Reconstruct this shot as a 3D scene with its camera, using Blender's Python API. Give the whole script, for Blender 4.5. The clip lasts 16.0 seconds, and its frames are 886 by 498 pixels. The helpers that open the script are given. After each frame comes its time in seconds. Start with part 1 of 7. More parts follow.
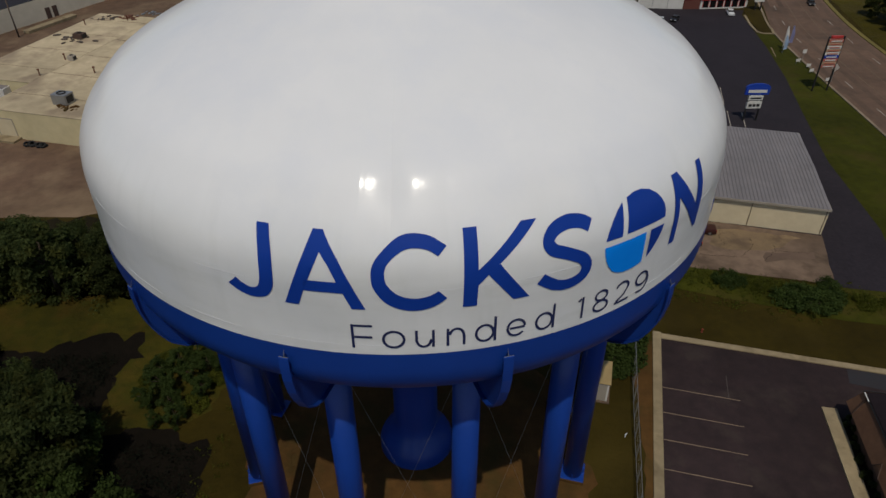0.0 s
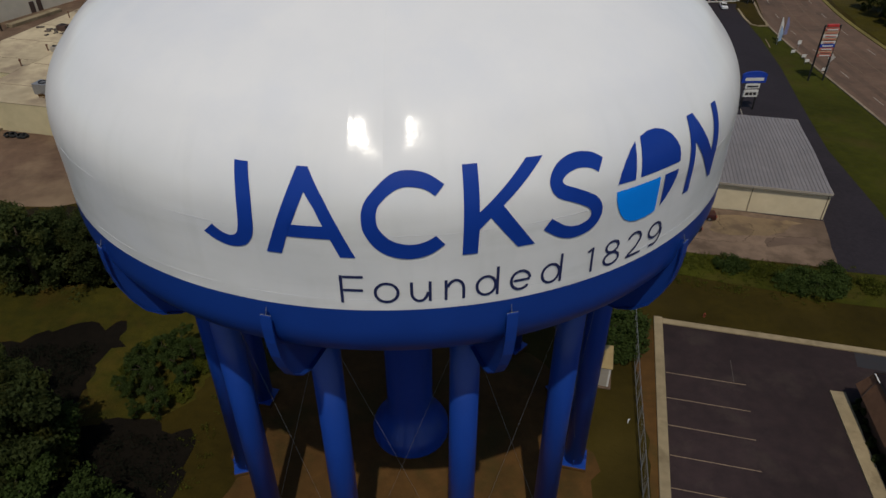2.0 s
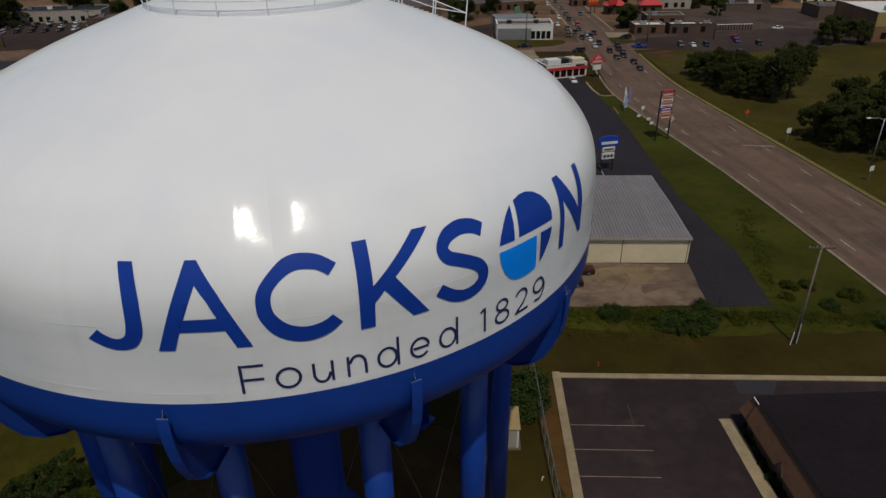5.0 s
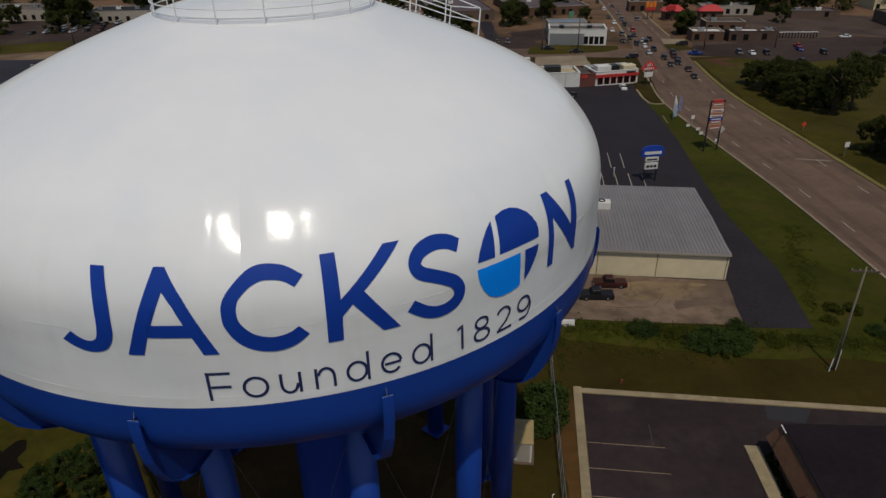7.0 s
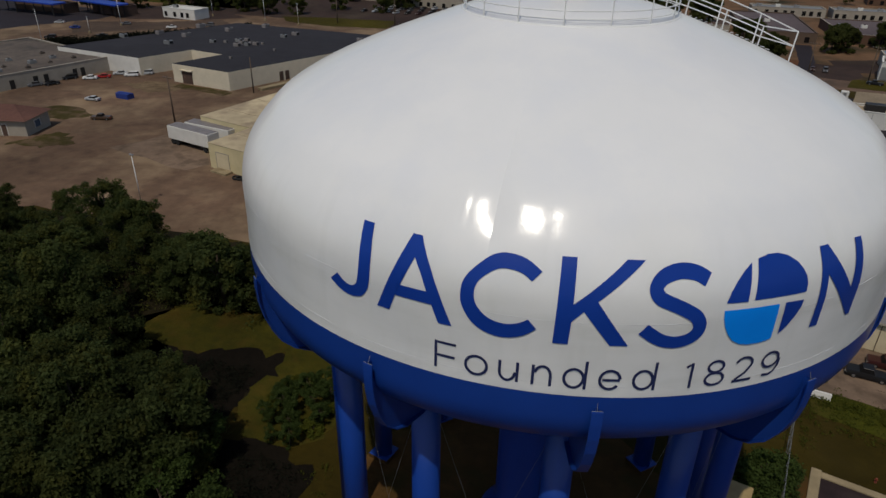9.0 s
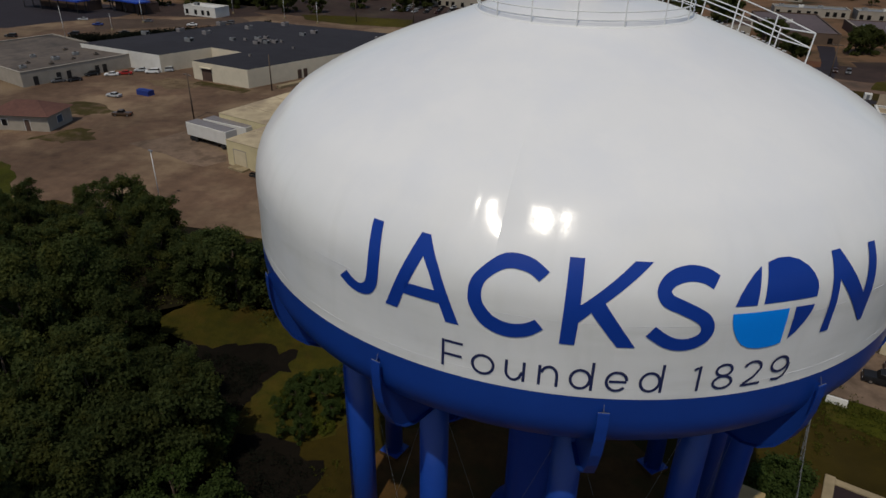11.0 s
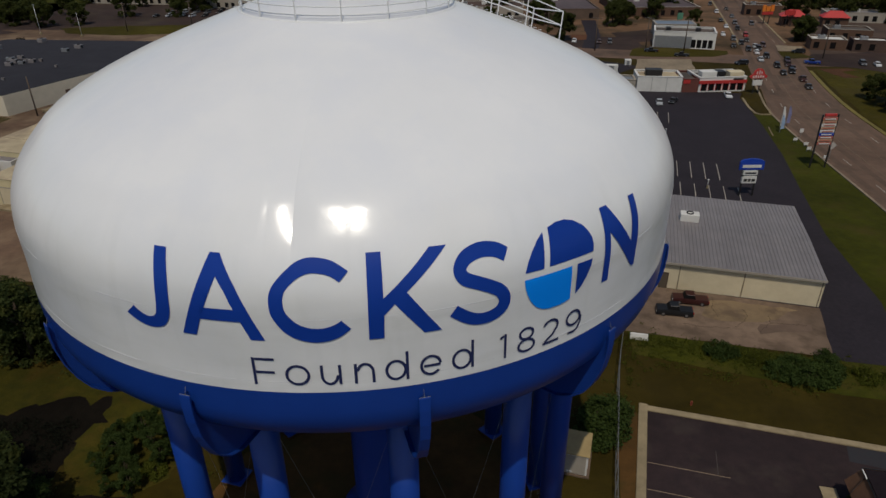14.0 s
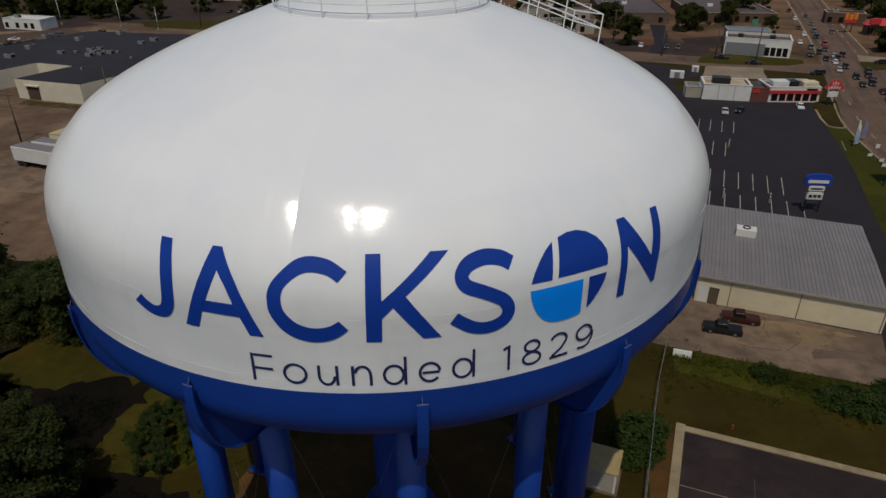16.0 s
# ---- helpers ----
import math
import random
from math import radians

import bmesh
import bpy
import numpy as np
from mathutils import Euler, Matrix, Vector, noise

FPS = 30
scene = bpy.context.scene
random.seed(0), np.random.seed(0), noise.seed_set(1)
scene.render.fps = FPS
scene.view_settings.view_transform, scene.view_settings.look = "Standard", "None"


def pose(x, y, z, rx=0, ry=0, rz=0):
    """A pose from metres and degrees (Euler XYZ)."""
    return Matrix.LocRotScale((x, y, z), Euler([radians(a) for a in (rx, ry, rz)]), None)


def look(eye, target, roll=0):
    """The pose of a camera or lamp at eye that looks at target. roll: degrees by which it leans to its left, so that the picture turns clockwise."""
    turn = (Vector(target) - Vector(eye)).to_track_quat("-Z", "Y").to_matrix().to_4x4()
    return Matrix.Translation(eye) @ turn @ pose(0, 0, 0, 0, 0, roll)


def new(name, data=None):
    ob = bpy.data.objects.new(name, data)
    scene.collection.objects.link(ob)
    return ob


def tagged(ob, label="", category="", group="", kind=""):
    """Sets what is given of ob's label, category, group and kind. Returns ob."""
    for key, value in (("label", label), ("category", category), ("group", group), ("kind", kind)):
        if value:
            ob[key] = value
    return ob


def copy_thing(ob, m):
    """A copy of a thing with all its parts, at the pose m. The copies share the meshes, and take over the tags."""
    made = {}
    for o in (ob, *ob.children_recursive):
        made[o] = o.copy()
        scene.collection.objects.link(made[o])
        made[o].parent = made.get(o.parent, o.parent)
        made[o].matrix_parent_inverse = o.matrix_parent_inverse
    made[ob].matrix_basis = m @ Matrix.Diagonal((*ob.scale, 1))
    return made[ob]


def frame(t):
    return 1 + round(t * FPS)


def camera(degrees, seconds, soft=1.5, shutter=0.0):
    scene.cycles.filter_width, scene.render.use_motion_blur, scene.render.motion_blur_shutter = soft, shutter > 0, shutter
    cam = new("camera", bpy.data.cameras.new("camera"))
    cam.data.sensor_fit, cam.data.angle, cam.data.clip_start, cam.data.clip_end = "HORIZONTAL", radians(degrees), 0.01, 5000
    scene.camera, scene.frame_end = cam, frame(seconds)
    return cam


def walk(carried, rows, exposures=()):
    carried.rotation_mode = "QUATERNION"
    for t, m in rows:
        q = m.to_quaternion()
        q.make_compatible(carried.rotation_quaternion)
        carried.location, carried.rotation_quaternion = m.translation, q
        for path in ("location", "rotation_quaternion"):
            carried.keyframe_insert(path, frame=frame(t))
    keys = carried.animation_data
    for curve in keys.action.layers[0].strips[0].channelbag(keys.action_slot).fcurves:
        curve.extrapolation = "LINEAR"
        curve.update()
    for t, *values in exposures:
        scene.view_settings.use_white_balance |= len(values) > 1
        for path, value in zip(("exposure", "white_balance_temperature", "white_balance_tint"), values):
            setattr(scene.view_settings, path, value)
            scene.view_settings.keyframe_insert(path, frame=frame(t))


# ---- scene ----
# All places below are in plan units of SCALE metres, set by the street's lanes and stalls.
SCALE = 1.2
# The camera: seconds, place in plan units, yaw, pitch and roll in degrees. The tower's axis is the world's z axis.
cam = camera(67.27, 16.0, soft=1.5)
ROWS = [
    (0, 1.86, -33.23, 42.05, 0.12, -35.68, -0.10),
    (0.5, 1.78, -33.11, 41.30, -0.74, -35.54, -0.10),
    (1, 1.74, -32.90, 40.57, -0.81, -35.45, -0.03),
    (1.5, 1.71, -32.76, 39.73, -1.00, -35.31, 0.04),
    (2, 1.68, -32.72, 39.21, -0.72, -35.15, 0.06),
    (2.5, 1.65, -32.80, 39.13, -0.18, -28.97, -0.04),
    (3, 1.62, -32.94, 39.17, -0.07, -28.01, -0.06),
    (3.5, 1.58, -33.05, 39.22, 0.06, -27.97, -0.01),
    (4, 1.47, -33.37, 39.22, -2.79, -28.07, -0.19),
    (4.5, 1.43, -33.55, 39.34, -7.44, -28.26, -0.38),
    (4.7, 1.38, -33.53, 39.36, -9.26, -28.28, -0.65),
    (5.7, 2.70, -33.45, 39.45, -14.30, -28.30, -0.70),
    (6.8, 3.95, -33.45, 39.62, -10.68, -28.27, -1.12),
    (7, 4.19, -33.38, 39.54, -6.59, -28.01, -1.03),
    (7.5, 4.31, -33.21, 39.57, 7.46, -27.90, 0.28),
    (8, 4.29, -33.32, 39.64, 14.79, -27.86, 0.84),
    (8.5, 4.26, -33.47, 39.69, 16.30, -27.84, 0.92),
    (9, 4.28, -33.61, 39.68, 17.10, -27.85, 0.94),
    (9.2, 4.23, -33.65, 39.72, 17.88, -27.88, 0.95),
    (10.3, 4.45, -33.66, 39.73, 19.60, -27.90, 0.85),
    (11.3, 4.62, -33.59, 39.73, 17.46, -27.99, 0.91),
    (11.5, 4.68, -33.62, 39.80, 16.34, -28.01, 0.76),
    (12, 4.78, -33.61, 39.88, 12.93, -28.09, 0.37),
    (12.5, 4.89, -33.53, 39.91, 8.41, -28.21, -0.01),
    (13, 4.84, -33.44, 39.92, 4.97, -28.27, -0.22),
    (13.5, 4.99, -33.35, 39.89, 3.39, -28.31, -0.33),
    (14, 5.51, -33.23, 39.81, 1.91, -28.34, -0.46),
    (14.5, 6.30, -33.03, 39.75, 1.32, -28.38, -0.49),
    (15, 6.93, -32.82, 39.69, 1.27, -28.30, -0.69),
    (15.5, 7.19, -32.59, 39.68, 5.99, -28.25, -0.38),
    (16, 7.23, -32.55, 39.67, 7.59, -28.24, -0.23),
]
walk(cam, [(t, pose(x * SCALE, y * SCALE, z * SCALE, 90 + pitch, 0, yaw) @ pose(0, 0, 0, 0, 0, roll)) for t, x, y, z, yaw, pitch, roll in ROWS],
     [(0, -0.53), (1.7, -0.53), (2.0, -0.46), (2.5, -0.40), (3.0, -0.47), (3.5, -0.53), (16, -0.53)])

# ---- light ----
SUN_EL, SUN_AZ = 62.5, 1.0   # degrees up, and degrees from -y towards -x
sun = new("sun", bpy.data.lights.new("sun", "SUN"))
sun.data.energy, sun.data.angle, sun.data.color = 3.02, radians(0.6), (1.0, 0.93, 0.80)
_e, _a = radians(SUN_EL), radians(SUN_AZ)
SUN_DIR = Vector((-math.sin(_a) * math.cos(_e), -math.cos(_a) * math.cos(_e), math.sin(_e)))
sun.matrix_world = look(SUN_DIR * 200, (0, 0, 0))
world = bpy.data.worlds.new("sky")
scene.world = world
world.use_nodes = True
_n = world.node_tree.nodes
_sky = _n.new("ShaderNodeTexSky")
_sky.sky_type, _sky.sun_disc = "NISHITA", False
_sky.sun_elevation, _sky.sun_rotation = radians(SUN_EL), radians(180 + SUN_AZ)
_bg = _n["Background"]
_bg.inputs["Strength"].default_value = 0.096
world.node_tree.links.new(_sky.outputs[0], _bg.inputs["Color"])

# ---- materials ----
MATS = {}


def surface(name, c1, c2=None, scale=1.0, rough=0.8, bump=0.1, metal=0.0, coat=0.0, big=0.0, island=0.0, spec=0.4, c3=None, c3scale=0.1, c3cut=0.55, thin=0.0):
    """A procedural surface: grain between c1 and c2, a large-scale stain (big), patches of c3, relief (bump) and variation from piece to piece."""
    if name in MATS:
        return MATS[name]
    m = bpy.data.materials.new(name)
    m.use_nodes = True
    nd, lk = m.node_tree.nodes, m.node_tree.links
    b = nd["Principled BSDF"]
    co = nd.new("ShaderNodeTexCoord")
    src = co.outputs["Object"]
    c2 = c2 or tuple(x * 0.8 for x in c1)

    def tex(s, detail=6.0, rough_=0.6):
        t = nd.new("ShaderNodeTexNoise")
        t.inputs["Scale"].default_value, t.inputs["Detail"].default_value, t.inputs["Roughness"].default_value = s, detail, rough_
        lk.new(src, t.inputs["Vector"])
        return t.outputs["Fac"]

    def ramp(sock, lo, hi):
        r = nd.new("ShaderNodeMapRange")
        r.inputs["From Min"].default_value, r.inputs["From Max"].default_value = lo, hi
        lk.new(sock, r.inputs["Value"])
        return r.outputs["Result"]

    def mix(fac, a, bb, mode="MIX"):
        x = nd.new("ShaderNodeMix")
        x.data_type, x.blend_type = "RGBA", mode
        for sock, v in ((x.inputs["Factor"], fac), (x.inputs["A"], a), (x.inputs["B"], bb)):
            if isinstance(v, (tuple, float, int)):
                sock.default_value = (*v, 1.0) if isinstance(v, tuple) else v
            else:
                lk.new(v, sock)
        return x.outputs["Result"]

    grain = tex(scale)
    col = mix(ramp(grain, 0.3, 0.7), c1, c2)
    if c3:
        col = mix(ramp(tex(c3scale, 5.0), c3cut - 0.06, c3cut + 0.1), col, c3)
    if big:
        v = ramp(tex(scale * 0.09, 4.0), 0.3, 0.7)
        g = nd.new("ShaderNodeMapRange")
        g.inputs["To Min"].default_value, g.inputs["To Max"].default_value = 1 - big, 1 + big
        lk.new(v, g.inputs["Value"])
        cc = nd.new("ShaderNodeCombineColor")
        for i in range(3):
            lk.new(g.outputs["Result"], cc.inputs[i])
        col = mix(1.0, col, cc.outputs[0], "MULTIPLY")
    if island:
        oi = nd.new("ShaderNodeObjectInfo")
        gi = nd.new("ShaderNodeNewGeometry")
        ad = nd.new("ShaderNodeMath")
        ad.operation = "ADD"
        lk.new(oi.outputs["Random"], ad.inputs[0])
        lk.new(gi.outputs["Random Per Island"], ad.inputs[1])
        g = nd.new("ShaderNodeMapRange")
        g.inputs["From Max"].default_value = 2.0
        g.inputs["To Min"].default_value, g.inputs["To Max"].default_value = 1 - island, 1 + island
        lk.new(ad.outputs[0], g.inputs["Value"])
        cc = nd.new("ShaderNodeCombineColor")
        for i in range(3):
            lk.new(g.outputs["Result"], cc.inputs[i])
        col = mix(1.0, col, cc.outputs[0], "MULTIPLY")
    lk.new(col, b.inputs["Base Color"])
    b.inputs["Roughness"].default_value, b.inputs["Metallic"].default_value = rough, metal
    b.inputs["Specular IOR Level"].default_value = spec
    b.inputs["Coat Weight"].default_value = coat
    b.inputs["Coat Roughness"].default_value = 0.155
    if bump:
        bp = nd.new("ShaderNodeBump")
        bp.inputs["Strength"].default_value, bp.inputs["Distance"].default_value = bump, 0.3 / scale
        lk.new(tex(scale * 1.7, 8.0), bp.inputs["Height"])
        lk.new(bp.outputs[0], b.inputs["Normal"])
    if thin:                              # light passing through a leaf
        tr, mx = nd.new("ShaderNodeBsdfTranslucent"), nd.new("ShaderNodeMixShader")
        mx.inputs[0].default_value = thin
        lk.new(col, tr.inputs["Color"])
        lk.new(b.outputs[0], mx.inputs[1])
        lk.new(tr.outputs[0], mx.inputs[2])
        lk.new(mx.outputs[0], nd["Material Output"].inputs["Surface"])
    MATS[name] = m
    return m


GRASS = surface("mown_grass", (0.035, 0.0248, 0.0028), (0.0258, 0.0186, 0.0022), 1.3, 0.95, 0.5, big=0.3, c3=(0.038, 0.027, 0.0045), c3scale=0.10, c3cut=0.56, spec=0.1)
VERGE = surface("green_verge_grass", (0.042, 0.044, 0.0032), (0.028, 0.030, 0.0026), 0.9, 0.95, 0.6, big=0.35, c3=(0.040, 0.033, 0.006), c3scale=0.16, c3cut=0.58, spec=0.1)
YGRASS = surface("patchy_yard_grass", (0.048, 0.037, 0.011), (0.034, 0.029, 0.008), 0.9, 0.95, 0.4, big=0.3, c3=(0.085, 0.057, 0.034), c3scale=0.35, c3cut=0.52, spec=0.1)
PALEDIRT = surface("pale_trodden_dirt", (0.19, 0.135, 0.08), (0.135, 0.094, 0.056), 0.7, 0.95, 0.3, big=0.3, c3=(0.10, 0.068, 0.04), c3scale=0.3, c3cut=0.52, spec=0.1)
MEADOW = surface("sunlit_long_grass", (0.046, 0.039, 0.0042), (0.027, 0.027, 0.0035), 0.8, 0.95, 0.6, big=0.35, c3=(0.055, 0.038, 0.006), c3scale=0.25, c3cut=0.55, spec=0.1)
DARKSOIL = surface("dark_brown_soil", (0.016, 0.0125, 0.005), (0.0095, 0.008, 0.0035), 1.6, 0.95, 0.6, big=0.35, spec=0.1)
DIRT = surface("bare_dirt", (0.090, 0.045, 0.0135), (0.060, 0.031, 0.010), 0.9, 0.95, 0.4, big=0.28, c3=(0.050, 0.034, 0.010), c3scale=0.25, spec=0.1)
ASPHALT = surface("dark_asphalt", (0.0245, 0.0193, 0.0235), (0.0170, 0.0138, 0.0172), 2.0, 0.88, 0.2, big=0.16, spec=0.2)
LOT = surface("worn_asphalt", (0.0325, 0.0206, 0.0208), (0.0215, 0.0144, 0.0150), 0.8, 0.9, 0.25, big=0.3, c3=(0.0385, 0.0275, 0.0245), c3scale=0.35, c3cut=0.6, spec=0.18)
DARKLOT = surface("dark_brown_lot", (0.046, 0.029, 0.024), (0.030, 0.020, 0.0165), 0.3, 0.9, 0.1, big=0.35, c3=(0.055, 0.040, 0.028), c3scale=0.05, c3cut=0.58, spec=0.15)
YARD = surface("gravel_yard", (0.128, 0.080, 0.051), (0.082, 0.051, 0.034), 0.45, 0.95, 0.25, big=0.38, c3=(0.195, 0.136, 0.084), c3scale=0.06, c3cut=0.53, spec=0.15)
KERBW = surface("weathered_kerb_concrete", (0.24, 0.185, 0.12), (0.17, 0.13, 0.085), 1.2, 0.9, 0.2, big=0.25)
ROAD = surface("grey_road", (0.138, 0.087, 0.060), (0.107, 0.068, 0.048), 0.7, 0.9, 0.15, big=0.2, c3=(0.075, 0.052, 0.038), c3scale=0.12, c3cut=0.58, spec=0.18)
TRACK = surface("dark_wheel_track", (0.112, 0.073, 0.051), (0.086, 0.057, 0.041), 0.5, 0.9, 0.1, big=0.3, spec=0.18)
FIELD = surface("rough_field_grass", (0.050, 0.040, 0.0038), (0.034, 0.029, 0.0032), 0.5, 0.95, 0.5, big=0.35, c3=(0.047, 0.037, 0.008), c3scale=0.10, c3cut=0.55, spec=0.1)
CONC = surface("pale_concrete", (0.285, 0.225, 0.135), (0.215, 0.168, 0.100), 1.2, 0.9, 0.2, big=0.22, c3=(0.17, 0.13, 0.075), c3scale=0.5, c3cut=0.6, spec=0.2)
APRON = surface("old_concrete", (0.165, 0.113, 0.077), (0.118, 0.081, 0.056), 0.7, 0.92, 0.25, big=0.35, c3=(0.085, 0.058, 0.039), c3scale=0.32, c3cut=0.54, spec=0.2)
TOWN = surface("town_ground", (0.165, 0.095, 0.054), (0.110, 0.064, 0.037), 0.12, 0.95, 0.1, big=0.35, c3=(0.036, 0.030, 0.017), c3scale=0.045, c3cut=0.55, spec=0.1)
LINE_W = surface("white_road_paint", (0.42, 0.38, 0.32), (0.20, 0.17, 0.14), 2.5, 0.8, 0.1)
LINE_Y = surface("yellow_road_paint", (0.135, 0.092, 0.048), (0.10, 0.07, 0.043), 2.5, 0.8, 0.1)
STALL = surface("worn_stall_paint", (0.26, 0.185, 0.12), (0.15, 0.105, 0.07), 2.0, 0.85, 0.1)
WHITE = surface("gloss_white_tank_paint", (0.765, 0.76, 0.755), (0.73, 0.73, 0.73), 0.35, 0.5, 0.0, coat=0.6, big=0.025, spec=0.12, c3=(0.715, 0.72, 0.735), c3scale=0.22, c3cut=0.54)


def tank_grime_and_shade(m):
    """Rain streaks, smudges along the belt weld, a faint ripple and painted shade down the sides, on the white tank
    paint.
    """
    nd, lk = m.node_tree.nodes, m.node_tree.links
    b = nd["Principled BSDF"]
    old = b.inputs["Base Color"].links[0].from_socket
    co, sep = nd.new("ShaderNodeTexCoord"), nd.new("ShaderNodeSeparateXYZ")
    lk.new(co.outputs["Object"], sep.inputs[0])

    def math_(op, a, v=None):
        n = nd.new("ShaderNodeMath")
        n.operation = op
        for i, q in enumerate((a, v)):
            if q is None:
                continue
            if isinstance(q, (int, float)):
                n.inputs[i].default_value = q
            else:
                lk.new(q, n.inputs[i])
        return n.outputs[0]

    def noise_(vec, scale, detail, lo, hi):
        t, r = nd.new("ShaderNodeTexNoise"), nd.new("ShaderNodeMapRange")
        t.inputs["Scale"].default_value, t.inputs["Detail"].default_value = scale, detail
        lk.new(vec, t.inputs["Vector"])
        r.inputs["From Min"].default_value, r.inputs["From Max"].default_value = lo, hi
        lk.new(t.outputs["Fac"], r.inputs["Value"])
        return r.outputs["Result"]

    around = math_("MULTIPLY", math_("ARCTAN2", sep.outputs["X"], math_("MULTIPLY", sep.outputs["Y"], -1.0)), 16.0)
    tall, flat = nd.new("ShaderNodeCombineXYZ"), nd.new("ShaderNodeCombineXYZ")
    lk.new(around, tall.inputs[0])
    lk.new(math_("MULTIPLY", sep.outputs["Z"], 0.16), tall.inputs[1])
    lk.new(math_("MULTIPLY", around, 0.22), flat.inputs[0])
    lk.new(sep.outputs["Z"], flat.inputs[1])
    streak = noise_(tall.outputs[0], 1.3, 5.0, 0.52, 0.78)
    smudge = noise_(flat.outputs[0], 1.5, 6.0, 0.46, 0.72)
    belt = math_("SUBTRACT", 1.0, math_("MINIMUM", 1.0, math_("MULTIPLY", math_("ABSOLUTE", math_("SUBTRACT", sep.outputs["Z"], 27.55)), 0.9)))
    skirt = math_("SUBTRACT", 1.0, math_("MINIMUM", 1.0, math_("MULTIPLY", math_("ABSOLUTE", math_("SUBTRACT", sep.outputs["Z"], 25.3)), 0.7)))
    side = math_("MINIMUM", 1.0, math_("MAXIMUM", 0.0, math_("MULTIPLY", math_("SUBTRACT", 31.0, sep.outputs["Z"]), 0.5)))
    # patchy tone that paints the side below the dome darker, as shade
    side_shade = noise_(co.outputs["Object"], 0.30, 4.0, 0.25, 0.62)
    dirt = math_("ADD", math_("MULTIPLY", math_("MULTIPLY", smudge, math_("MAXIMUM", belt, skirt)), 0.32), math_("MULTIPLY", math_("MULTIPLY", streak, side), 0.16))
    dirt = math_("MINIMUM", 0.6, math_("ADD", dirt, math_("MULTIPLY", math_("MULTIPLY", side_shade, side), 0.22)))
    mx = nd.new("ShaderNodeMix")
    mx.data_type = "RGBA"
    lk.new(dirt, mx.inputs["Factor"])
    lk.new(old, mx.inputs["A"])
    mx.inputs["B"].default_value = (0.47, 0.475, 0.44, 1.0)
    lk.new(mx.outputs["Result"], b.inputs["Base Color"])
    rip, bp = nd.new("ShaderNodeTexNoise"), nd.new("ShaderNodeBump")
    rip.inputs["Scale"].default_value, rip.inputs["Detail"].default_value, rip.inputs["Roughness"].default_value = 1.3, 3.0, 0.5
    lk.new(co.outputs["Object"], rip.inputs["Vector"])
    bp.inputs["Strength"].default_value, bp.inputs["Distance"].default_value = 1.0, 0.011
    lk.new(rip.outputs["Fac"], bp.inputs["Height"])
    lk.new(bp.outputs[0], b.inputs["Coat Normal"])


tank_grime_and_shade(WHITE)
BLUE = surface("royal_blue_tank_paint", (0.008, 0.045, 0.265), (0.007, 0.039, 0.235), 0.5, 0.38, 0.0, coat=0.2, big=0.08, spec=0.3)
LETTER = surface("navy_letter_paint", (0.006, 0.041, 0.285), (0.005, 0.036, 0.26), 0.6, 0.45, 0.0, coat=0.08, spec=0.2)
INK = surface("dark_ink_letter_paint", (0.021, 0.028, 0.090), (0.017, 0.023, 0.078), 0.6, 0.5, 0.0, spec=0.2)
SEAM = surface("weld_bead", (0.60, 0.60, 0.61), (0.5, 0.5, 0.52), 2.0, 0.8, 0.0, spec=0.1)
LIGHTB = surface("sky_blue_letter_paint", (0.0, 0.235, 0.86), (0.0, 0.22, 0.82), 0.6, 0.45, 0.0, coat=0.08, spec=0.2)
STEELW = surface("white_painted_steel", (0.72, 0.72, 0.71), (0.65, 0.65, 0.64), 2.0, 0.4, 0.0)
GALV = surface("galvanised_steel", (0.33, 0.33, 0.33), (0.26, 0.26, 0.26), 6.0, 0.45, 0.05, metal=0.6)
METALROOF = surface("grey_metal_roof", (0.228, 0.205, 0.200), (0.188, 0.170, 0.167), 0.4, 0.5, 0.05, metal=0.15, big=0.12, island=0.07)
BEIGE = surface("cream_block_wall", (0.60, 0.51, 0.34), (0.53, 0.445, 0.295), 0.8, 0.85, 0.15, big=0.12)
BEIGE2 = surface("pale_yellow_wall", (0.60, 0.51, 0.30), (0.50, 0.425, 0.25), 0.5, 0.85, 0.15, big=0.18)
CREAMW = surface("cream_store_wall", (0.60, 0.53, 0.41), (0.52, 0.46, 0.35), 0.5, 0.85, 0.1, big=0.12)
DRYKERB = surface("yellowed_kerb_grass", (0.17, 0.13, 0.03), (0.10, 0.085, 0.022), 1.5, 0.95, 0.3, big=0.2)
MANSARD = surface("brown_mansard_shingles", (0.19, 0.092, 0.048), (0.145, 0.072, 0.038), 2.0, 0.9, 0.2, big=0.25)
REDDISH = surface("faded_red_orange_plate", (0.55, 0.06, 0.025), (0.48, 0.05, 0.02), 1.0, 0.6, 0.0)
TANROOF = surface("weathered_tan_roof", (0.50, 0.405, 0.26), (0.36, 0.29, 0.18), 0.5, 0.9, 0.15, big=0.25, c3=(0.26, 0.20, 0.13), c3scale=0.16, c3cut=0.57)
GREYWALL = surface("grey_block_wall", (0.34, 0.30, 0.245), (0.28, 0.245, 0.20), 0.6, 0.9, 0.1, big=0.1)
DARKROOF = surface("dark_membrane_roof", (0.032, 0.031, 0.037), (0.025, 0.024, 0.029), 0.3, 0.9, 0.1, big=0.2, spec=0.12)
GRAVROOF = surface("gravel_ballast_roof", (0.115, 0.090, 0.072), (0.072, 0.058, 0.048), 0.6, 0.95, 0.15, big=0.3, c3=(0.055, 0.045, 0.038), c3scale=0.2, c3cut=0.55)
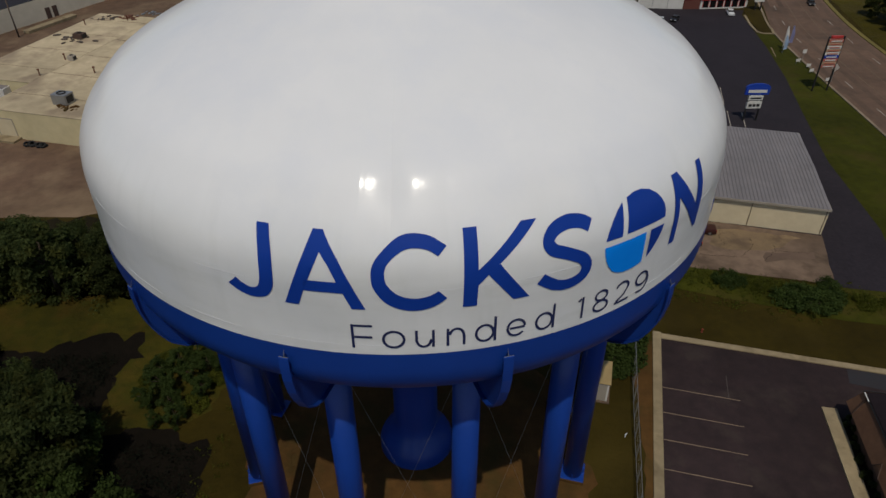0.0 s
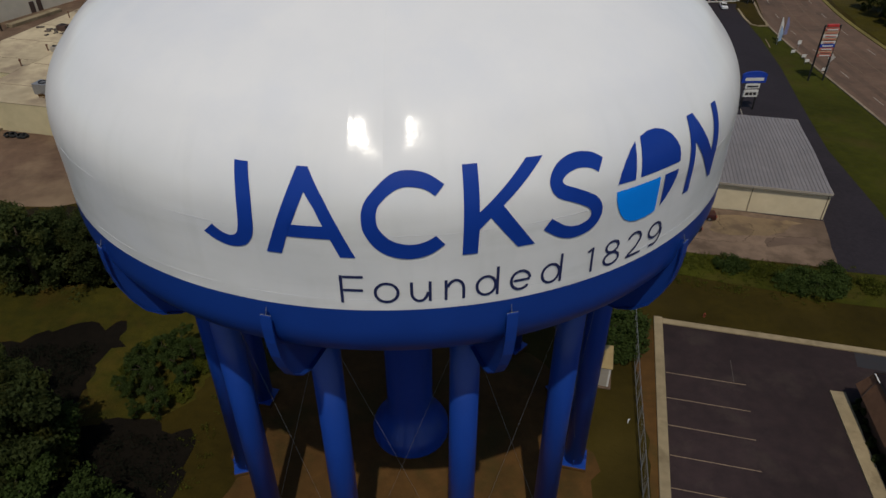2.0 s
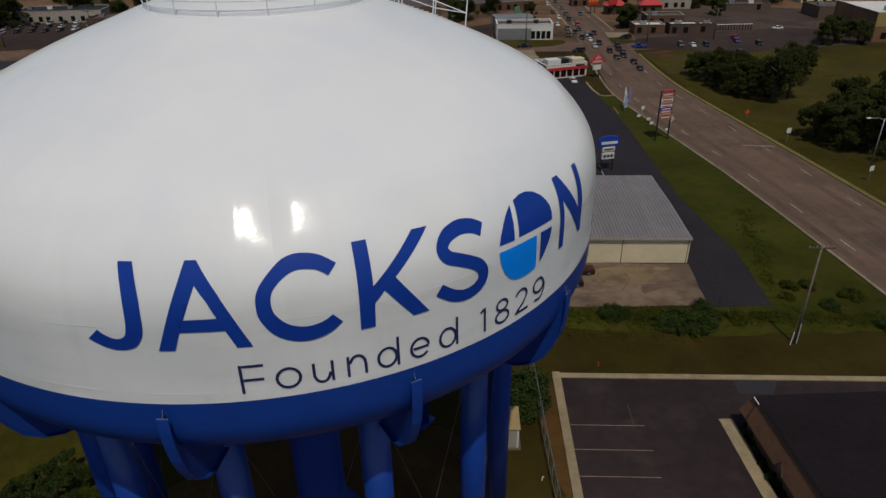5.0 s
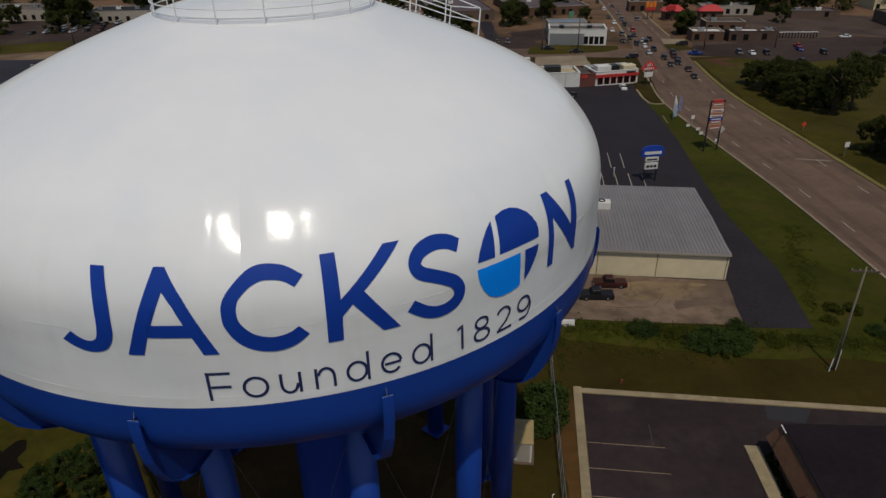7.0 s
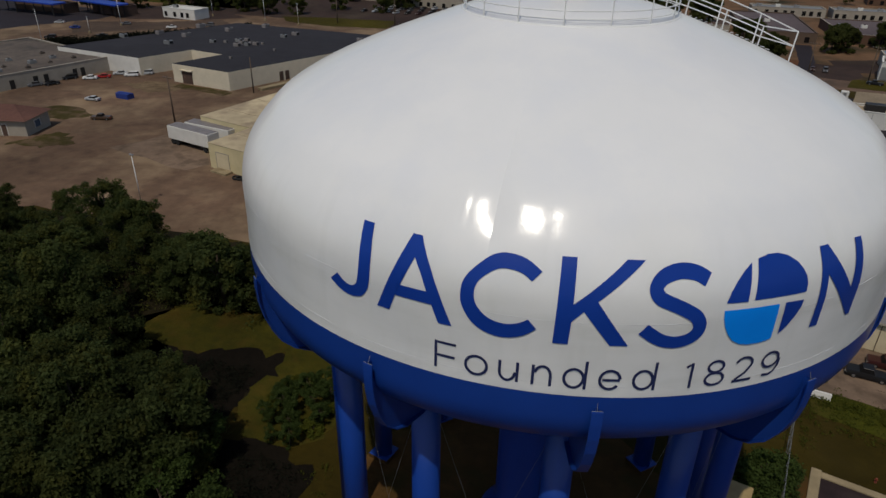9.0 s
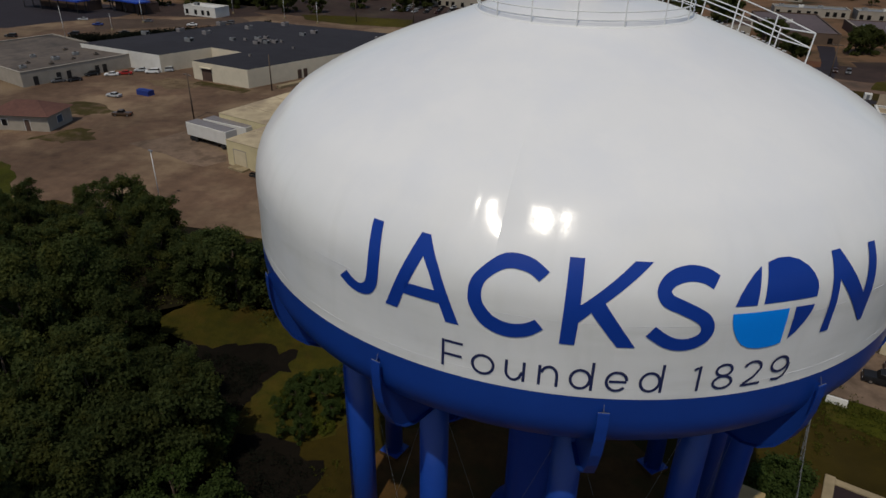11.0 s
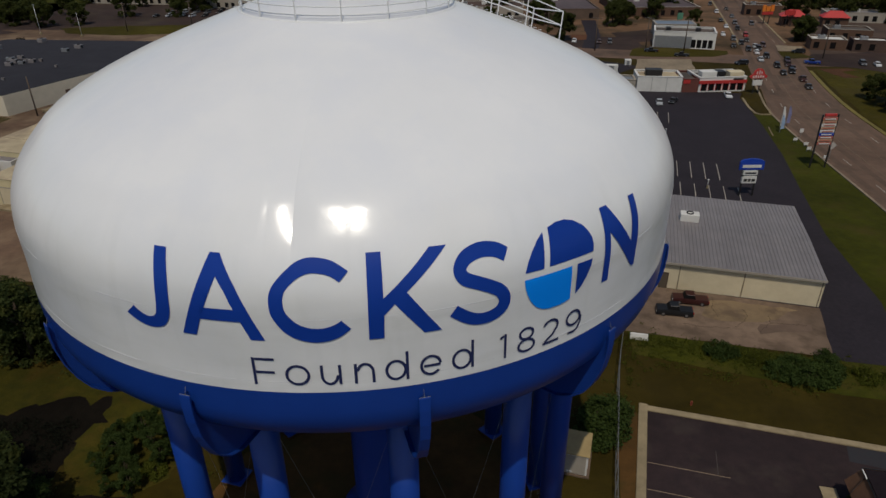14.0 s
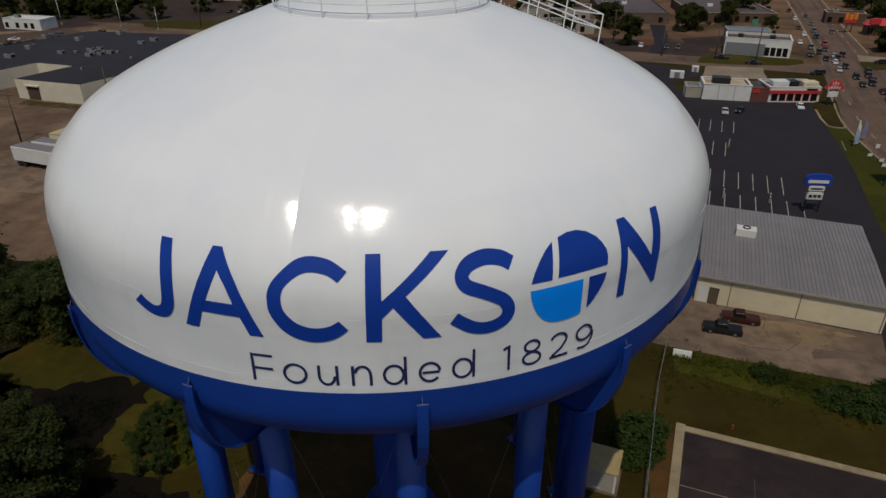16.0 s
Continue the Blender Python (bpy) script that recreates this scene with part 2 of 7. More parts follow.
HOUSEROOF = surface("red_brown_house_shingles", (0.115, 0.050, 0.036), (0.080, 0.036, 0.027), 1.6, 0.9, 0.3, big=0.2)
BROWNROOF = surface("brown_shingle_roof", (0.085, 0.050, 0.036), (0.06, 0.036, 0.027), 2.0, 0.9, 0.3, big=0.15)
BLACKROOF = surface("charcoal_shingle_roof", (0.0170, 0.0120, 0.0140), (0.0115, 0.0082, 0.0100), 2.0, 0.95, 0.3, big=0.2, spec=0.1)
BRICK = surface("brown_brick", (0.11, 0.060, 0.036), (0.085, 0.045, 0.028), 5.0, 0.9, 0.3)
PAINTW = surface("white_wall_paint", (0.62, 0.60, 0.56), (0.54, 0.52, 0.48), 0.7, 0.7, 0.05, big=0.08)
GREYROOF = surface("purple_grey_flat_roof", (0.100, 0.074, 0.076), (0.070, 0.053, 0.056), 0.4, 0.9, 0.1, big=0.25)
BROWNWALL = surface("dull_brown_block_wall", (0.115, 0.075, 0.052), (0.09, 0.06, 0.042), 0.6, 0.9, 0.1, big=0.15)
REDP = surface("red_panel", (0.45, 0.035, 0.030), (0.38, 0.03, 0.026), 1.0, 0.5, 0.0)
ORANGE = surface("orange_panel", (0.65, 0.19, 0.02), (0.58, 0.16, 0.02), 1.0, 0.5, 0.0)
SIGNB = surface("blue_sign_panel", (0.010, 0.045, 0.33), (0.009, 0.04, 0.29), 1.0, 0.45, 0.0)
BLACKM = surface("black_metal", (0.018, 0.016, 0.016), (0.013, 0.012, 0.012), 3.0, 0.5, 0.0)
GLASSD = surface("dark_window_glass", (0.012, 0.011, 0.011), (0.009, 0.008, 0.008), 2.0, 0.45, 0.0, spec=0.04)
TYRE = surface("black_tyre_rubber", (0.014, 0.014, 0.014), (0.01, 0.01, 0.01), 5.0, 0.9, 0.0)
RIM = surface("alloy_rim", (0.35, 0.35, 0.36), (0.3, 0.3, 0.31), 5.0, 0.3, 0.0, metal=0.8)
LAMPC = surface("clear_headlight", (0.6, 0.6, 0.6), (0.5, 0.5, 0.5), 5.0, 0.1, 0.0)
LAMPR = surface("red_tail_light", (0.35, 0.01, 0.01), (0.3, 0.01, 0.01), 5.0, 0.2, 0.0)
BARK = surface("tree_bark", (0.075, 0.055, 0.038), (0.05, 0.036, 0.025), 4.0, 0.95, 0.5)
LEAF = surface("tree_leaves", (0.078, 0.099, 0.031), (0.052, 0.069, 0.024), 0.5, 0.75, 0.0, island=0.5, spec=0.10, c3=(0.112, 0.112, 0.026), c3scale=0.25, c3cut=0.55, thin=0.68)
LEAFD = surface("shaded_dark_leaves", (0.092, 0.104, 0.030), (0.068, 0.078, 0.024), 0.5, 0.8, 0.0, island=0.35, spec=0.06, c3=(0.080, 0.078, 0.026), c3scale=0.2, c3cut=0.58, thin=0.70)
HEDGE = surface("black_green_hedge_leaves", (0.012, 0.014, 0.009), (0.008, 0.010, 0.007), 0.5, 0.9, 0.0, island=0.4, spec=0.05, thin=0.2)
LEAF2 = surface("olive_leaves", (0.052, 0.078, 0.018), (0.038, 0.058, 0.014), 0.5, 0.75, 0.0, island=0.4, spec=0.1, thin=0.45)
WEED = surface("weed_leaves", (0.085, 0.094, 0.012), (0.058, 0.068, 0.010), 0.5, 0.8, 0.0, island=0.4, spec=0.1, thin=0.45)
WOODP = surface("weathered_pole_wood", (0.10, 0.07, 0.05), (0.07, 0.05, 0.036), 3.0, 0.9, 0.2)
RUST = surface("rusty_metal", (0.14, 0.055, 0.028), (0.09, 0.035, 0.02), 2.0, 0.85, 0.2)
BLUEC = surface("blue_tarp_paint", (0.015, 0.035, 0.20), (0.012, 0.03, 0.16), 2.0, 0.6, 0.0)
HYD = surface("orange_red_hydrant_paint", (0.20, 0.040, 0.018), (0.17, 0.034, 0.015), 4.0, 0.6, 0.0)
PAINTS = {"white": (0.62, 0.62, 0.62), "silver": (0.36, 0.37, 0.38), "black": (0.012, 0.012, 0.013), "red": (0.30, 0.018, 0.015),
          "blue": (0.012, 0.03, 0.16), "grey": (0.09, 0.09, 0.095), "maroon": (0.040, 0.012, 0.010), "brown": (0.06, 0.035, 0.02)}
for _k, _v in PAINTS.items():
    surface("car_paint_" + _k, _v, tuple(x * 0.93 for x in _v), 2.0, 0.35, 0.0, coat=0.15, spec=0.25)


# ---- building helpers ----
def mesh_of(name, bm, material, smooth=False):
    me = bpy.data.meshes.new(name)
    bm.to_mesh(me)
    bm.free()
    if smooth:
        for p in me.polygons:
            p.use_smooth = True
    me.materials.append(material)
    return me


def part(name, bm, material, parent, label="", smooth=False):
    """Links a bmesh as one mesh object under a thing or a part."""
    ob = new(name, mesh_of(name, bm, material, smooth))
    ob.parent = parent
    if label:
        tagged(ob, label)
    return ob


def thing(name, label, category, at=None, group="", kind=""):
    ob = new(name)
    ob.empty_display_size = 0.3
    if at is not None:
        ob.matrix_world = at
    return tagged(ob, label, category, group, kind)


def share(name, me, parent, m=None):
    ob = new(name, me)
    ob.parent = parent
    if m is not None:
        ob.matrix_basis = m
    return ob


def box(bm, x0, y0, z0, x1, y1, z1, m=None, bev=0.0):
    r = bmesh.ops.create_cube(bm, size=1.0)
    vs = r["verts"]
    bmesh.ops.scale(bm, vec=(x1 - x0, y1 - y0, z1 - z0), verts=vs)
    bmesh.ops.translate(bm, vec=((x0 + x1) / 2, (y0 + y1) / 2, (z0 + z1) / 2), verts=vs)
    if bev:
        es = list({e for v in vs for e in v.link_edges})
        r2 = bmesh.ops.bevel(bm, geom=es, offset=bev, segments=1, affect="EDGES")
        vs = r2["verts"] if not vs[0].is_valid else list({v for v in bm.verts if v in r2["verts"] or v in vs})
    if m is not None:
        bmesh.ops.transform(bm, matrix=m, verts=vs)
    return bm


def prism(bm, pts, z0, z1):
    lo, hi = [bm.verts.new((x, y, z0)) for x, y in pts], [bm.verts.new((x, y, z1)) for x, y in pts]
    n = len(pts)
    bm.faces.new(hi)
    bm.faces.new(lo[::-1])
    for i in range(n):
        bm.faces.new((lo[i], lo[(i + 1) % n], hi[(i + 1) % n], hi[i]))
    return bm


def tube(bm, pts, r, n=8, r2=None):
    pts = [Vector(p) for p in pts]
    rings = []
    for i, p in enumerate(pts):
        d = (pts[min(i + 1, len(pts) - 1)] - pts[max(i - 1, 0)]).normalized()
        a = d.cross(Vector((0, 0, 1)) if abs(d.z) < 0.95 else Vector((1, 0, 0))).normalized()
        b = d.cross(a)
        rr = r if r2 is None else r + (r2 - r) * i / (len(pts) - 1)
        rings.append([bm.verts.new(p + (a * math.cos(k * 2 * math.pi / n) + b * math.sin(k * 2 * math.pi / n)) * rr) for k in range(n)])
    for u, v in zip(rings, rings[1:]):
        for k in range(n):
            bm.faces.new((u[k], u[(k + 1) % n], v[(k + 1) % n], v[k]))
    bm.faces.new(rings[0][::-1])
    bm.faces.new(rings[-1])
    return bm


def lathe(bm, prof, n=64, cap0=False, cap1=False):
    rings = [[bm.verts.new((r * math.cos(2 * math.pi * k / n), r * math.sin(2 * math.pi * k / n), z)) for k in range(n)] for r, z in prof]
    for u, v in zip(rings, rings[1:]):
        for k in range(n):
            bm.faces.new((u[k], u[(k + 1) % n], v[(k + 1) % n], v[k]))
    if cap0:
        bm.faces.new(rings[0][::-1])
    if cap1:
        bm.faces.new(rings[-1])
    return bm


SITE = -14.0                       # the site's streets and lots are turned by this
E1 = Vector((math.cos(radians(SITE)), math.sin(radians(SITE)), 0))
E2 = Vector((-math.sin(radians(SITE)), math.cos(radians(SITE)), 0))


def site(x, y, turn=SITE, z=0.0):
    return pose(x, y, z, 0, 0, turn)

# ---- ground and paving ----
def sheet(name, pts, z, material, label, category="ground", jitter=0.0, step=3.0, parent=None):
    """One flat sheet with a skirt below it, its outline broken up by jitter."""
    rnd = random.Random(len(name) * 7 + int(abs(pts[0][0]) * 10))
    out = []
    for i, p in enumerate(pts):
        q = pts[(i + 1) % len(pts)]
        n = max(1, int(math.hypot(q[0] - p[0], q[1] - p[1]) / step)) if jitter else 1
        for k in range(n):
            f = k / n
            out.append((p[0] + (q[0] - p[0]) * f + rnd.uniform(-jitter, jitter), p[1] + (q[1] - p[1]) * f + rnd.uniform(-jitter, jitter)))
    bm = bmesh.new()
    prism(bm, out, -0.2, z)
    bmesh.ops.recalc_face_normals(bm, faces=bm.faces[:])
    ob = new(name, mesh_of(name, bm, material))
    if parent:
        ob.parent = parent
        return tagged(ob, label)
    return tagged(ob, label, category, "", "structure")


def ribbon(bm, pts, w, z0, z1, off=0.0):
    """A low bar of width w along pts, moved sideways by off."""
    L, R = [], []
    for i, p in enumerate(pts):
        d = (pts[min(i + 1, len(pts) - 1)] - pts[max(i - 1, 0)]).normalized()
        nrm = Vector((-d.y, d.x))
        L.append(p + nrm * (off + w / 2))
        R.append(p + nrm * (off - w / 2))
    rows = [[bm.verts.new((*L[i], z0)), bm.verts.new((*L[i], z1)), bm.verts.new((*R[i], z1)), bm.verts.new((*R[i], z0))] for i in range(len(pts))]
    for u, v in zip(rows, rows[1:]):
        for k in range(3):
            bm.faces.new((u[k], u[k + 1], v[k + 1], v[k]))
    bm.faces.new(rows[0])
    bm.faces.new(rows[-1][::-1])
    return bm


bm = bmesh.new()
bmesh.ops.create_grid(bm, x_segments=40, y_segments=40, size=2500)
ground = tagged(new("ground", mesh_of("ground", bm, GRASS)), "dark green summer grass with dry brown patches", "ground", "", "structure")

sheet("ground_town", [(-2000, 188), (-60, 188), (-20, 166), (30, 163), (95, 148), (140, 150), (400, 120), (2000, 80), (2000, 2400), (-2000, 2400)], 0.012, TOWN, "grey-brown town ground with streets and lots", jitter=1.0, step=12)
sheet("pavement_mid_lot", [(8, 170), (30, 163.5), (52, 158.5), (57, 165), (56, 176), (30, 182), (10, 186)], 0.022, DARKLOT, "dark car park behind the cross street", "parking lot", jitter=0.4, step=3)
sheet("road_drive", [(38.5, 160), (43.2, 159), (47.5, 180), (50.5, 207), (45.5, 207), (43.5, 182)], 0.028, ASPHALT, "dark asphalt drive between the buildings", "road", jitter=0.2, step=3)
sheet("pavement_grey_lot", [(51.5, 184), (68, 191), (72, 184), (66, 172), (51.5, 168)], 0.028, DARKLOT, "grey car park beside a dark drive", "parking lot", jitter=0.4, step=3)
sheet("ground_brown_bed", [(37.5, 172.6), (42.0, 173.2), (43.4, 181), (38.6, 181)], 0.05, surface("rust_brown_bed", (0.11, 0.048, 0.024), (0.08, 0.036, 0.02), 0.8, 0.95, 0.2, big=0.2, spec=0.1), "kerbed rust-brown bed beside a drive", jitter=0.1, step=2)
sheet("pavement_back_lot", [(-175, 192), (-140, 190.5), (-100, 190), (-62, 186), (-20, 176), (0, 200), (-20, 250), (-190, 250)], 0.020, DARKLOT, "dark brown car park behind the store", "parking lot", jitter=0.8, step=5)
sheet("ground_dirt", [(13 * math.cos(a * 0.3927) * (1.05 if a % 2 else 0.95), -1 + 13.5 * math.sin(a * 0.3927)) for a in range(16)], 0.016, DIRT, "bare brown dirt beneath the tower legs", jitter=0.7, step=1.2)
sheet("ground_fence_strip", [(14.6, -16), (16.6, -16), (21.1, 9.8), (20.2, 12.5), (18.8, 11.0)], 0.020, DIRT, "brown dirt strip along the fence", jitter=0.25, step=1.2)
sheet("ground_yard", [(-420, 40), (-150, 14), (-110, 20), (-90, 24), (-76, 31), (-62, 32), (-46, 31), (-28, 35), (-8, 38), (8, 42), (6, 100), (10, 160), (-20, 166), (-60, 184), (-100, 189), (-145, 191), (-200, 196), (-420, 230)], 0.024, YARD, "brown gravel and broken asphalt yard", jitter=0.9, step=4)
sheet("ground_back_grass", [(-104, 42), (-96, 40.8), (-90, 37), (-86, 32), (-79.5, 29), (-80, 14), (-100, 16), (-116, 30)], 0.045, VERGE, "rough green grass behind the wood", jitter=0.8, step=1.5)
sheet("ground_house_grass", [(-103, 50.5), (-95.5, 51.5), (-91, 54.5), (-94, 57.5), (-99.5, 59.0)], 0.040, YGRASS, "dull grass beside the small house", jitter=0.9, step=1.0)
sheet("ground_trodden", [(-113, 92.5), (-110, 96.5), (-106, 98.2), (-98.5, 94.5), (-97, 91), (-103, 88.0)], 0.034, PALEDIRT, "pale trodden dirt before a loading door", jitter=0.9, step=1.2)
sheet("road_service_lane", [(-182, 112), (-166, 104.5), (-150, 103.6), (-143.6, 106.5), (-121.3, 154.5), (-118, 163), (-128, 170), (-146, 140), (-160, 122), (-180, 120)], 0.036, ASPHALT, "dark asphalt service lane behind the store", "road", jitter=0.5, step=3)
sheet("pavement_far_lot", [(-300, 190), (-204, 183), (-184, 174), (-185, 162), (-194, 147), (-200, 131), (-300, 100)], 0.034, ASPHALT, "dark car park before the fuel canopies", "parking lot", jitter=0.5, step=4)
sheet("ground_wood", [(-90, -40), (-17.5, -40), (-16.8, -20), (-18.5, -6), (-24, -1), (-28, 2), (-25.5, 5.5), (-28, 9.0), (-34, 8.4), (-39, 9.0), (-42.5, 12.5), (-39.5, 15.6), (-31, 14.6), (-24, 15.4), (-16, 22), (-8, 29), (-8, 34), (-46, 31), (-62, 32.4), (-80, 30)], 0.010, DARKSOIL, "dark brown soil under the trees", jitter=1.0, step=0.9)
# the clearing's notched lower edge follows the tree shade painted beside it
sheet("ground_clearing", [(-42.5, 12.8), (-40.0, 17.6), (-31, 17.2), (-22.4, 15.8), (-17.5, 12.5), (-15.5, 7), (-17.2, 2.5), (-21.5, 0.6), (-24.4, 1.2), (-26.4, 6.0), (-25.0, 9.0), (-25.4, 12.2), (-27.4, 11.2), (-28.6, 12.4), (-30.9, 11.6), (-34.2, 9.9), (-37.6, 9.4), (-40.5, 10.4)], 0.020, MEADOW, "sunlit olive-yellow long grass in a clearing", jitter=0.5, step=0.8)
# near-black ground colour that paints tree shade on two flat sheets
SHADEDSOIL = surface("black_damp_soil", (0.0085, 0.0065, 0.0045), (0.0055, 0.0045, 0.0032), 1.4, 0.95, 0.5, big=0.3, spec=0.06)
sheet("ground_bare_soil", [(-26.0, 5.6), (-24.8, 9), (-25.2, 12.4), (-27.4, 11.6), (-28.6, 12.8), (-30.9, 12.0), (-34.2, 10.4), (-37.4, 9.8), (-37, 5), (-30, 1), (-26, 2)], 0.015, SHADEDSOIL, "soil painted dark as tree shade at the edge of the wood", jitter=0.4, step=0.8)
sheet("ground_bramble", [(-24.5, 0.2), (-22.2, 1.4), (-19.4, 1.1), (-18.7, -0.3), (-16.5, 0.4), (-15.7, -2.4), (-16.0, -4.5), (-16.8, -9), (-23, -10), (-24.6, -4)], 0.024, SHADEDSOIL, "soil painted dark as tree shade, with trailing brambles", jitter=0.35, step=0.7)
sheet("ground_weed_verge", [(22.4, 19.2), (26, 18.3), (30, 17.0), (34.5, 15.6), (36.4, 13.9), (39.8, 13.9), (44.6, 13.0), (57.5, 10.5), (61.2, 12.5), (63.2, 30), (65.3, 55), (66.5, 80), (66.2, 98), (60, 98), (50, 60), (40, 19.0), (22.6, 23.6)], 0.018, VERGE, "green weedy verge along apron and street", jitter=0.25, step=1.5)
sheet("ground_across_street", [(76.5, 5), (82, 5), (140, -20), (400, 0), (400, 118), (140, 140), (92, 136), (84.5, 98), (80.5, 50)], 0.014, FIELD, "dull green rough grass across the street", jitter=0.4, step=3)
sheet("pavement_yard_slab", [(-85, 55), (-65.5, 50.5), (-63.5, 54), (-68, 58.5), (-72, 67), (-79, 66)], 0.036, APRON, "pale worn concrete slab in the yard", "pavement", jitter=0.5)
sheet("ground_yard_grass", [(-116, 67), (-114, 72.8), (-108.8, 73.5), (-101.5, 70.3), (-103.4, 66.5), (-109.6, 64.2)], 0.040, YGRASS, "dull grass patch in the yard", jitter=0.7, step=1.5)
sheet("ground_wall_grass", [(-101, 94.0), (-86, 91.6), (-85, 94), (-87, 95.2), (-101, 97.4)], 0.040, YGRASS, "strip of weeds along a wall", jitter=0.4, step=1.5)

sheet("pavement_kiosk_lot", [(-205, 200), (-150, 192), (-140, 186), (-150, 176), (-175, 168), (-205, 176)], 0.040, DARKLOT, "dark car park beside the fuel canopies", "parking lot", jitter=0.5, step=3)
sheet("ground_lot_verge", [(-129, 193.5), (-108, 198), (-86, 199.5), (-84, 184), (-104, 181), (-121.5, 184)], 0.044, FIELD, "olive grass strip before the back car park", jitter=0.5, step=2)
sheet("ground_lane_gravel", [(-173, 139), (-189, 157), (-160, 167), (-146, 179), (-136, 172), (-152, 155)], 0.042, surface("dull_gravel", (0.082, 0.056, 0.041), (0.058, 0.041, 0.031), 0.5, 0.95, 0.3, big=0.3, spec=0.1), "dull brown gravel beyond the hedge", jitter=0.6, step=2)
sheet("ground_far_lawn", [(-420, 235), (-216, 207), (-176, 204), (-158, 203), (-150, 208), (-150, 262), (-420, 320)], 0.020, VERGE, "deep green lawn beyond the far road", jitter=1.0, step=6)
sheet("pavement_east_lot", [(92.5, 140.5), (102.3, 137.2), (109, 131.5), (116, 127.4), (133, 130), (160, 128), (170, 148), (150, 158), (99, 153)], 0.038, DARKLOT, "dark worn car park across the street", "parking lot", jitter=0.3, step=3)
sheet("pavement_shops_lot", [(99, 153.4), (150, 158.4), (178, 148), (186, 184), (160, 202), (128, 208), (114, 192), (106, 172)], 0.030, surface("worn_grey_lot", (0.082, 0.055, 0.041), (0.060, 0.041, 0.032), 0.3, 0.9, 0.1, big=0.3, c3=(0.045, 0.031, 0.026), c3scale=0.07, c3cut=0.55, spec=0.15), "worn grey lots between the shops", "parking lot", jitter=0.6, step=4)
sheet("ground_mulch_bed", [(93.0, 136.5), (95.4, 127.0), (99.0, 127.4), (97.6, 133.4), (102.0, 134.6), (101.4, 136.6)], 0.040, surface("red_brown_mulch", (0.075, 0.034, 0.016), (0.05, 0.024, 0.012), 0.8, 0.95, 0.3, big=0.3, spec=0.1), "red-brown mulch bed beside a car park", jitter=0.3, step=1.5)

# the shopping-centre asphalt, its island and the old concrete apron behind the shed
sheet("pavement_asphalt", [(40.2, 18.9), (47.8, 17.6), (51.0, 29), (52.6, 45), (56.0, 60.5), (59.3, 74.5), (62.2, 90.5), (63.2, 98.0), (64.8, 110.0), (66.5, 113.5), (58, 115), (41, 117), (40, 128), (50, 139), (31, 153), (14, 157), (10, 120), (16, 60), (24, 50)], 0.030, ASPHALT, "dark sealed parking-lot asphalt", "parking lot", jitter=0.0)
sheet("pavement_apron", [(2, 28.2), (22.4, 23.2), (41.2, 19.1), (42.7, 24.2), (43.9, 27.7), (27.0, 32.0), (27, 36), (4, 41)], 0.042, APRON, "old cracked brown concrete apron", "pavement", jitter=0.07, step=1.5)
sheet("pavement_apron_patch", [(30.6, 26.0), (32.7, 29.3), (36.5, 28.6), (41.1, 27.5), (39.4, 26.2), (36.7, 24.8), (33.0, 25.2)], 0.047, surface("bleached_old_concrete", (0.185, 0.128, 0.070), (0.140, 0.098, 0.058), 0.6, 0.92, 0.25, big=0.3, c3=(0.105, 0.072, 0.045), c3scale=0.4, c3cut=0.55, spec=0.2), "bleached tan patch of old concrete", "pavement", jitter=0.3, step=1.0)
sheet("pavement_apron_stain", [(35.6, 22.9), (36.3, 24.5), (38.6, 24.8), (41.6, 24.6), (41.0, 23.6), (38.4, 23.2)], 0.050, surface("stained_old_concrete", (0.105, 0.070, 0.052), (0.135, 0.092, 0.064), 0.9, 0.92, 0.2, big=0.3, spec=0.2), "dark stain on old concrete", "pavement", jitter=0.25, step=0.8)
sheet("ground_island", [(64.0, 98.6), (66.5, 97.8), (68.2, 104), (70.5, 112), (72, 117), (67.2, 116), (65.2, 109.5)], 0.14, GRASS, "small kerbed grass island", jitter=0.05)
_isl = [Vector(p) for p in ((65.2, 109.5), (64.0, 103.0), (63.7, 98.7), (64.6, 97.7), (66.5, 97.6), (67.4, 101.0))]
bm = bmesh.new()
ribbon(bm, _isl, 0.45, -0.1, 0.18)
part("kerb", bm, CONC, bpy.data.objects["ground_island"], "pale concrete kerb")
_r = random.Random(17)
for _pts in (((33.0, 29.6), (32.3, 27.3), (32.6, 25.6)), ((35.5, 27.5), (35.6, 25.9), (34.4, 24.6), (33.4, 23.9)), ((35.7, 23.1), (37.5, 24.9), (39.7, 24.6), (41.3, 24.4)), ((28.4, 24.6), (31.2, 24.0), (33.4, 23.9)), ((37.5, 24.9), (37.9, 26.6))):
    bm = bmesh.new()
    _line = [p + Vector((_r.uniform(-0.12, 0.12), _r.uniform(-0.12, 0.12))) for p in (Vector(a).lerp(Vector(b), k / 5) for a, b in zip(_pts, _pts[1:]) for k in range(5))]
    ribbon(bm, _line, 0.025, 0.03, 0.053)
    part("crack", bm, DARKSOIL, bpy.data.objects["pavement_apron"], "dark weedy crack")

# the main street with its kerbs and lane marks
ROAD_W = [(40, -140), (52.5, -60), (59.3, 0), (62.0, 25), (64.3, 50), (65.4, 75), (67.0, 98), (70.6, 114), (76.5, 136), (84.5, 165), (94, 205), (113, 290), (140, 420), (220, 800)]
ROAD_E = [(56, -140), (68.5, -60), (74.8, 0), (77.5, 25), (79.6, 50), (81.4, 75), (83.2, 98), (85.8, 114), (90.3, 134), (97, 162), (106, 203), (126, 288), (153, 418), (234, 798)]


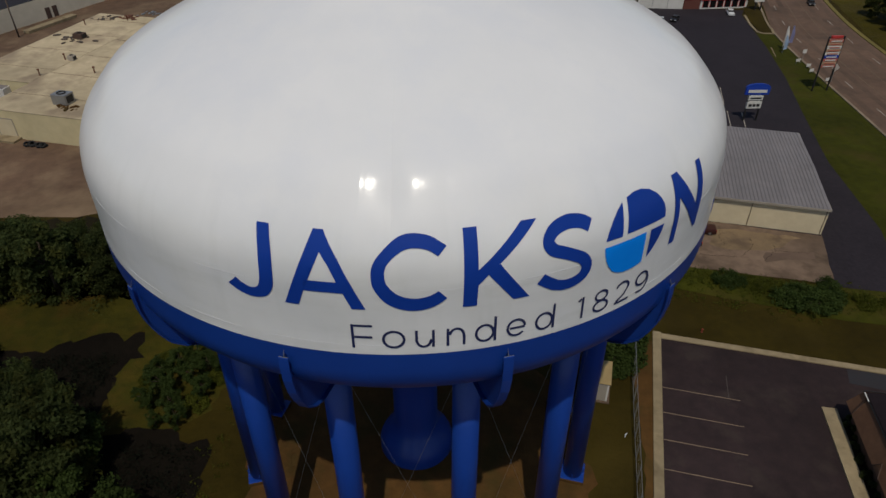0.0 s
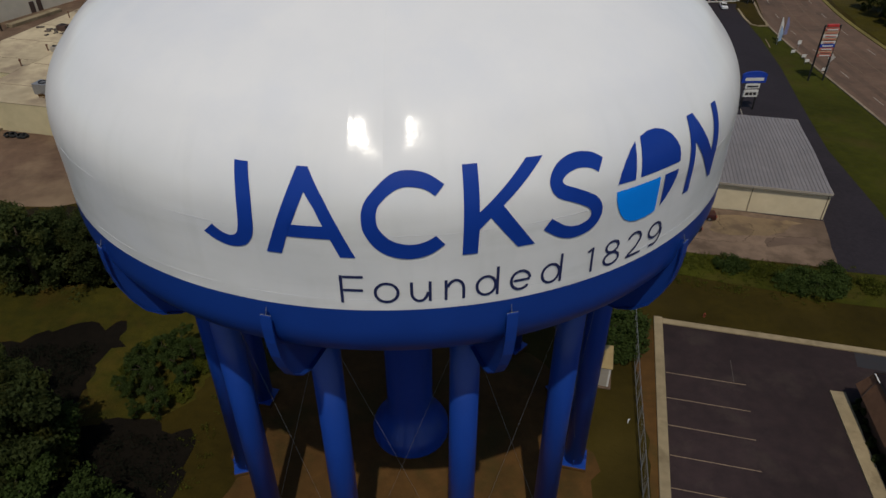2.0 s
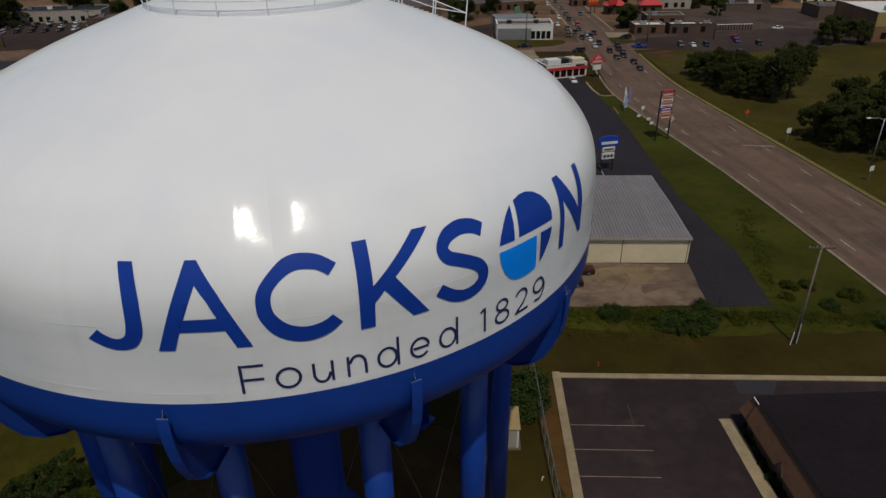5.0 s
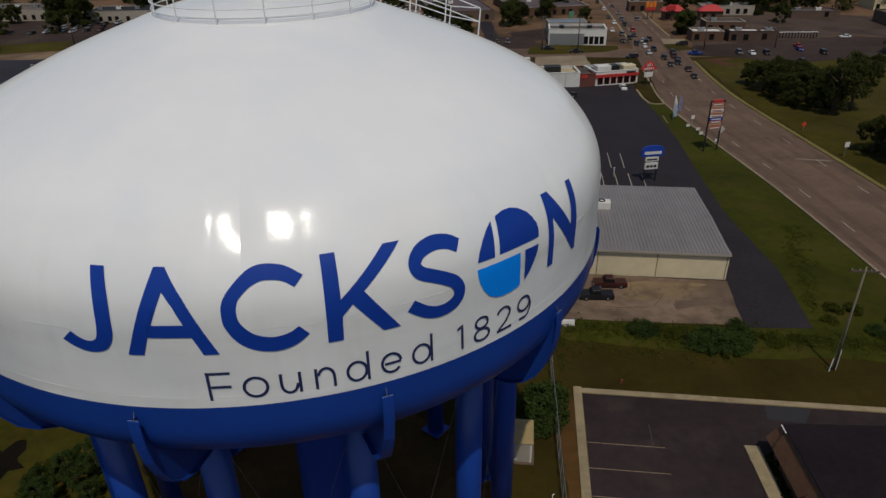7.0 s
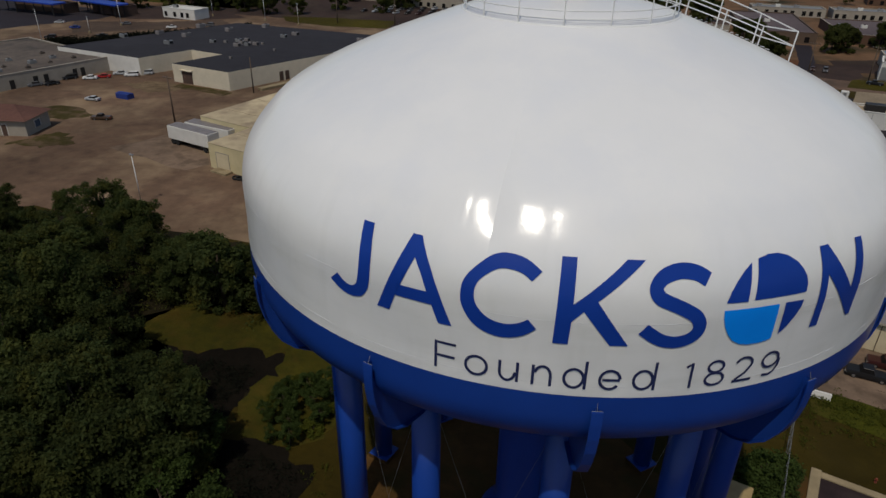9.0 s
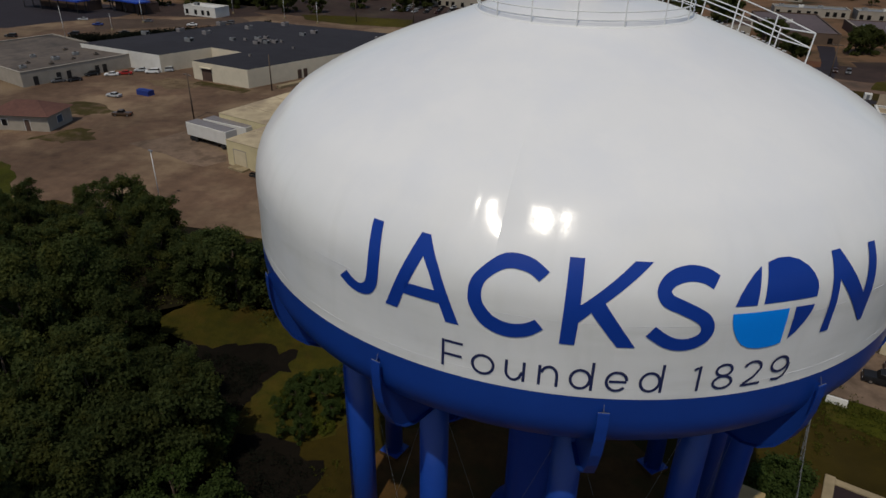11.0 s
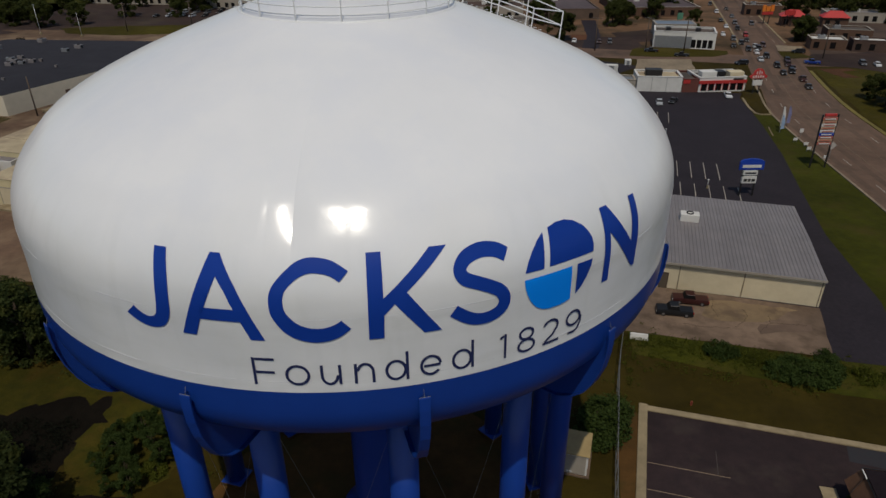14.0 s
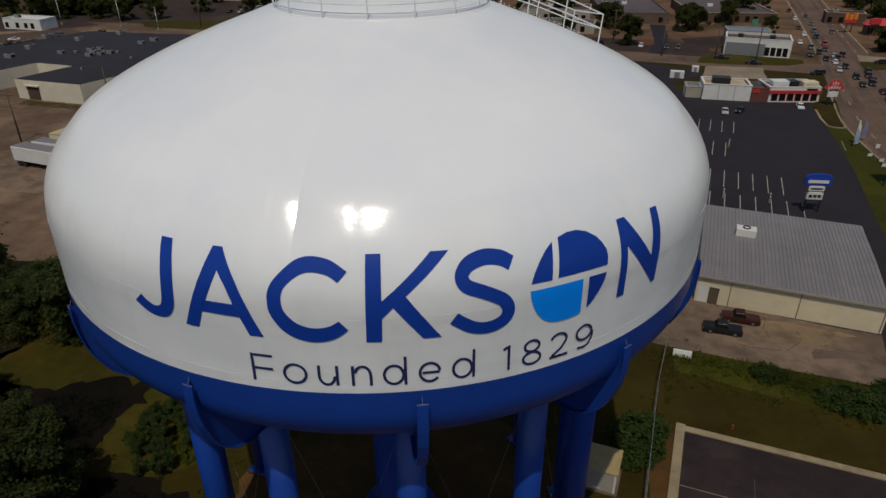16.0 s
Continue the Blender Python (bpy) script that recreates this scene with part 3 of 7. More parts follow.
def spline(pts, n):
    out = []
    for i in range(len(pts) - 1):
        p0, p1, p2, p3 = (Vector(pts[max(0, min(len(pts) - 1, i + k))]) for k in (-1, 0, 1, 2))
        for k in range(n):
            t = k / n
            out.append(0.5 * (2 * p1 + (p2 - p0) * t + (2 * p0 - 5 * p1 + 4 * p2 - p3) * t * t + (3 * p1 - p0 - 3 * p2 + p3) * t ** 3))
    return out + [Vector(pts[-1])]


RW, RE = spline(ROAD_W, 6), spline(ROAD_E, 6)
bm = bmesh.new()
_a, _b = [bm.verts.new((*p, 0.034)) for p in RW], [bm.verts.new((*p, 0.034)) for p in RE]
for i in range(len(RW) - 1):
    bm.faces.new((_a[i], _b[i], _b[i + 1], _a[i + 1]))
road = tagged(new("road", mesh_of("road", bm, ROAD)), "five-lane sun-bleached grey-brown asphalt street", "road", "", "structure")


for side, off in ((RW, 0.2), (RE, -0.2)):
    bm = bmesh.new()
    cut = [p for p in side if -145 < p.y < 128] if side is RW else [p for p in side if -145 < p.y < 136]
    ribbon(bm, cut, 0.40 if side is RW else 0.85, -0.1, 0.16, off)
    part("kerb", bm, KERBW if side is RW else DRYKERB, road, "weathered concrete kerb" if side is RW else "kerb overgrown with yellowed grass")
    bm = bmesh.new()
    cut = [p for p in side if 162 < p.y < 700]
    ribbon(bm, cut, 0.55, -0.1, 0.16, off)
    part("kerb", bm, CONC, road, "weathered concrete kerb")
for f in (0.40, 0.60):
    bm = bmesh.new()
    ribbon(bm, [a.lerp(b, f) for a, b in zip(RW, RE) if -145 < a.y < 132], 0.12, 0.036, 0.040)
    part("lane_line", bm, LINE_Y, road, "faded yellow lane line")
for f in (0.10, 0.30, 0.70, 0.90):
    bm = bmesh.new()
    ribbon(bm, [a.lerp(b, f) for a, b in zip(RW, RE) if -60 < a.y < 300], 1.1, 0.02, 0.0355)
    part("wheel_track", bm, TRACK, road, "darkened oily strip along a lane")
for f in (0.20, 0.80):
    y = -40.0
    line = [a.lerp(b, f) for a, b in zip(RW, RE)]
    while y < 240:
        if not 134 < y < 160:
            seg = [next(p.lerp(q, (yy - p.y) / (q.y - p.y)) for p, q in zip(line, line[1:]) if p.y <= yy < q.y) for yy in (y, y + 3.0)]
            bm = bmesh.new()
            ribbon(bm, seg, 0.12, 0.036, 0.040)
            part("lane_dash", bm, LINE_W, road)
        y += 11.0
bm = bmesh.new()
prism(bm, [(74.0, 62.9), (78.4, 61.1), (79.6, 61.0), (79.4, 61.6), (74.6, 63.3)], 0.03, 0.0385)
part("worn_patch", bm, surface("pale_worn_road", (0.19, 0.135, 0.09), (0.15, 0.105, 0.07), 1.5, 0.9, 0.1), road, "pale worn strip across two lanes")
_x = [Vector(p) for p in ((-60, 180), (-10, 168), (30, 157.5), (55, 152.0), (78, 147.0), (92, 144.5), (130, 142), (200, 132), (500, 70))]
bm = bmesh.new()
ribbon(bm, _x, 11.0, -0.1, 0.030)
tagged(new("road_cross", mesh_of("road_cross", bm, ROAD)), "sun-bleached asphalt cross street", "road", "", "structure")

# the small car park beside the tower, with kerb and stall lines
LOT_NW = Vector((21.6, 11.3, 0))


def uv(o, u, v):
    p = o + E1 * u + E2 * v
    return (p.x, p.y)


car_park = sheet("pavement_car_park", [uv(LOT_NW, 0, 0), uv(LOT_NW, 60, 0), uv(LOT_NW, 60, -75), uv(LOT_NW, 0, -75)], 0.026, LOT, "worn dark asphalt car park", "parking lot")
for a, b, c, d in ((-0.75, -75, 0.0, 0.75), (0.0, 0.0, 60, 0.62)):
    bm = bmesh.new()
    prism(bm, [uv(LOT_NW, a, b), uv(LOT_NW, c, b), uv(LOT_NW, c, d), uv(LOT_NW, a, d)], -0.1, 0.16)
    bmesh.ops.bevel(bm, geom=[e for e in bm.edges if e.calc_length() > 10], offset=0.03, segments=1, affect="EDGES")
    part("kerb", bm, CONC, car_park, "pale worn concrete kerb")
for k in range(12):
    bm = bmesh.new()
    v = -6.05 - 2.77 * k
    prism(bm, [uv(LOT_NW, 0.05, v - 0.034), uv(LOT_NW, 6.2, v - 0.034), uv(LOT_NW, 6.2, v + 0.034), uv(LOT_NW, 0.05, v + 0.034)], 0.02, 0.031)
    part("stall_line", bm, STALL, car_park, "worn yellowish stall line")
bm = bmesh.new()
prism(bm, [uv(LOT_NW, 5.3, -6.0), uv(LOT_NW, 5.35, -6.0), uv(LOT_NW, 5.35, -3.4), uv(LOT_NW, 5.3, -3.4)], 0.02, 0.031)
part("stall_line", bm, surface("worn_away_paint", (0.075, 0.062, 0.052), (0.05, 0.04, 0.035), 2.0, 0.9, 0.1), car_park, "nearly worn-away line")
bm = bmesh.new()
prism(bm, [(36.07, 5.86), (38.9, 4.95), (40.4, 6.5), (36.82, 7.95)], 0.02, 0.031)
part("painted_bay", bm, surface("faded_blue_paint", (0.020, 0.021, 0.025), (0.025, 0.020, 0.022), 1.0, 0.9, 0.1), car_park, "faded blue painted bay")
# stall lines on the shopping-centre asphalt
big_lot = bpy.data.objects["pavement_asphalt"]
for row, (x0, y0, n) in enumerate(((35.1, 66.1, 6), (36.9, 94.2, 5), (34.5, 81.0, 4), (31.0, 57.2, 8))):
    for k in range(n):
        o = Vector((x0, y0, 0)) + E1 * 2.08 * k
        bm = bmesh.new()
        prism(bm, [uv(o, -0.06, 0), uv(o, 0.06, 0), uv(o, 0.06, 7.2), uv(o, -0.06, 7.2)], 0.02, 0.036)
        part("stall_line", bm, LINE_W, big_lot)

bm = bmesh.new()
ribbon(bm, [Vector((61.8, 84.9)), Vector((63.0, 90.0))], 0.16, 0.02, 0.036)
part("edge_line", bm, STALL, big_lot, "pale yellow edge line")

# ---- the water tower ----
ZR, RR = 24.90, 15.98                     # the paint line's height and the tank's radius there
DOME = [(0.0, 0.995), (0.05, 0.9935), (0.1, 0.993), (0.15, 0.9925), (0.2, 0.9905), (0.25, 0.9797), (0.3, 0.9545), (0.35, 0.9135), (0.4, 0.862),
        (0.45, 0.7805), (0.5, 0.6768), (0.55, 0.557), (0.6, 0.42), (0.65, 0.2727), (0.672, 0.14), (0.678, 0.0)]
DOME_Z = [ZR + h * RR for h, _ in DOME]
DOME_R = [r * RR for _, r in DOME]
_prof = spline(list(zip(DOME_R, DOME_Z)), 5)
_pz, _pr = np.array([p.y for p in _prof]), np.array([p.x for p in _prof])


def tank_radius(z):
    return float(np.interp(z, _pz, _pr))


def on_tank(az, z, out=0.012):
    """A point on the tank's skin: degrees round from -y towards +x, and height."""
    r, a = tank_radius(z) + out, radians(az)
    return Vector((r * math.sin(a), -r * math.cos(a), z))


tower = thing("water_tower", "white and royal-blue steel water tower on twelve blue legs", "water tower", pose(0, 0, 0))
bm = bmesh.new()
lathe(bm, [(max(p.x, 0.001), p.y) for p in _prof], 800)
rng = random.Random(5)
WELD = [rng.uniform(0.02, 0.06) for _ in range(48)]
WELD[1] = 0.12
WELD[0] = 1.0
for v in bm.verts:                        # the skin is drawn in along its upright welds
    r = math.hypot(v.co.x, v.co.y)
    if r > 3 and v.co.z > ZR + 0.05:
        az = (math.degrees(math.atan2(v.co.x, -v.co.y)) - 0.45) / 7.5
        near = abs(az - round(az)) * radians(7.5) * r
        crown = min(1.0, max(0.0, (v.co.z - 29.2) / 1.6)) * min(1.0, max(0.0, (34.0 - v.co.z) / 2.5))
        k = 0.016 * noise.noise(v.co * 0.55) + 0.004 * noise.noise(v.co * 1.7)
        if round(az) == 0:                # the deepest pinch, on the sunward weld, shaped to the glints the camera sees
            if az > 0:
                k -= crown * 0.2025 * max(0.0, 1 - near / 0.85) ** 2
            elif near < 0.9:
                k -= crown * (0.036 + 0.09 * (0.9 - near) + 0.1056 * (0.9 - near) ** 2)
            elif near < 1.7:
                k -= crown * 0.0563 * (1.7 - near) ** 2
        else:
            k -= crown * 0.17 * WELD[round(az) % 48] * max(0.0, 1 - near / 0.8) ** 2
        v.co.x *= 1 + k / r
        v.co.y *= 1 + k / r
for e in bm.edges:                        # a crease along the front weld
    if all(v.co.z > 29.3 and math.hypot(v.co.x, v.co.y) > 3 and abs(math.degrees(math.atan2(v.co.x, -v.co.y)) - 0.45) < 0.05 for v in e.verts):
        e.smooth = False
part("tank", bm, WHITE, tower, "gloss white painted steel tank", smooth=True)
bm = bmesh.new()
KN = 2.2
_b = [(DOME_R[0] + 0.004, ZR), (DOME_R[0] + 0.004, 24.02)]
_b += [(DOME_R[0] - KN + KN * math.cos(a), 24.02 - KN * math.sin(a)) for a in np.linspace(0.12, math.pi / 2, 12)]
_b += [(11.0, 21.7), (8.5, 21.35), (6.0, 20.9), (3.5, 20.2), (1.75, 19.6)]
lathe(bm, _b, 192)
part("tank_bottom", bm, BLUE, tower, "royal-blue tank bottom", smooth=True)
for z in (25.32, 27.80):
    bm = bmesh.new()
    ring = [on_tank(360 * k / 180, z, 0.0) for k in range(181)]
    tube(bm, ring, 0.008, 5)
    part("weld_seam", bm, SEAM, tower, smooth=True)
bm = bmesh.new()
lathe(bm, [(1.6, 20.2), (1.6, 3.0), (1.68, 2.6), (1.9, 2.1), (2.3, 1.55), (2.6, 1.1), (2.75, 0.7), (2.75, 0.0)], 48)
bmesh.ops.translate(bm, vec=(-0.25, 0, 0), verts=bm.verts[:])
part("riser", bm, BLUE, tower, "blue centre riser with a bell-shaped base", smooth=True)

LEG_R, LEGS, LEG_X = 11.85, 12, -0.2
leg_me = bmesh.new()
lathe(leg_me, [(0.68, 0.35), (0.68, 22.3)], 24, True, True)
leg_me = mesh_of("leg", leg_me, BLUE, True)
foot_me = bmesh.new()
box(foot_me, -0.85, -0.85, 0.28, 0.85, 0.85, 0.36, bev=0.02)
for k in range(4):
    box(foot_me, -0.02, 0.6, 0.36, 0.02, 0.83, 0.85, pose(0, 0, 0, 0, 0, 90 * k))
foot_me = mesh_of("base_plate", foot_me, BLUE)
pier_me = bmesh.new()
box(pier_me, -0.88, -0.88, -0.3, 0.88, 0.88, 0.28, bev=0.04)
pier_me = mesh_of("footing", pier_me, DIRT)
# a bracket: a radial web from the leg's head out to the rim, with a flange along its curved outer edge
web = [(16.10, 24.45), (16.12, 23.9), (16.08, 23.2), (15.93, 22.4), (15.64, 21.6), (15.25, 20.85), (14.65, 20.25), (13.9, 19.85), (12.5, 19.65)]
br_me = bmesh.new()
for sgn in (-1, 1):
    vs = [br_me.verts.new((sgn * 0.03, -r, z)) for r, z in web + [(12.5, 22.3), (15.0, 22.8), (15.8, 24.0), (15.88, 24.45)]]
    f = br_me.faces.new(vs)
    if sgn < 0:
        f.normal_flip()
fl_me = bmesh.new()
_rows = [[fl_me.verts.new((s * w, -(r + o), z - o * 0.3)) for s, o in ((-1, 0), (1, 0), (1, 0.05), (-1, 0.05))] for (r, z), w in zip(web, [0.2, 0.2, 0.2, 0.2, 0.2, 0.21, 0.22, 0.22, 0.22])]
for u, v in zip(_rows, _rows[1:]):
    for k in range(4):
        fl_me.faces.new((u[k], u[(k + 1) % 4], v[(k + 1) % 4], v[k]))
fl_me.faces.new(_rows[0])
fl_me.faces.new(_rows[-1][::-1])
bmesh.ops.recalc_face_normals(fl_me, faces=fl_me.faces[:])
br_me, fl_me = mesh_of("bracket", br_me, BLUE), mesh_of("flange", fl_me, BLUE)
stub_me = bmesh.new()
tube(stub_me, [(-0.2, -16.12, 24.47), (0.2, -16.12, 24.47)], 0.010, 6)
tube(stub_me, [(0, -16.08, 24.45), (0, -15.98, 24.72)], 0.010, 6)
stub_me = mesh_of("lug", stub_me, GALV)
for k in range(LEGS):
    az = 15.3 + 30 * k
    leg = share("leg", leg_me, tower, pose(LEG_X + LEG_R * math.sin(radians(az)), -LEG_R * math.cos(radians(az)), 0, 0, 0, az))
    share("base_plate", foot_me, leg)
    share("footing", pier_me, leg)
    br = share("bracket", br_me, tower, pose(0, 0, 0, 0, 0, az))
    share("flange", fl_me, br)
    share("lug", stub_me, br)


def leg_at(k, z):
    a = radians(15.3 + 30 * k)
    return Vector((LEG_X + LEG_R * math.sin(a), -LEG_R * math.cos(a), z))


for k in range(LEGS):
    for z0, z1 in ((1.0, 20.5),):
        for u, v in ((k, k + 1), (k + 1, k)):
            bm = bmesh.new()
            p, q = leg_at(u, z0), leg_at(v, z1)
            o = (p + q) * 0.5
            o.z = 0
            o = o.normalized() * (0.05 if u == k else -0.05)
            tube(bm, [p + o, q + o], 0.006, 5)
            part("brace_rod", bm, GALV, tower, "thin pale cross-brace rod")

# platform ring and handrail on the crown, and the railed roof ladder
RING_R, RING_Z = 5.0, 35.05
bm = bmesh.new()
lathe(bm, [(RING_R + 0.02, RING_Z - 0.16), (RING_R + 0.14, RING_Z - 0.12), (RING_R + 0.14, RING_Z), (RING_R + 0.02, RING_Z + 0.05)], 96)
part("toe_ring", bm, STEELW, tower, "white toe ring round the crown", smooth=True)
for z, r in ((0.30, 0.02), (0.62, 0.028), (1.1, 0.03)):
    bm = bmesh.new()
    tube(bm, [(RING_R * math.cos(2 * math.pi * k / 72), RING_R * math.sin(2 * math.pi * k / 72), RING_Z + z) for k in range(73)], r, 6)
    part("handrail", bm, STEELW, tower, "white tubular handrail")
for k in range(16):
    a = 2 * math.pi * k / 16 + 0.1
    bm = bmesh.new()
    tube(bm, [(RING_R * math.cos(a), RING_R * math.sin(a), RING_Z - 0.3), (RING_R * math.cos(a), RING_R * math.sin(a), RING_Z + 1.1)], 0.03, 6)
    part("rail_post", bm, STEELW, tower)
bm = bmesh.new()
lathe(bm, [(0.9, 35.55), (0.9, 36.6), (1.05, 36.65), (0.6, 37.0), (0.02, 37.1)], 32)
part("vent_cap", bm, STEELW, tower, "white roof vent", smooth=True)


def tank_z(r):
    return float(np.interp(r, _pr[::-1], _pz[::-1]))


# two handrails down the roof, joined by cross bars at their lower end
_ends = []
for hp, stations in ((1.42, [(4.4, 2.45), (6.85, 2.66), (8.68, 2.82), (10.49, 2.97)]), (1.08, [(3.4, 4.3), (5.4, 4.5), (7.3, 4.7), (9.18, 4.88)])):
    tops, mids = [], []
    for x, y in stations:
        base = Vector((x, y, tank_z(math.hypot(x, y)) - 0.03))
        bm = bmesh.new()
        tube(bm, [base, base + Vector((0.12, 0.02, hp))], 0.035, 6)
        part("ladder_post", bm, STEELW, tower)
        tops.append(base + Vector((0.12, 0.02, hp)))
        mids.append(base + Vector((0.06, 0.01, hp * 0.52)))
    for line in (tops, mids):
        bm = bmesh.new()
        tube(bm, line, 0.032, 6)
        part("ladder_rail", bm, STEELW, tower, "white roof ladder handrail")
    _ends.append((tops[-1], mids[-1]))
for a, b in zip(*_ends):
    bm = bmesh.new()
    tube(bm, [a, b], 0.032, 6)
    part("cross_bar", bm, STEELW, tower)
for k in range(20):
    bm = bmesh.new()
    x = 4.6 + 0.26 * k
    y = 3.35 + 0.09 * (x - 4.6)
    tube(bm, [(x + dx, y + dy, tank_z(math.hypot(x + dx, y + dy)) + 0.08) for dx, dy in ((0.03, -0.45), (-0.03, 0.45))], 0.02, 5)
    part("ladder_rung", bm, STEELW, tower)

# the lettering: (degrees round, height) outlines laid on the skin
M_DEG = 0.2767


def letter(name, polys, material, label=""):
    bm = bmesh.new()
    for pts in polys:
        vs = [bm.verts.new((a * M_DEG, z, 0)) for a, z in pts]
        bm.faces.new(vs)
    bm.normal_update()
    bmesh.ops.triangulate(bm, faces=bm.faces[:], ngon_method="EAR_CLIP")
    for _ in range(6):
        es = [e for e in bm.edges if e.calc_length() > 0.34]
        if not es:
            break
        bmesh.ops.subdivide_edges(bm, edges=es, cuts=1, use_grid_fill=False)
        bmesh.ops.triangulate(bm, faces=bm.faces[:])
    for v in bm.verts:
        v.co = on_tank(v.co.x / M_DEG, v.co.y, 0.032)
    bmesh.ops.recalc_face_normals(bm, faces=bm.faces[:])
    return part(name, bm, material, tower, label, smooth=True)


def stroke(line, w, n=8, closed=False):
    """The outline quads of a stroke of width w metres along a smooth line through (degrees, height) points."""
    pts = [Vector((a * M_DEG, z)) for a, z in line]
    if n:
        pts = spline([tuple(p) for p in pts], n)
    L, R = [], []
    for i, p in enumerate(pts):
        j, k = (i + 1) % len(pts) if closed else min(i + 1, len(pts) - 1), i - 1 if closed or i else 0
        d = (pts[j] - pts[k]).normalized()
        nrm = Vector((-d.y, d.x)) * w / 2
        L.append(p + nrm)
        R.append(p - nrm)
    out = []
    for i in range(len(pts) - (0 if closed else 1)):
        j = (i + 1) % len(pts)
        out.append([(q.x / M_DEG, q.y) for q in (L[i], R[i], R[j], L[j])])
    return out


def arc(ca, cz, ra, rz, a0, a1, n=24, grow=0.0):
    """Points on an ellipse (ra in degrees round, rz in metres), from a0 to a1 degrees, opening by grow at its ends."""
    out = []
    for i in range(n + 1):
        t = i / n
        a = radians(a0 + (a1 - a0) * t)
        g = 1 + grow * max(0.0, abs(2 * t - 1) - 0.5) ** 2 * 4
        out.append((ca + ra * g * math.cos(a), cz + rz * g * math.sin(a)))
    return out


def strip(outer, inner, n=4):
    """The quads between two smooth edges of a letter."""
    u, v = spline(outer, n), spline(inner, n)
    return [[tuple(u[i]), tuple(v[i]), tuple(v[i + 1]), tuple(u[i + 1])] for i in range(len(u) - 1)]


letter("letter_j", strip([(-15.24, 29.8), (-14.80, 29.2), (-14.59, 28.8), (-14.55, 28.4), (-14.59, 27.93), (-14.8, 27.62), (-15.2, 27.39), (-15.85, 27.17), (-16.73, 27.06), (-17.6, 27.02), (-18.47, 27.03), (-19.4, 27.10), (-20.2, 27.2), (-21.27, 27.38)],
                         [(-16.93, 29.8), (-16.58, 29.2), (-16.43, 28.8), (-16.38, 28.4), (-16.42, 28.05), (-16.55, 27.8), (-16.78, 27.6), (-17.1, 27.5), (-17.5, 27.445), (-17.95, 27.43), (-18.4, 27.455), (-18.78, 27.50), (-19.3, 27.58), (-19.94, 27.73)]), LETTER, "navy letter J")
letter("letter_a", [[(-9.36, 29.81), (-11.0, 28.70), (-13.39, 27.02), (-11.57, 27.02), (-10.69, 27.68), (-10.03, 28.11), (-9.2, 28.66), (-8.43, 29.15), (-8.7, 29.81)],
                    [(-8.7, 29.81), (-8.43, 29.15), (-7.32, 28.68), (-6.42, 28.12), (-5.73, 27.68), (-4.78, 27.02), (-3.03, 27.02), (-4.67, 28.09), (-6.05, 28.89), (-8.07, 29.81)],
                    [(-10.03, 28.11), (-10.69, 27.68), (-5.73, 27.68), (-6.42, 28.12)]], LETTER, "navy letter A")
letter("letter_c", strip([(7.19, 29.36), (5.3, 29.66), (3.13, 29.76), (1.5, 29.69), (0.19, 29.47), (-1.28, 29.08), (-1.95, 28.76), (-2.13, 28.42), (-1.92, 27.96), (-0.65, 27.38), (1.2, 27.06), (3.4, 26.97), (5.54, 27.13), (7.11, 27.45)],
                         [(6.11, 29.05), (4.93, 29.25), (3.22, 29.33), (2.0, 29.28), (0.91, 29.11), (-0.05, 28.86), (-0.38, 28.66), (-0.48, 28.45), (-0.28, 28.12), (0.71, 27.76), (1.9, 27.57), (3.36, 27.50), (4.9, 27.59), (6.07, 27.78)]), LETTER, "navy letter C")
letter("letter_k", [[(9.33, 29.82), (9.08, 26.99), (10.87, 26.99), (11.0, 27.86), (12.3, 28.23), (15.68, 27.02), (17.81, 27.02), (13.76, 28.58), (19.06, 29.80), (16.93, 29.81), (11.02, 28.45), (11.1, 29.82)]], LETTER, "navy letter K")
letter("letter_s", stroke([(26.50, 29.22), (25.19, 29.42), (23.3, 29.50), (21.5, 29.39), (20.55, 29.18), (20.33, 28.95), (20.96, 28.70), (22.5, 28.50), (24.2, 28.27), (25.4, 28.04), (25.92, 27.72), (25.6, 27.41),
                           (24.5, 27.2), (22.9, 27.14), (21.2, 27.28), (19.26, 27.66)], 0.45, 5), LETTER, "navy letter S")
letter("letter_o_upper_left", [[(32.3, 29.58), (31.2, 29.38), (30.2, 29.1), (29.4, 28.78), (28.87, 28.43), (31.7, 28.4)]], LETTER, "navy segment of the round letter O")
letter("letter_o_upper_right", [[(33.25, 29.66), (32.56, 28.42), (40.2, 28.37), (40.35, 28.65), (40.2, 28.9), (39.7, 29.15), (38.9, 29.4), (37.6, 29.62), (36.2, 29.73), (34.7, 29.74)]], LETTER, "navy segment of the round letter O")
letter("letter_o_lower_left", [[(28.75, 28.18), (28.85, 27.88), (29.2, 27.58), (29.8, 27.26), (30.6, 26.99), (31.6, 26.82), (32.8, 26.74), (34.4, 26.73), (35.6, 26.77), (36.2, 26.82), (36.27, 28.14)]], LIGHTB, "sky-blue segment of the round letter O")
letter("letter_o_lower_right", [[(37.2, 28.14), (37.1, 26.93), (38.1, 27.15), (39.1, 27.5), (39.8, 27.85), (40.05, 28.1)]], LETTER, "navy segment of the round letter O")
letter("letter_n", [[(42.9, 29.66), (42.3, 26.85), (43.67, 26.83), (43.95, 28.75), (49.7, 26.75), (50.5, 26.73), (51.3, 29.56), (49.85, 29.58), (48.85, 27.95), (44.4, 29.66)]], LETTER, "navy letter N")

TW = 0.100


def word_letter(name, lines):
    quads = []
    for line, closed in lines:
        quads += stroke(line, TW, 0, closed)
    letter(name, quads, INK)


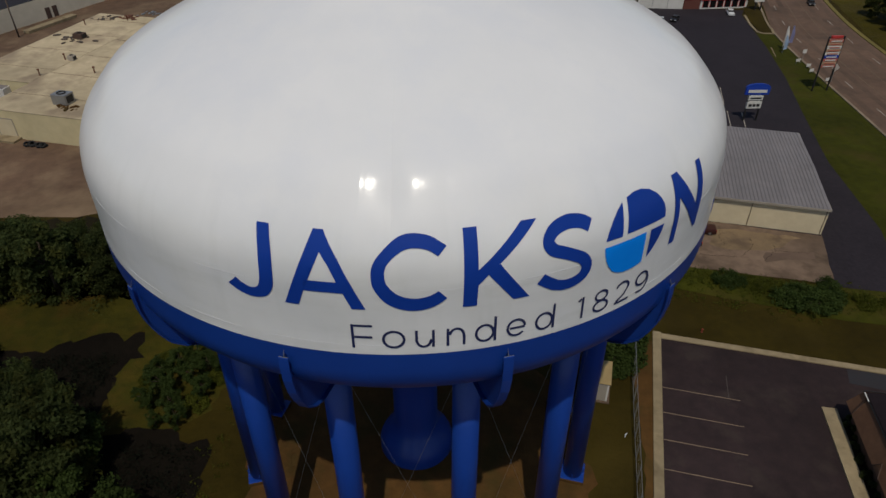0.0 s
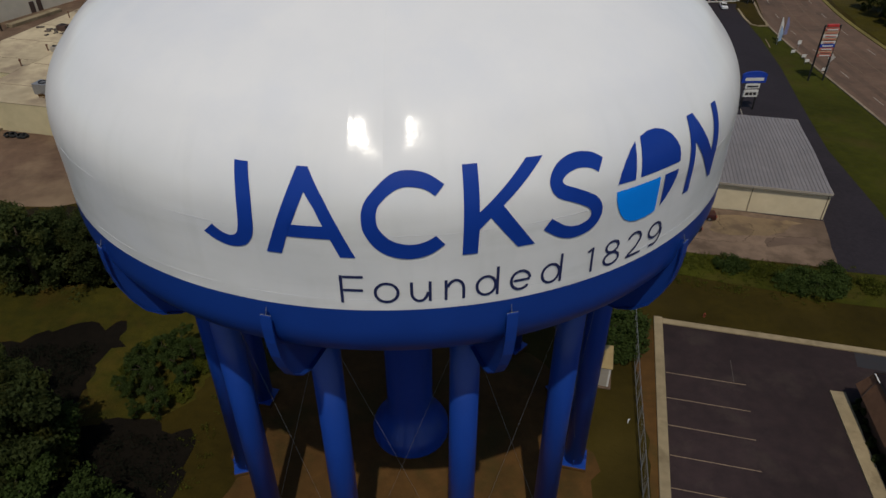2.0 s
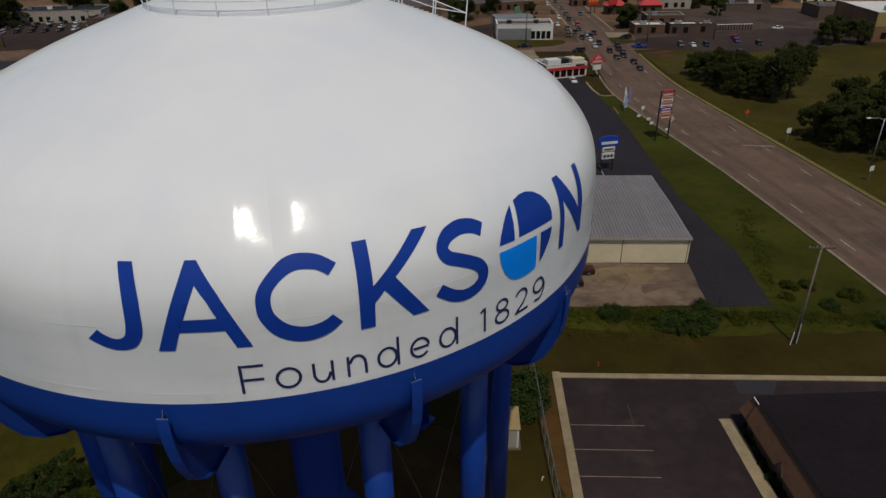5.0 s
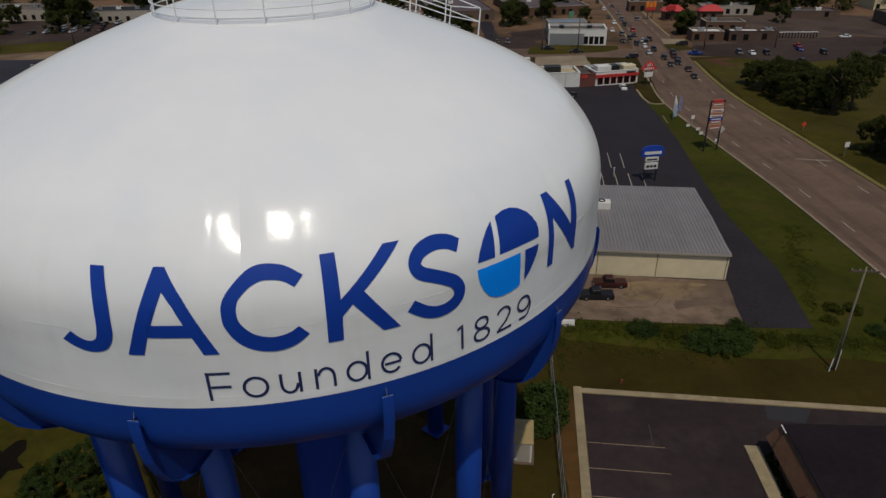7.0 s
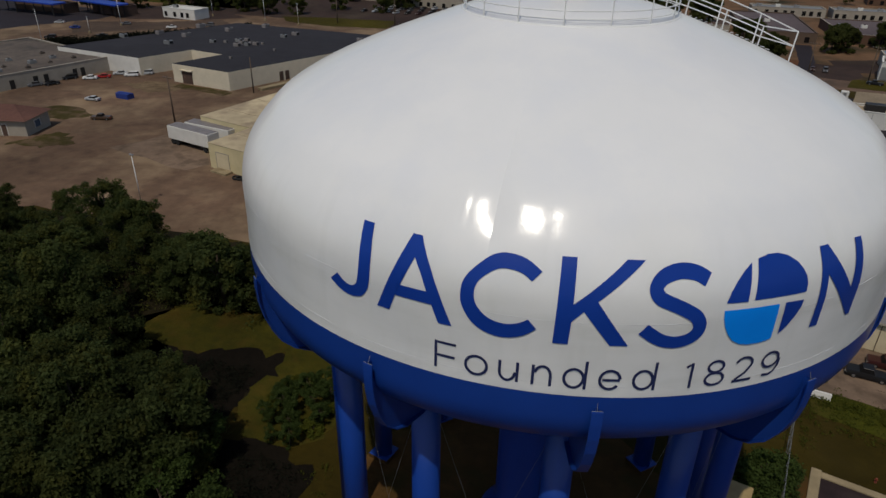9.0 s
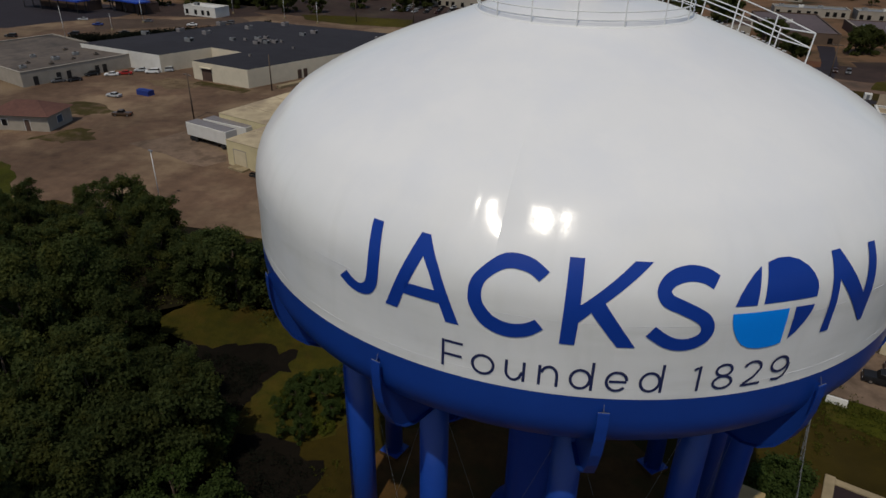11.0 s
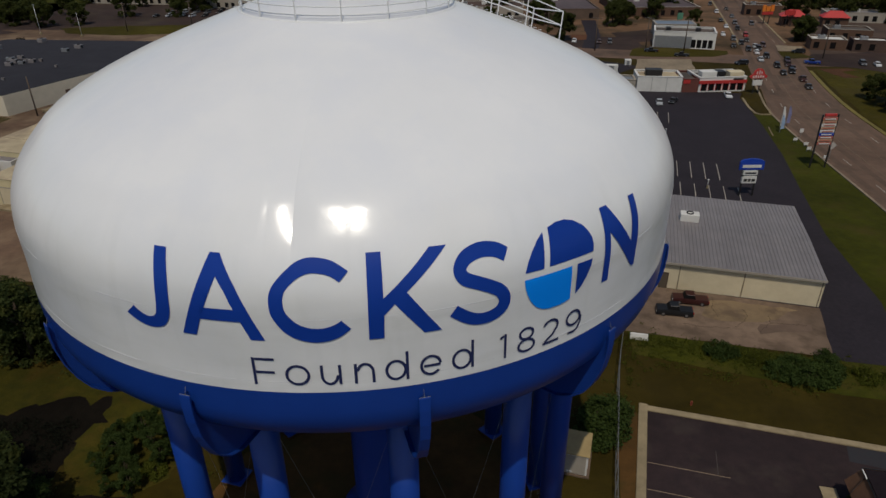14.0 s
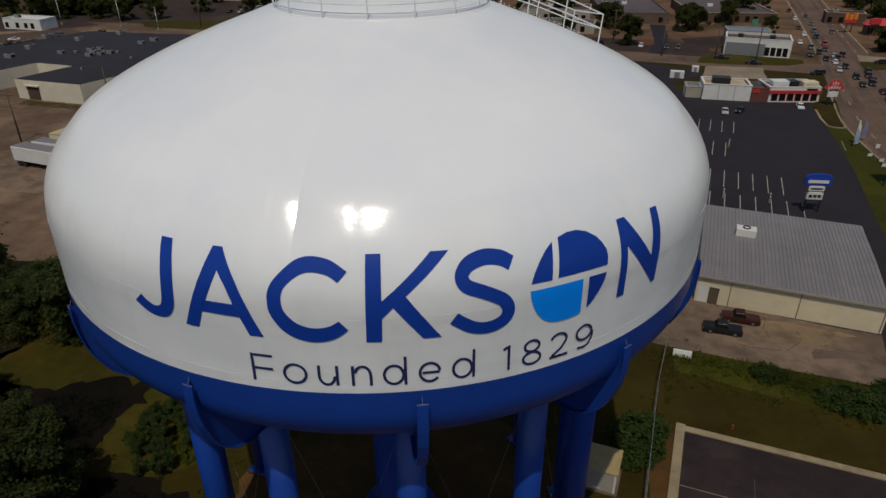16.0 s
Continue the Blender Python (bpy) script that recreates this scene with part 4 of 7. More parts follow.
X0, X1, XT = 25.28, 26.02, 26.33
RZ, ZC = (X1 - X0) / 2, (X0 + X1) / 2
word_letter("letter_f", [([(-5.0, 25.22), (-5.0, 26.33)], 0), ([(-4.79, 26.27), (-2.38, 26.27)], 0), ([(-4.79, 25.74), (-2.49, 25.74)], 0)])
word_letter("letter_o", [(arc(0.25, ZC, 1.33, RZ, 0, 348, 28), 1)])
word_letter("letter_u", [([(3.17, 26.05), (3.17, 25.66)] + arc(4.1, 25.62, 0.93, 0.34, 180, 350, 16)[1:] + [(5.12, 25.62)], 0), ([(5.33, 26.05), (5.33, 25.25)], 0)])
word_letter("letter_n", [([(7.2, 25.24), (7.2, 26.05)], 0), (arc(8.35, 25.66, 0.95, 0.36, 165, 5, 16) + [(9.32, 25.62), (9.32, 25.24)], 0)])
for a in (12.05, 20.33):
    word_letter("letter_d", [(arc(a, ZC, 1.15, RZ, 0, 348, 26), 1), ([(a + 1.38, 25.22), (a + 1.38, 26.36)], 0)])
word_letter("letter_e", [(arc(16.35, ZC, 1.2, RZ, 5, 322, 26), 0), ([(15.45, ZC - 0.01), (17.55, ZC - 0.01)], 0)])
word_letter("digit_one", [([(25.5, 26.08), (26.0, 26.18)], 0), ([(26.22, 26.24), (26.24, 25.22)], 0)])
word_letter("digit_eight", [(arc(29.37, 25.99, 1.0, 0.225, 0, 345, 22), 1), (arc(29.4, 25.49, 1.2, 0.245, 0, 345, 24), 1)])
word_letter("digit_two", [(arc(33.25, 25.93, 1.15, 0.26, 165, -30, 18) + [(33.6, 25.55), (32.3, 25.31)], 0), ([(32.0, 25.25), (34.7, 25.25)], 0)])
word_letter("digit_nine", [(arc(37.2, 25.88, 1.2, 0.30, 0, 348, 24), 1), ([(38.62, 25.86), (38.55, 25.6), (38.1, 25.36), (37.4, 25.25), (36.3, 25.28)], 0)])

# ---- buildings ----
def house_block(root, w, d, h, wall_mat, roof_mat, parapet=0.35, t=0.3, coping=None, wall_label="", roof_label=""):
    """Four walls with thickness and a flat roof behind a parapet, in the root's frame: x 0..w, y 0..d."""
    walls = []
    for x0, y0, x1, y1 in ((0, 0, w, t), (0, d - t, w, d), (0, t, t, d - t), (w - t, t, w, d - t)):
        bm = bmesh.new()
        box(bm, x0, y0, -0.1, x1, y1, h)
        walls.append(part("wall", bm, wall_mat, root, wall_label))
    bm = bmesh.new()
    box(bm, t, t, h - parapet - 0.25, w - t, d - t, h - parapet)
    part("roof", bm, roof_mat, root, roof_label)
    for x0, y0, x1, y1 in ((-0.08, -0.08, w + 0.08, t + 0.08), (-0.08, d - t - 0.08, w + 0.08, d + 0.08), (-0.08, t + 0.08, t + 0.08, d - t - 0.08), (w - t - 0.08, t + 0.08, w + 0.08, d - t - 0.08)):
        bm = bmesh.new()
        box(bm, x0, y0, h, x1, y1, h + 0.07)
        part("coping", bm, coping or wall_mat, root)
    return walls


def opening(wall, name, x, y, z, w, h, face, frame_mat, pane_mat, label=""):
    """A framed door or window set in a wall; face is the way it looks: 's', 'n', 'w' or 'e'."""
    turn = {"s": 0, "e": 90, "n": 180, "w": -90}[face]
    m = pose(x, y, z, 0, 0, turn)
    bm = bmesh.new()
    f = 0.09
    for a, b, c, d in ((-w / 2 - f, 0, -w / 2, h), (w / 2, 0, w / 2 + f, h), (-w / 2 - f, h, w / 2 + f, h + f)):
        box(bm, a, -0.05, b, c, 0.10, d, m)
    fr = part(name, bm, frame_mat, wall.parent, label)
    bm = bmesh.new()
    box(bm, -w / 2, -0.02, 0.0, w / 2, 0.08, h, m)
    part("pane" if name == "window" else "leaf", bm, pane_mat, fr)
    return fr


def roof_unit(x, y, z, w, d, h, turn=SITE, mat=None):
    ob = thing("rooftop_unit", "grey metal rooftop air-conditioning unit on a flat roof", "air conditioner", pose(x, y, z, 0, 0, turn), "rooftop units")
    bm = bmesh.new()
    box(bm, -w / 2, -d / 2, 0.0, w / 2, d / 2, h, bev=0.03)
    part("casing", bm, mat or GALV, ob)
    bm = bmesh.new()
    lathe(bm, [(min(w, d) * 0.34, h), (min(w, d) * 0.34, h + 0.12), (min(w, d) * 0.25, h + 0.12), (min(w, d) * 0.25, h + 0.03)], 16)
    part("fan_guard", bm, BLACKM, ob)
    bm = bmesh.new()
    box(bm, w / 2 - 0.01, -d * 0.35, h * 0.2, w / 2 + 0.03, d * 0.35, h * 0.85)
    part("grille", bm, BLACKM, ob)
    return ob


# the metal-roofed shed behind the tower
SHED_W, SHED_D, SHED_H = 18.0, 18.77, 3.44
shed = thing("metal_shed", "cream-walled shed with a ribbed grey metal roof on a concrete apron", "shed", site(26.33, 32.26, -13.7))
for x0, y0, x1, y1 in ((0, 0, SHED_W, 0.25), (0, SHED_D - 0.25, SHED_W, SHED_D), (0, 0.25, 0.25, SHED_D - 0.25), (SHED_W - 0.25, 0.25, SHED_W, SHED_D - 0.25)):
    bm = bmesh.new()
    box(bm, x0, y0, -0.1, x1, y1, SHED_H - 0.1)
    w = part("wall", bm, BEIGE, shed)
    if (x0, y0) == (0, 0):
        opening(w, "door", 1.85, 0, 0.02, 0.8, 1.9, "s", BROWNROOF, surface("brown_door_paint", (0.10, 0.075, 0.05), None, 2.0), "brown service door")
        opening(w, "door", 0.75, 0, 0.02, 1.0, 2.2, "s", BEIGE, PAINTW, "white roll-up door")
        for x in (3.4, 10.1, 17.75):
            bm = bmesh.new()
            box(bm, x, -0.07, 0.05, x + 0.06, -0.003, SHED_H - 0.15)
            part("downspout", bm, WOODP, w)
n = 44
for k in range(n):
    for j, (ya, yb, za, zb) in enumerate(((-0.35, SHED_D / 2, SHED_H, SHED_H + 0.24), (SHED_D / 2, SHED_D + 0.35, SHED_H + 0.24, SHED_H))):
        xa, xb = -0.1 + k * (SHED_W + 0.12) / n, -0.1 + (k + 1) * (SHED_W + 0.12) / n
        bm = bmesh.new()
        sec = [(xa, 0.0), (xa + 0.025, 0.06), (xa + 0.085, 0.06), (xa + 0.11, 0.0), (xb, 0.0)]
        A, B = [bm.verts.new((x, ya, za + z)) for x, z in sec], [bm.verts.new((x, yb, zb + z)) for x, z in sec]
        for i in range(4):
            bm.faces.new((A[i], A[i + 1], B[i + 1], B[i]))
        part("roof_panel", bm, METALROOF, shed)
bm = bmesh.new()
box(bm, -0.12, -0.37, SHED_H - 0.22, SHED_W + 0.03, -0.33, SHED_H + 0.02)
part("fascia", bm, GREYWALL, shed)
bm = bmesh.new()
box(bm, SHED_W + 0.005, -0.35, SHED_H - 0.2, SHED_W + 0.045, SHED_D + 0.35, SHED_H + 0.02)
part("fascia", bm, GREYWALL, shed)
roof_unit(33.5, 41.9, 3.62, 2.2, 1.3, 0.95, SITE, PAINTW)

# the long pale-yellow building across the yard
yb = thing("yellow_warehouse", "long pale-yellow block warehouse with a weathered tan flat roof", "warehouse", site(-62.3, 53.1))
for x0, y0, w, d, h in ((0, 0, 62, 44, 4.2), (-12.6, 9.3, 12.55, 33, 4.2)):
    sub = new("wing")
    sub.parent = yb
    sub.matrix_basis = pose(x0, y0, 0)
    t = 0.3
    for a, b, c, e in ((0, 0, w, t), (0, d - t, w, d), (0, t, t, d - t), (w - t, t, w, d - t)):
        bm = bmesh.new()
        box(bm, a, b, -0.1, c, e, h)
        part("wall", bm, BEIGE2, sub)
    bm = bmesh.new()
    box(bm, -0.04, -0.04, h - 0.02, w + (0.04 if x0 == 0 else -0.06), d + 0.04, h + 0.05)
    part("roof", bm, TANROOF, sub)
    for k in range(int(d / 8)):
        bm = bmesh.new()
        ribbon(bm, [Vector((0.2 + (w - 0.4) * q / 12, 5.5 + 8 * k + 0.12 * math.sin(q * 1.7 + k))) for q in range(13)], 0.10, h + 0.04, h + 0.062)
        part("seam", bm, PALEDIRT, sub, "dark tarred roof seam")
bm = bmesh.new()
m = pose(3.0, 0, 0)
for a, b, c, d in ((-1.5, 0, -1.38, 2.9), (1.38, 0, 1.5, 2.9), (-1.5, 2.9, 1.5, 3.02)):
    box(bm, a, -0.06, b, c, -0.003, d, m)
fr = part("door", bm, GREYWALL, yb, "closed pale loading door")
bm = bmesh.new()
box(bm, -1.38, -0.03, 0, 1.38, -0.003, 2.9, m)
part("leaf", bm, BEIGE, fr)
bm = bmesh.new()
box(bm, 1.6, -1.6, -0.05, 5.0, -0.003, 0.35, bev=0.03)
part("loading_step", bm, CONC, yb)
roof_unit(-51.4, 54.6, 4.24, 2.3, 1.8, 1.5)
roof_unit(-58.0, 71.7, 4.24, 1.0, 0.9, 0.8, SITE, GREYWALL)
roof_unit(-61.6, 82.6, 4.24, 1.8, 1.4, 0.9, SITE, BROWNROOF)
roof_unit(-47.0, 74.0, 4.24, 1.6, 1.2, 1.0)
_r = random.Random(3)


def debris(x, y, z, n, spread, mat, label):
    bm = bmesh.new()
    for _ in range(n):
        a, b = _r.gauss(0, spread), _r.gauss(0, spread * 0.6)
        s = _r.uniform(0.12, 0.5)
        box(bm, -s, -s * 0.4, 0, s, s * 0.4, s * 0.5, pose(a, b, 0, 0, 0, _r.uniform(0, 180)))
    return tagged(new("debris_pile", mesh_of("debris_pile", bm, mat)), label, "debris", "", "stuff")


for x, y, n, s, mt, lb in ((-57.6, 94.6, 22, 0.9, RUST, "rusty scrap heaped on the tan roof"), (-54.6, 97.0, 14, 1.3, GALV, "pale scrap and vents on the tan roof"),
                           (-62.6, 81.8, 26, 1.9, GRAVROOF, "dark debris on the tan roof"), (-50.2, 52.9, 14, 0.8, DIRT, "brown rubble beside a rooftop unit"), (-62.0, 94.0, 14, 1.4, GRAVROOF, "grey pipes and boards heaped at the roof edge")):
    o = debris(x, y, 0, n, s, mt, lb)
    o.matrix_world = pose(x, y, 4.24, 0, 0, SITE)
for x, y in ((-60.0, 65.0), (-59.3, 71.9), (-52, 66), (-45, 60), (-64, 90), (-57.2, 92.6)):
    ob = thing("vent_pipe", "thin rusty vent pipe on the tan flat roof", "vent pipe", pose(x, y, 4.23), "roof vents")
    bm = bmesh.new()
    tube(bm, [(0, 0, 0), (0, 0, 0.9)], 0.1, 8)
    part("pipe", bm, RUST, ob)
    bm = bmesh.new()
    lathe(bm, [(0.2, 0.9), (0.16, 1.05), (0.01, 1.1)], 10)
    part("cowl", bm, RUST, ob)

# the big dark-roofed store and its neighbours
def block(name, label, x, y, turn, w, d, h, wall, roof, category="store"):
    ob = thing(name, label, category, site(x, y, turn))
    return ob, house_block(ob, w, d, h, wall, roof, 0.12, coping=wall)


def inset(pts, k):
    """The footprint drawn in by k metres."""
    out = []
    n = len(pts)
    for i in range(n):
        a, b, c = Vector(pts[i - 1]), Vector(pts[i]), Vector(pts[(i + 1) % n])
        u, v = (b - a).normalized(), (c - b).normalized()
        nu, nv = Vector((-u.y, u.x)), Vector((-v.y, v.x))
        out.append(b + (nu + nv) * (k / (1 + nu.dot(nv))))
    return out


STORE = [(-143.2, 104.6), (-114.9, 100.6), (-109.2, 113.4), (-98.6, 111.4), (-103.8, 98.6), (-86.6, 95.6), (-74.2, 122.6), (-62.0, 149.0), (-121.0, 153.0)]
store = thing("dark_roofed_store", "long low cream store with a stepped front and black roof", "store", pose(0, 0, 0))
_in = inset(STORE, 0.35)
_sw = []
for i, p in enumerate(STORE):
    q = STORE[(i + 1) % len(STORE)]
    bm = bmesh.new()
    prism(bm, [p, q, _in[(i + 1) % len(STORE)], _in[i]], -0.1, 4.2)
    bmesh.ops.recalc_face_normals(bm, faces=bm.faces[:])
    _sw.append(part("wall", bm, PAINTW if i == 0 else CREAMW, store))
bm = bmesh.new()
prism(bm, [tuple(p) for p in inset(STORE, 0.06)], 3.95, 4.25)
bmesh.ops.recalc_face_normals(bm, faces=bm.faces[:])
part("roof", bm, DARKROOF, store, "black membrane roof")
bm = bmesh.new()
_m = pose(-103.8, 98.6, 0, 0, 0, -9.9)
box(bm, 2.6, -0.5, 3.0, 6.4, 0.1, 3.2, _m)
part("door_canopy", bm, CREAMW, store)
bm = bmesh.new()
box(bm, 2.9, -0.06, 0.0, 6.1, 0.1, 2.95, _m)
part("door", bm, BROWNROOF, store, "dark brown loading door")
_m = pose(-86.6, 95.6, 0, 0, 0, 65.3)
for x in (13.5, 15.2):
    bm = bmesh.new()
    box(bm, x, -0.06, 0.0, x + 1.1, 0.1, 2.2, _m)
    part("door", bm, BROWNROOF, store, "brown service door")
for x, y, s, mt in ((-136.4, 121.0, 1.9, 0), (-130.6, 128.6, 2.0, 1), (-121.4, 128.2, 2.2, 1), (-119.2, 117.6, 2.1, 0), (-126.6, 142.0, 2.3, 1), (-115.4, 139.9, 2.1, 1), (-109.6, 123.4, 1.5, 0), (-101.0, 121.6, 1.6, 1), (-99.0, 123.2, 1.4, 0), (-97.4, 124.8, 1.5, 1), (-101.6, 124.6, 1.7, 1),
                    (-103.9, 126.8, 1.6, 0), (-102.6, 128.9, 1.3, 1), (-95.9, 137.0, 1.6, 0), (-94.6, 141.2, 1.8, 1), (-108.9, 149.2, 2.0, 1), (-106.4, 124.6, 0.9, 1), (-99.8, 126.2, 0.8, 1), (-96.0, 126.0, 0.8, 1), (-89.0, 120.0, 0.6, 1), (-94.0, 108.0, 0.6, 1), (-74.0, 140.0, 1.6, 1)):
    roof_unit(x, y, 4.23, s, s * 0.7, 0.45 + s * 0.25, -9.5 + 90 * (mt and s > 1.9), METALROOF if mt else GALV)
# dark blocks added to stand in for the shade under the canopies
for x, y, turn, w in ((-229, 171, -7, 26), (-198, 176, -14.5, 18)):
    ob = thing("fuel_kiosk", "dark block added as the shade below a blue canopy", "kiosk", pose(x, y, 0, 0, 0, turn), "kiosks")
    house_block(ob, w, 6, 3.4, BROWNROOF, BLACKROOF, 0.2)
lowm = thing("grey_annex", "low grey block annex with a gravel roof and dark doors", "annex", pose(-133.2, 77.0, 0, 0, 0, 73))
_w = house_block(lowm, 27.5, 40.0, 3.4, GREYWALL, GRAVROOF, 0.25)
for x, y, q in ((3, 5, 0.9), (6, 9, 0.6), (9, 4, 0.7), (12, 8, 1.1), (15, 5.5, 0.6), (18, 10, 0.9), (21, 6, 0.7), (10, 15, 0.8), (19, 17, 0.7)):
    _p = lowm.matrix_world @ Vector((x, y, 3.16))
    roof_unit(_p.x, _p.y, 3.16, 1.5 * q, 1.1 * q, 0.7 * q, 73, GRAVROOF if q < 0.8 else GALV)
for x in (3.0, 8.2, 10.6, 17.5, 19.4):
    opening(_w[0], "door", x, 0, 0.05, 1.1, 2.0, "s", GREYWALL, BLACKM, "dark service door")
cott = thing("small_house", "small dull grey-white house with a brown hipped shingle roof", "house", pose(-113.6, 52.4, 0, 0, 0, 14))
_w = house_block(cott, 11.5, 7.2, 2.9, GREYWALL, BROWNROOF, 0.3)
opening(_w[0], "window", 3, 0, 0.9, 1.1, 1.2, "s", PAINTW, GLASSD)
opening(_w[0], "door", 7.4, 0, 0.05, 1.0, 2.1, "s", PAINTW, BROWNROOF)
opening(_w[3], "window", 11.5, 3.5, 0.9, 1.6, 1.3, "e", PAINTW, surface("faded_blue_board", (0.06, 0.085, 0.125), None, 1.0), "faded blue boarded window")
bm = bmesh.new()
a, b, c, d = (bm.verts.new(v) for v in ((-0.6, -0.6, 2.98), (12.1, -0.6, 2.98), (12.1, 7.8, 2.98), (-0.6, 7.8, 2.98)))
e, f = bm.verts.new((3.6, 3.6, 4.9)), bm.verts.new((7.9, 3.6, 4.9))
for q in ((a, b, f, e), (b, c, f), (c, d, e, f), (d, a, e), (d, c, b, a)):
    bm.faces.new(q)
part("hip_roof", bm, HOUSEROOF, cott, "red-brown hipped shingle roof")

# the brown-brick bank with its charcoal hip roof beside the car park
bank = thing("brick_office", "brown-shingled office with a charcoal hipped roof beside the car park", "office", site(33.92, 1.58, -10.0) @ pose(0, -26, 0))
house_block(bank, 24, 26, 3.2, BRICK, BLACKROOF, 0.45)
bm = bmesh.new()
a, b, c, d = (bm.verts.new(v) for v in ((0.02, 0.02, 3.68), (23.98, 0.02, 3.68), (23.98, 25.98, 3.68), (0.02, 25.98, 3.68)))
e, f = bm.verts.new((12, 11.0, 5.0)), bm.verts.new((12, 15.0, 5.0))
for q in ((a, b, e), (b, c, f, e), (c, d, f), (d, a, e, f), (d, c, b, a)):
    bm.faces.new(q)
part("hip_roof", bm, BLACKROOF, bank, "charcoal shingled hip roof")
bm = bmesh.new()
for q in ([(-0.09, -0.09, 3.66), (24.09, -0.09, 3.66), (24.09, 26.09, 3.66), (-0.09, 26.09, 3.66), (-0.09, -0.09, 3.66)],):
    tube(bm, q, 0.055, 6)
part("roof_edge", bm, BLACKM, bank, "dark metal roof edge")
for (xa, ya), (xb, yb_) in (((-1, -1), (1, -1)), ((1, -1), (1, 1)), ((1, 1), (-1, 1)), ((-1, 1), (-1, -1))):
    bm = bmesh.new()
    edge = []
    for r in range(8):
        for lip in ((0.0,) if r in (0, 7) else (0.0, 0.008)):
            o, z = 0.62 - 0.58 * r / 7 + lip, 1.8 + 1.85 * r / 7
            edge.append([bm.verts.new((12 + x * (12 + o), 13 + y * (13 + o), z)) for x, y in ((xa, ya), (xb, yb_))])
    for u, v in zip(edge, edge[1:]):
        bm.faces.new((u[0], u[1], v[1], v[0]))
    part("mansard_skirt", bm, MANSARD, bank, "brown shingled mansard skirt")
bm = bmesh.new()
tube(bm, [(-0.62, 25.3, 1.9), (-0.1, 25.3, 3.6)], 0.05, 6)
part("downspout", bm, BROWNROOF, bank, "thin dark downspout")
bm = bmesh.new()
box(bm, -0.17, 25.0, 3.66, -0.09, 25.9, 3.72)
part("flashing", bm, PAINTW, bank, "short white roof flashing")
bm = bmesh.new()
for q in ([(-0.66, 19.4, 1.8), (-0.5, 20.0, 2.75), (-0.66, 20.6, 1.8)],):
    tube(bm, q, 0.05, 5)
part("gable_trim", bm, BROWNROOF, bank, "dark peaked trim over an entry")


def beside(u, v):
    """A place beside the office: u along its front, v out from its corner."""
    a = radians(-10.0)
    return (32.45 + u * math.cos(a) - v * math.sin(a), 3.2 + u * math.sin(a) + v * math.cos(a))


sheet("pavement_walk", [beside(0, 0), beside(1.15, 0), beside(1.15, -3.2), beside(1.05, -5.5), beside(1.05, -24), beside(-0.1, -24)], 0.15, CONC, "pale concrete walk beside the brick office", "pavement")
sheet("ground_bed", [beside(1.16, -1.0), beside(2.5, -1.0), beside(2.5, -24), beside(1.16, -24)], 0.12, DARKSOIL, "planting bed with dark mulch")

# shops down the street
diner = thing("red_white_restaurant", "white restaurant with a red band over dark windows", "restaurant", site(57.2, 114.4, 6.0))
_w = house_block(diner, 10.6, 7.0, 3.2, PAINTW, GRAVROOF, 0.5)
bm = bmesh.new()
box(bm, -0.12, -0.22, 1.9, 10.72, -0.003, 2.55)
part("red_band", bm, REDP, diner, "red sign band")
bm = bmesh.new()
box(bm, 7.6, -0.26, 2.62, 9.8, -0.02, 2.95)
part("name_bar", bm, BLACKM, diner, "plain dark bar in place of the name")
for k in range(6):
    opening(_w[0], "window", 1.2 + 1.64 * k, 0, 0.3, 1.2, 1.5, "s", REDP, GLASSD)
for x0, x1, y0, z1, mt in ((0.8, 4.2, 1.0, 4.2, PAINTW), (7.2, 10.4, 1.0, 4.0, BEIGE), (4.6, 7.0, 2.6, 3.8, BLACKM)):
    bm = bmesh.new()
    box(bm, x0, y0, 2.6, x1, y0 + 2.2, z1, bev=0.05)
    part("roof_box", bm, mt, diner)
mid = thing("brick_shopfront", "dark red brick shopfront between two white shops", "shop", site(53.6, 114.3, 1.0))
house_block(mid, 3.5, 8, 2.9, surface("red_brick", (0.13, 0.042, 0.03), None, 4.0), GRAVROOF, 0.3)
bm = bmesh.new()
box(bm, 0.1, -0.1, 2.0, 1.6, -0.003, 2.8)
part("red_sign", bm, REDP, mid)
whs = thing("white_shop", "white flat-roofed shop with a grey panelled front", "shop", site(43.9, 115.3, -5.0))
_w = house_block(whs, 9.65, 6.5, 3.3, PAINTW, TANROOF, 0.4)
bm = bmesh.new()
box(bm, 2.0, 2.2, 2.7, 5.6, 4.2, 4.3, bev=0.05)
part("roof_plant", bm, BLACKM, whs, "black rooftop plant screen")
for k in range(2):
    bm = bmesh.new()
    box(bm, 3.2 * k + 3.1, -0.05, 0, 3.2 * k + 3.2, -0.003, 3.1)
    part("panel_joint", bm, GALV, whs)
gl = thing("grey_lean_to", "low grey lean-to beside a white shop", "lean-to", site(40.6, 116.4, -5.0))
house_block(gl, 3.2, 4.5, 2.3, GREYWALL, GALV, 0.2)
for x, y, w, h in ((40.2, 133.6, 3.2, 1.6), (40.6, 118.2, 1.8, 2.0), (46.6, 140.4, 1.6, 1.3)):
    ob = thing("storage_container", "small white storage container behind the shops", "container", site(x, y, -8.0), "storage containers")
    bm = bmesh.new()
    box(bm, 0, 0, 0, w, 1.5, h, bev=0.04)
    part("body", bm, PAINTW, ob)
    bm = bmesh.new()
    box(bm, w * 0.3, -0.03, 0.1, w * 0.7, -0.003, h - 0.15)
    part("door", bm, GALV, ob, "grey door")
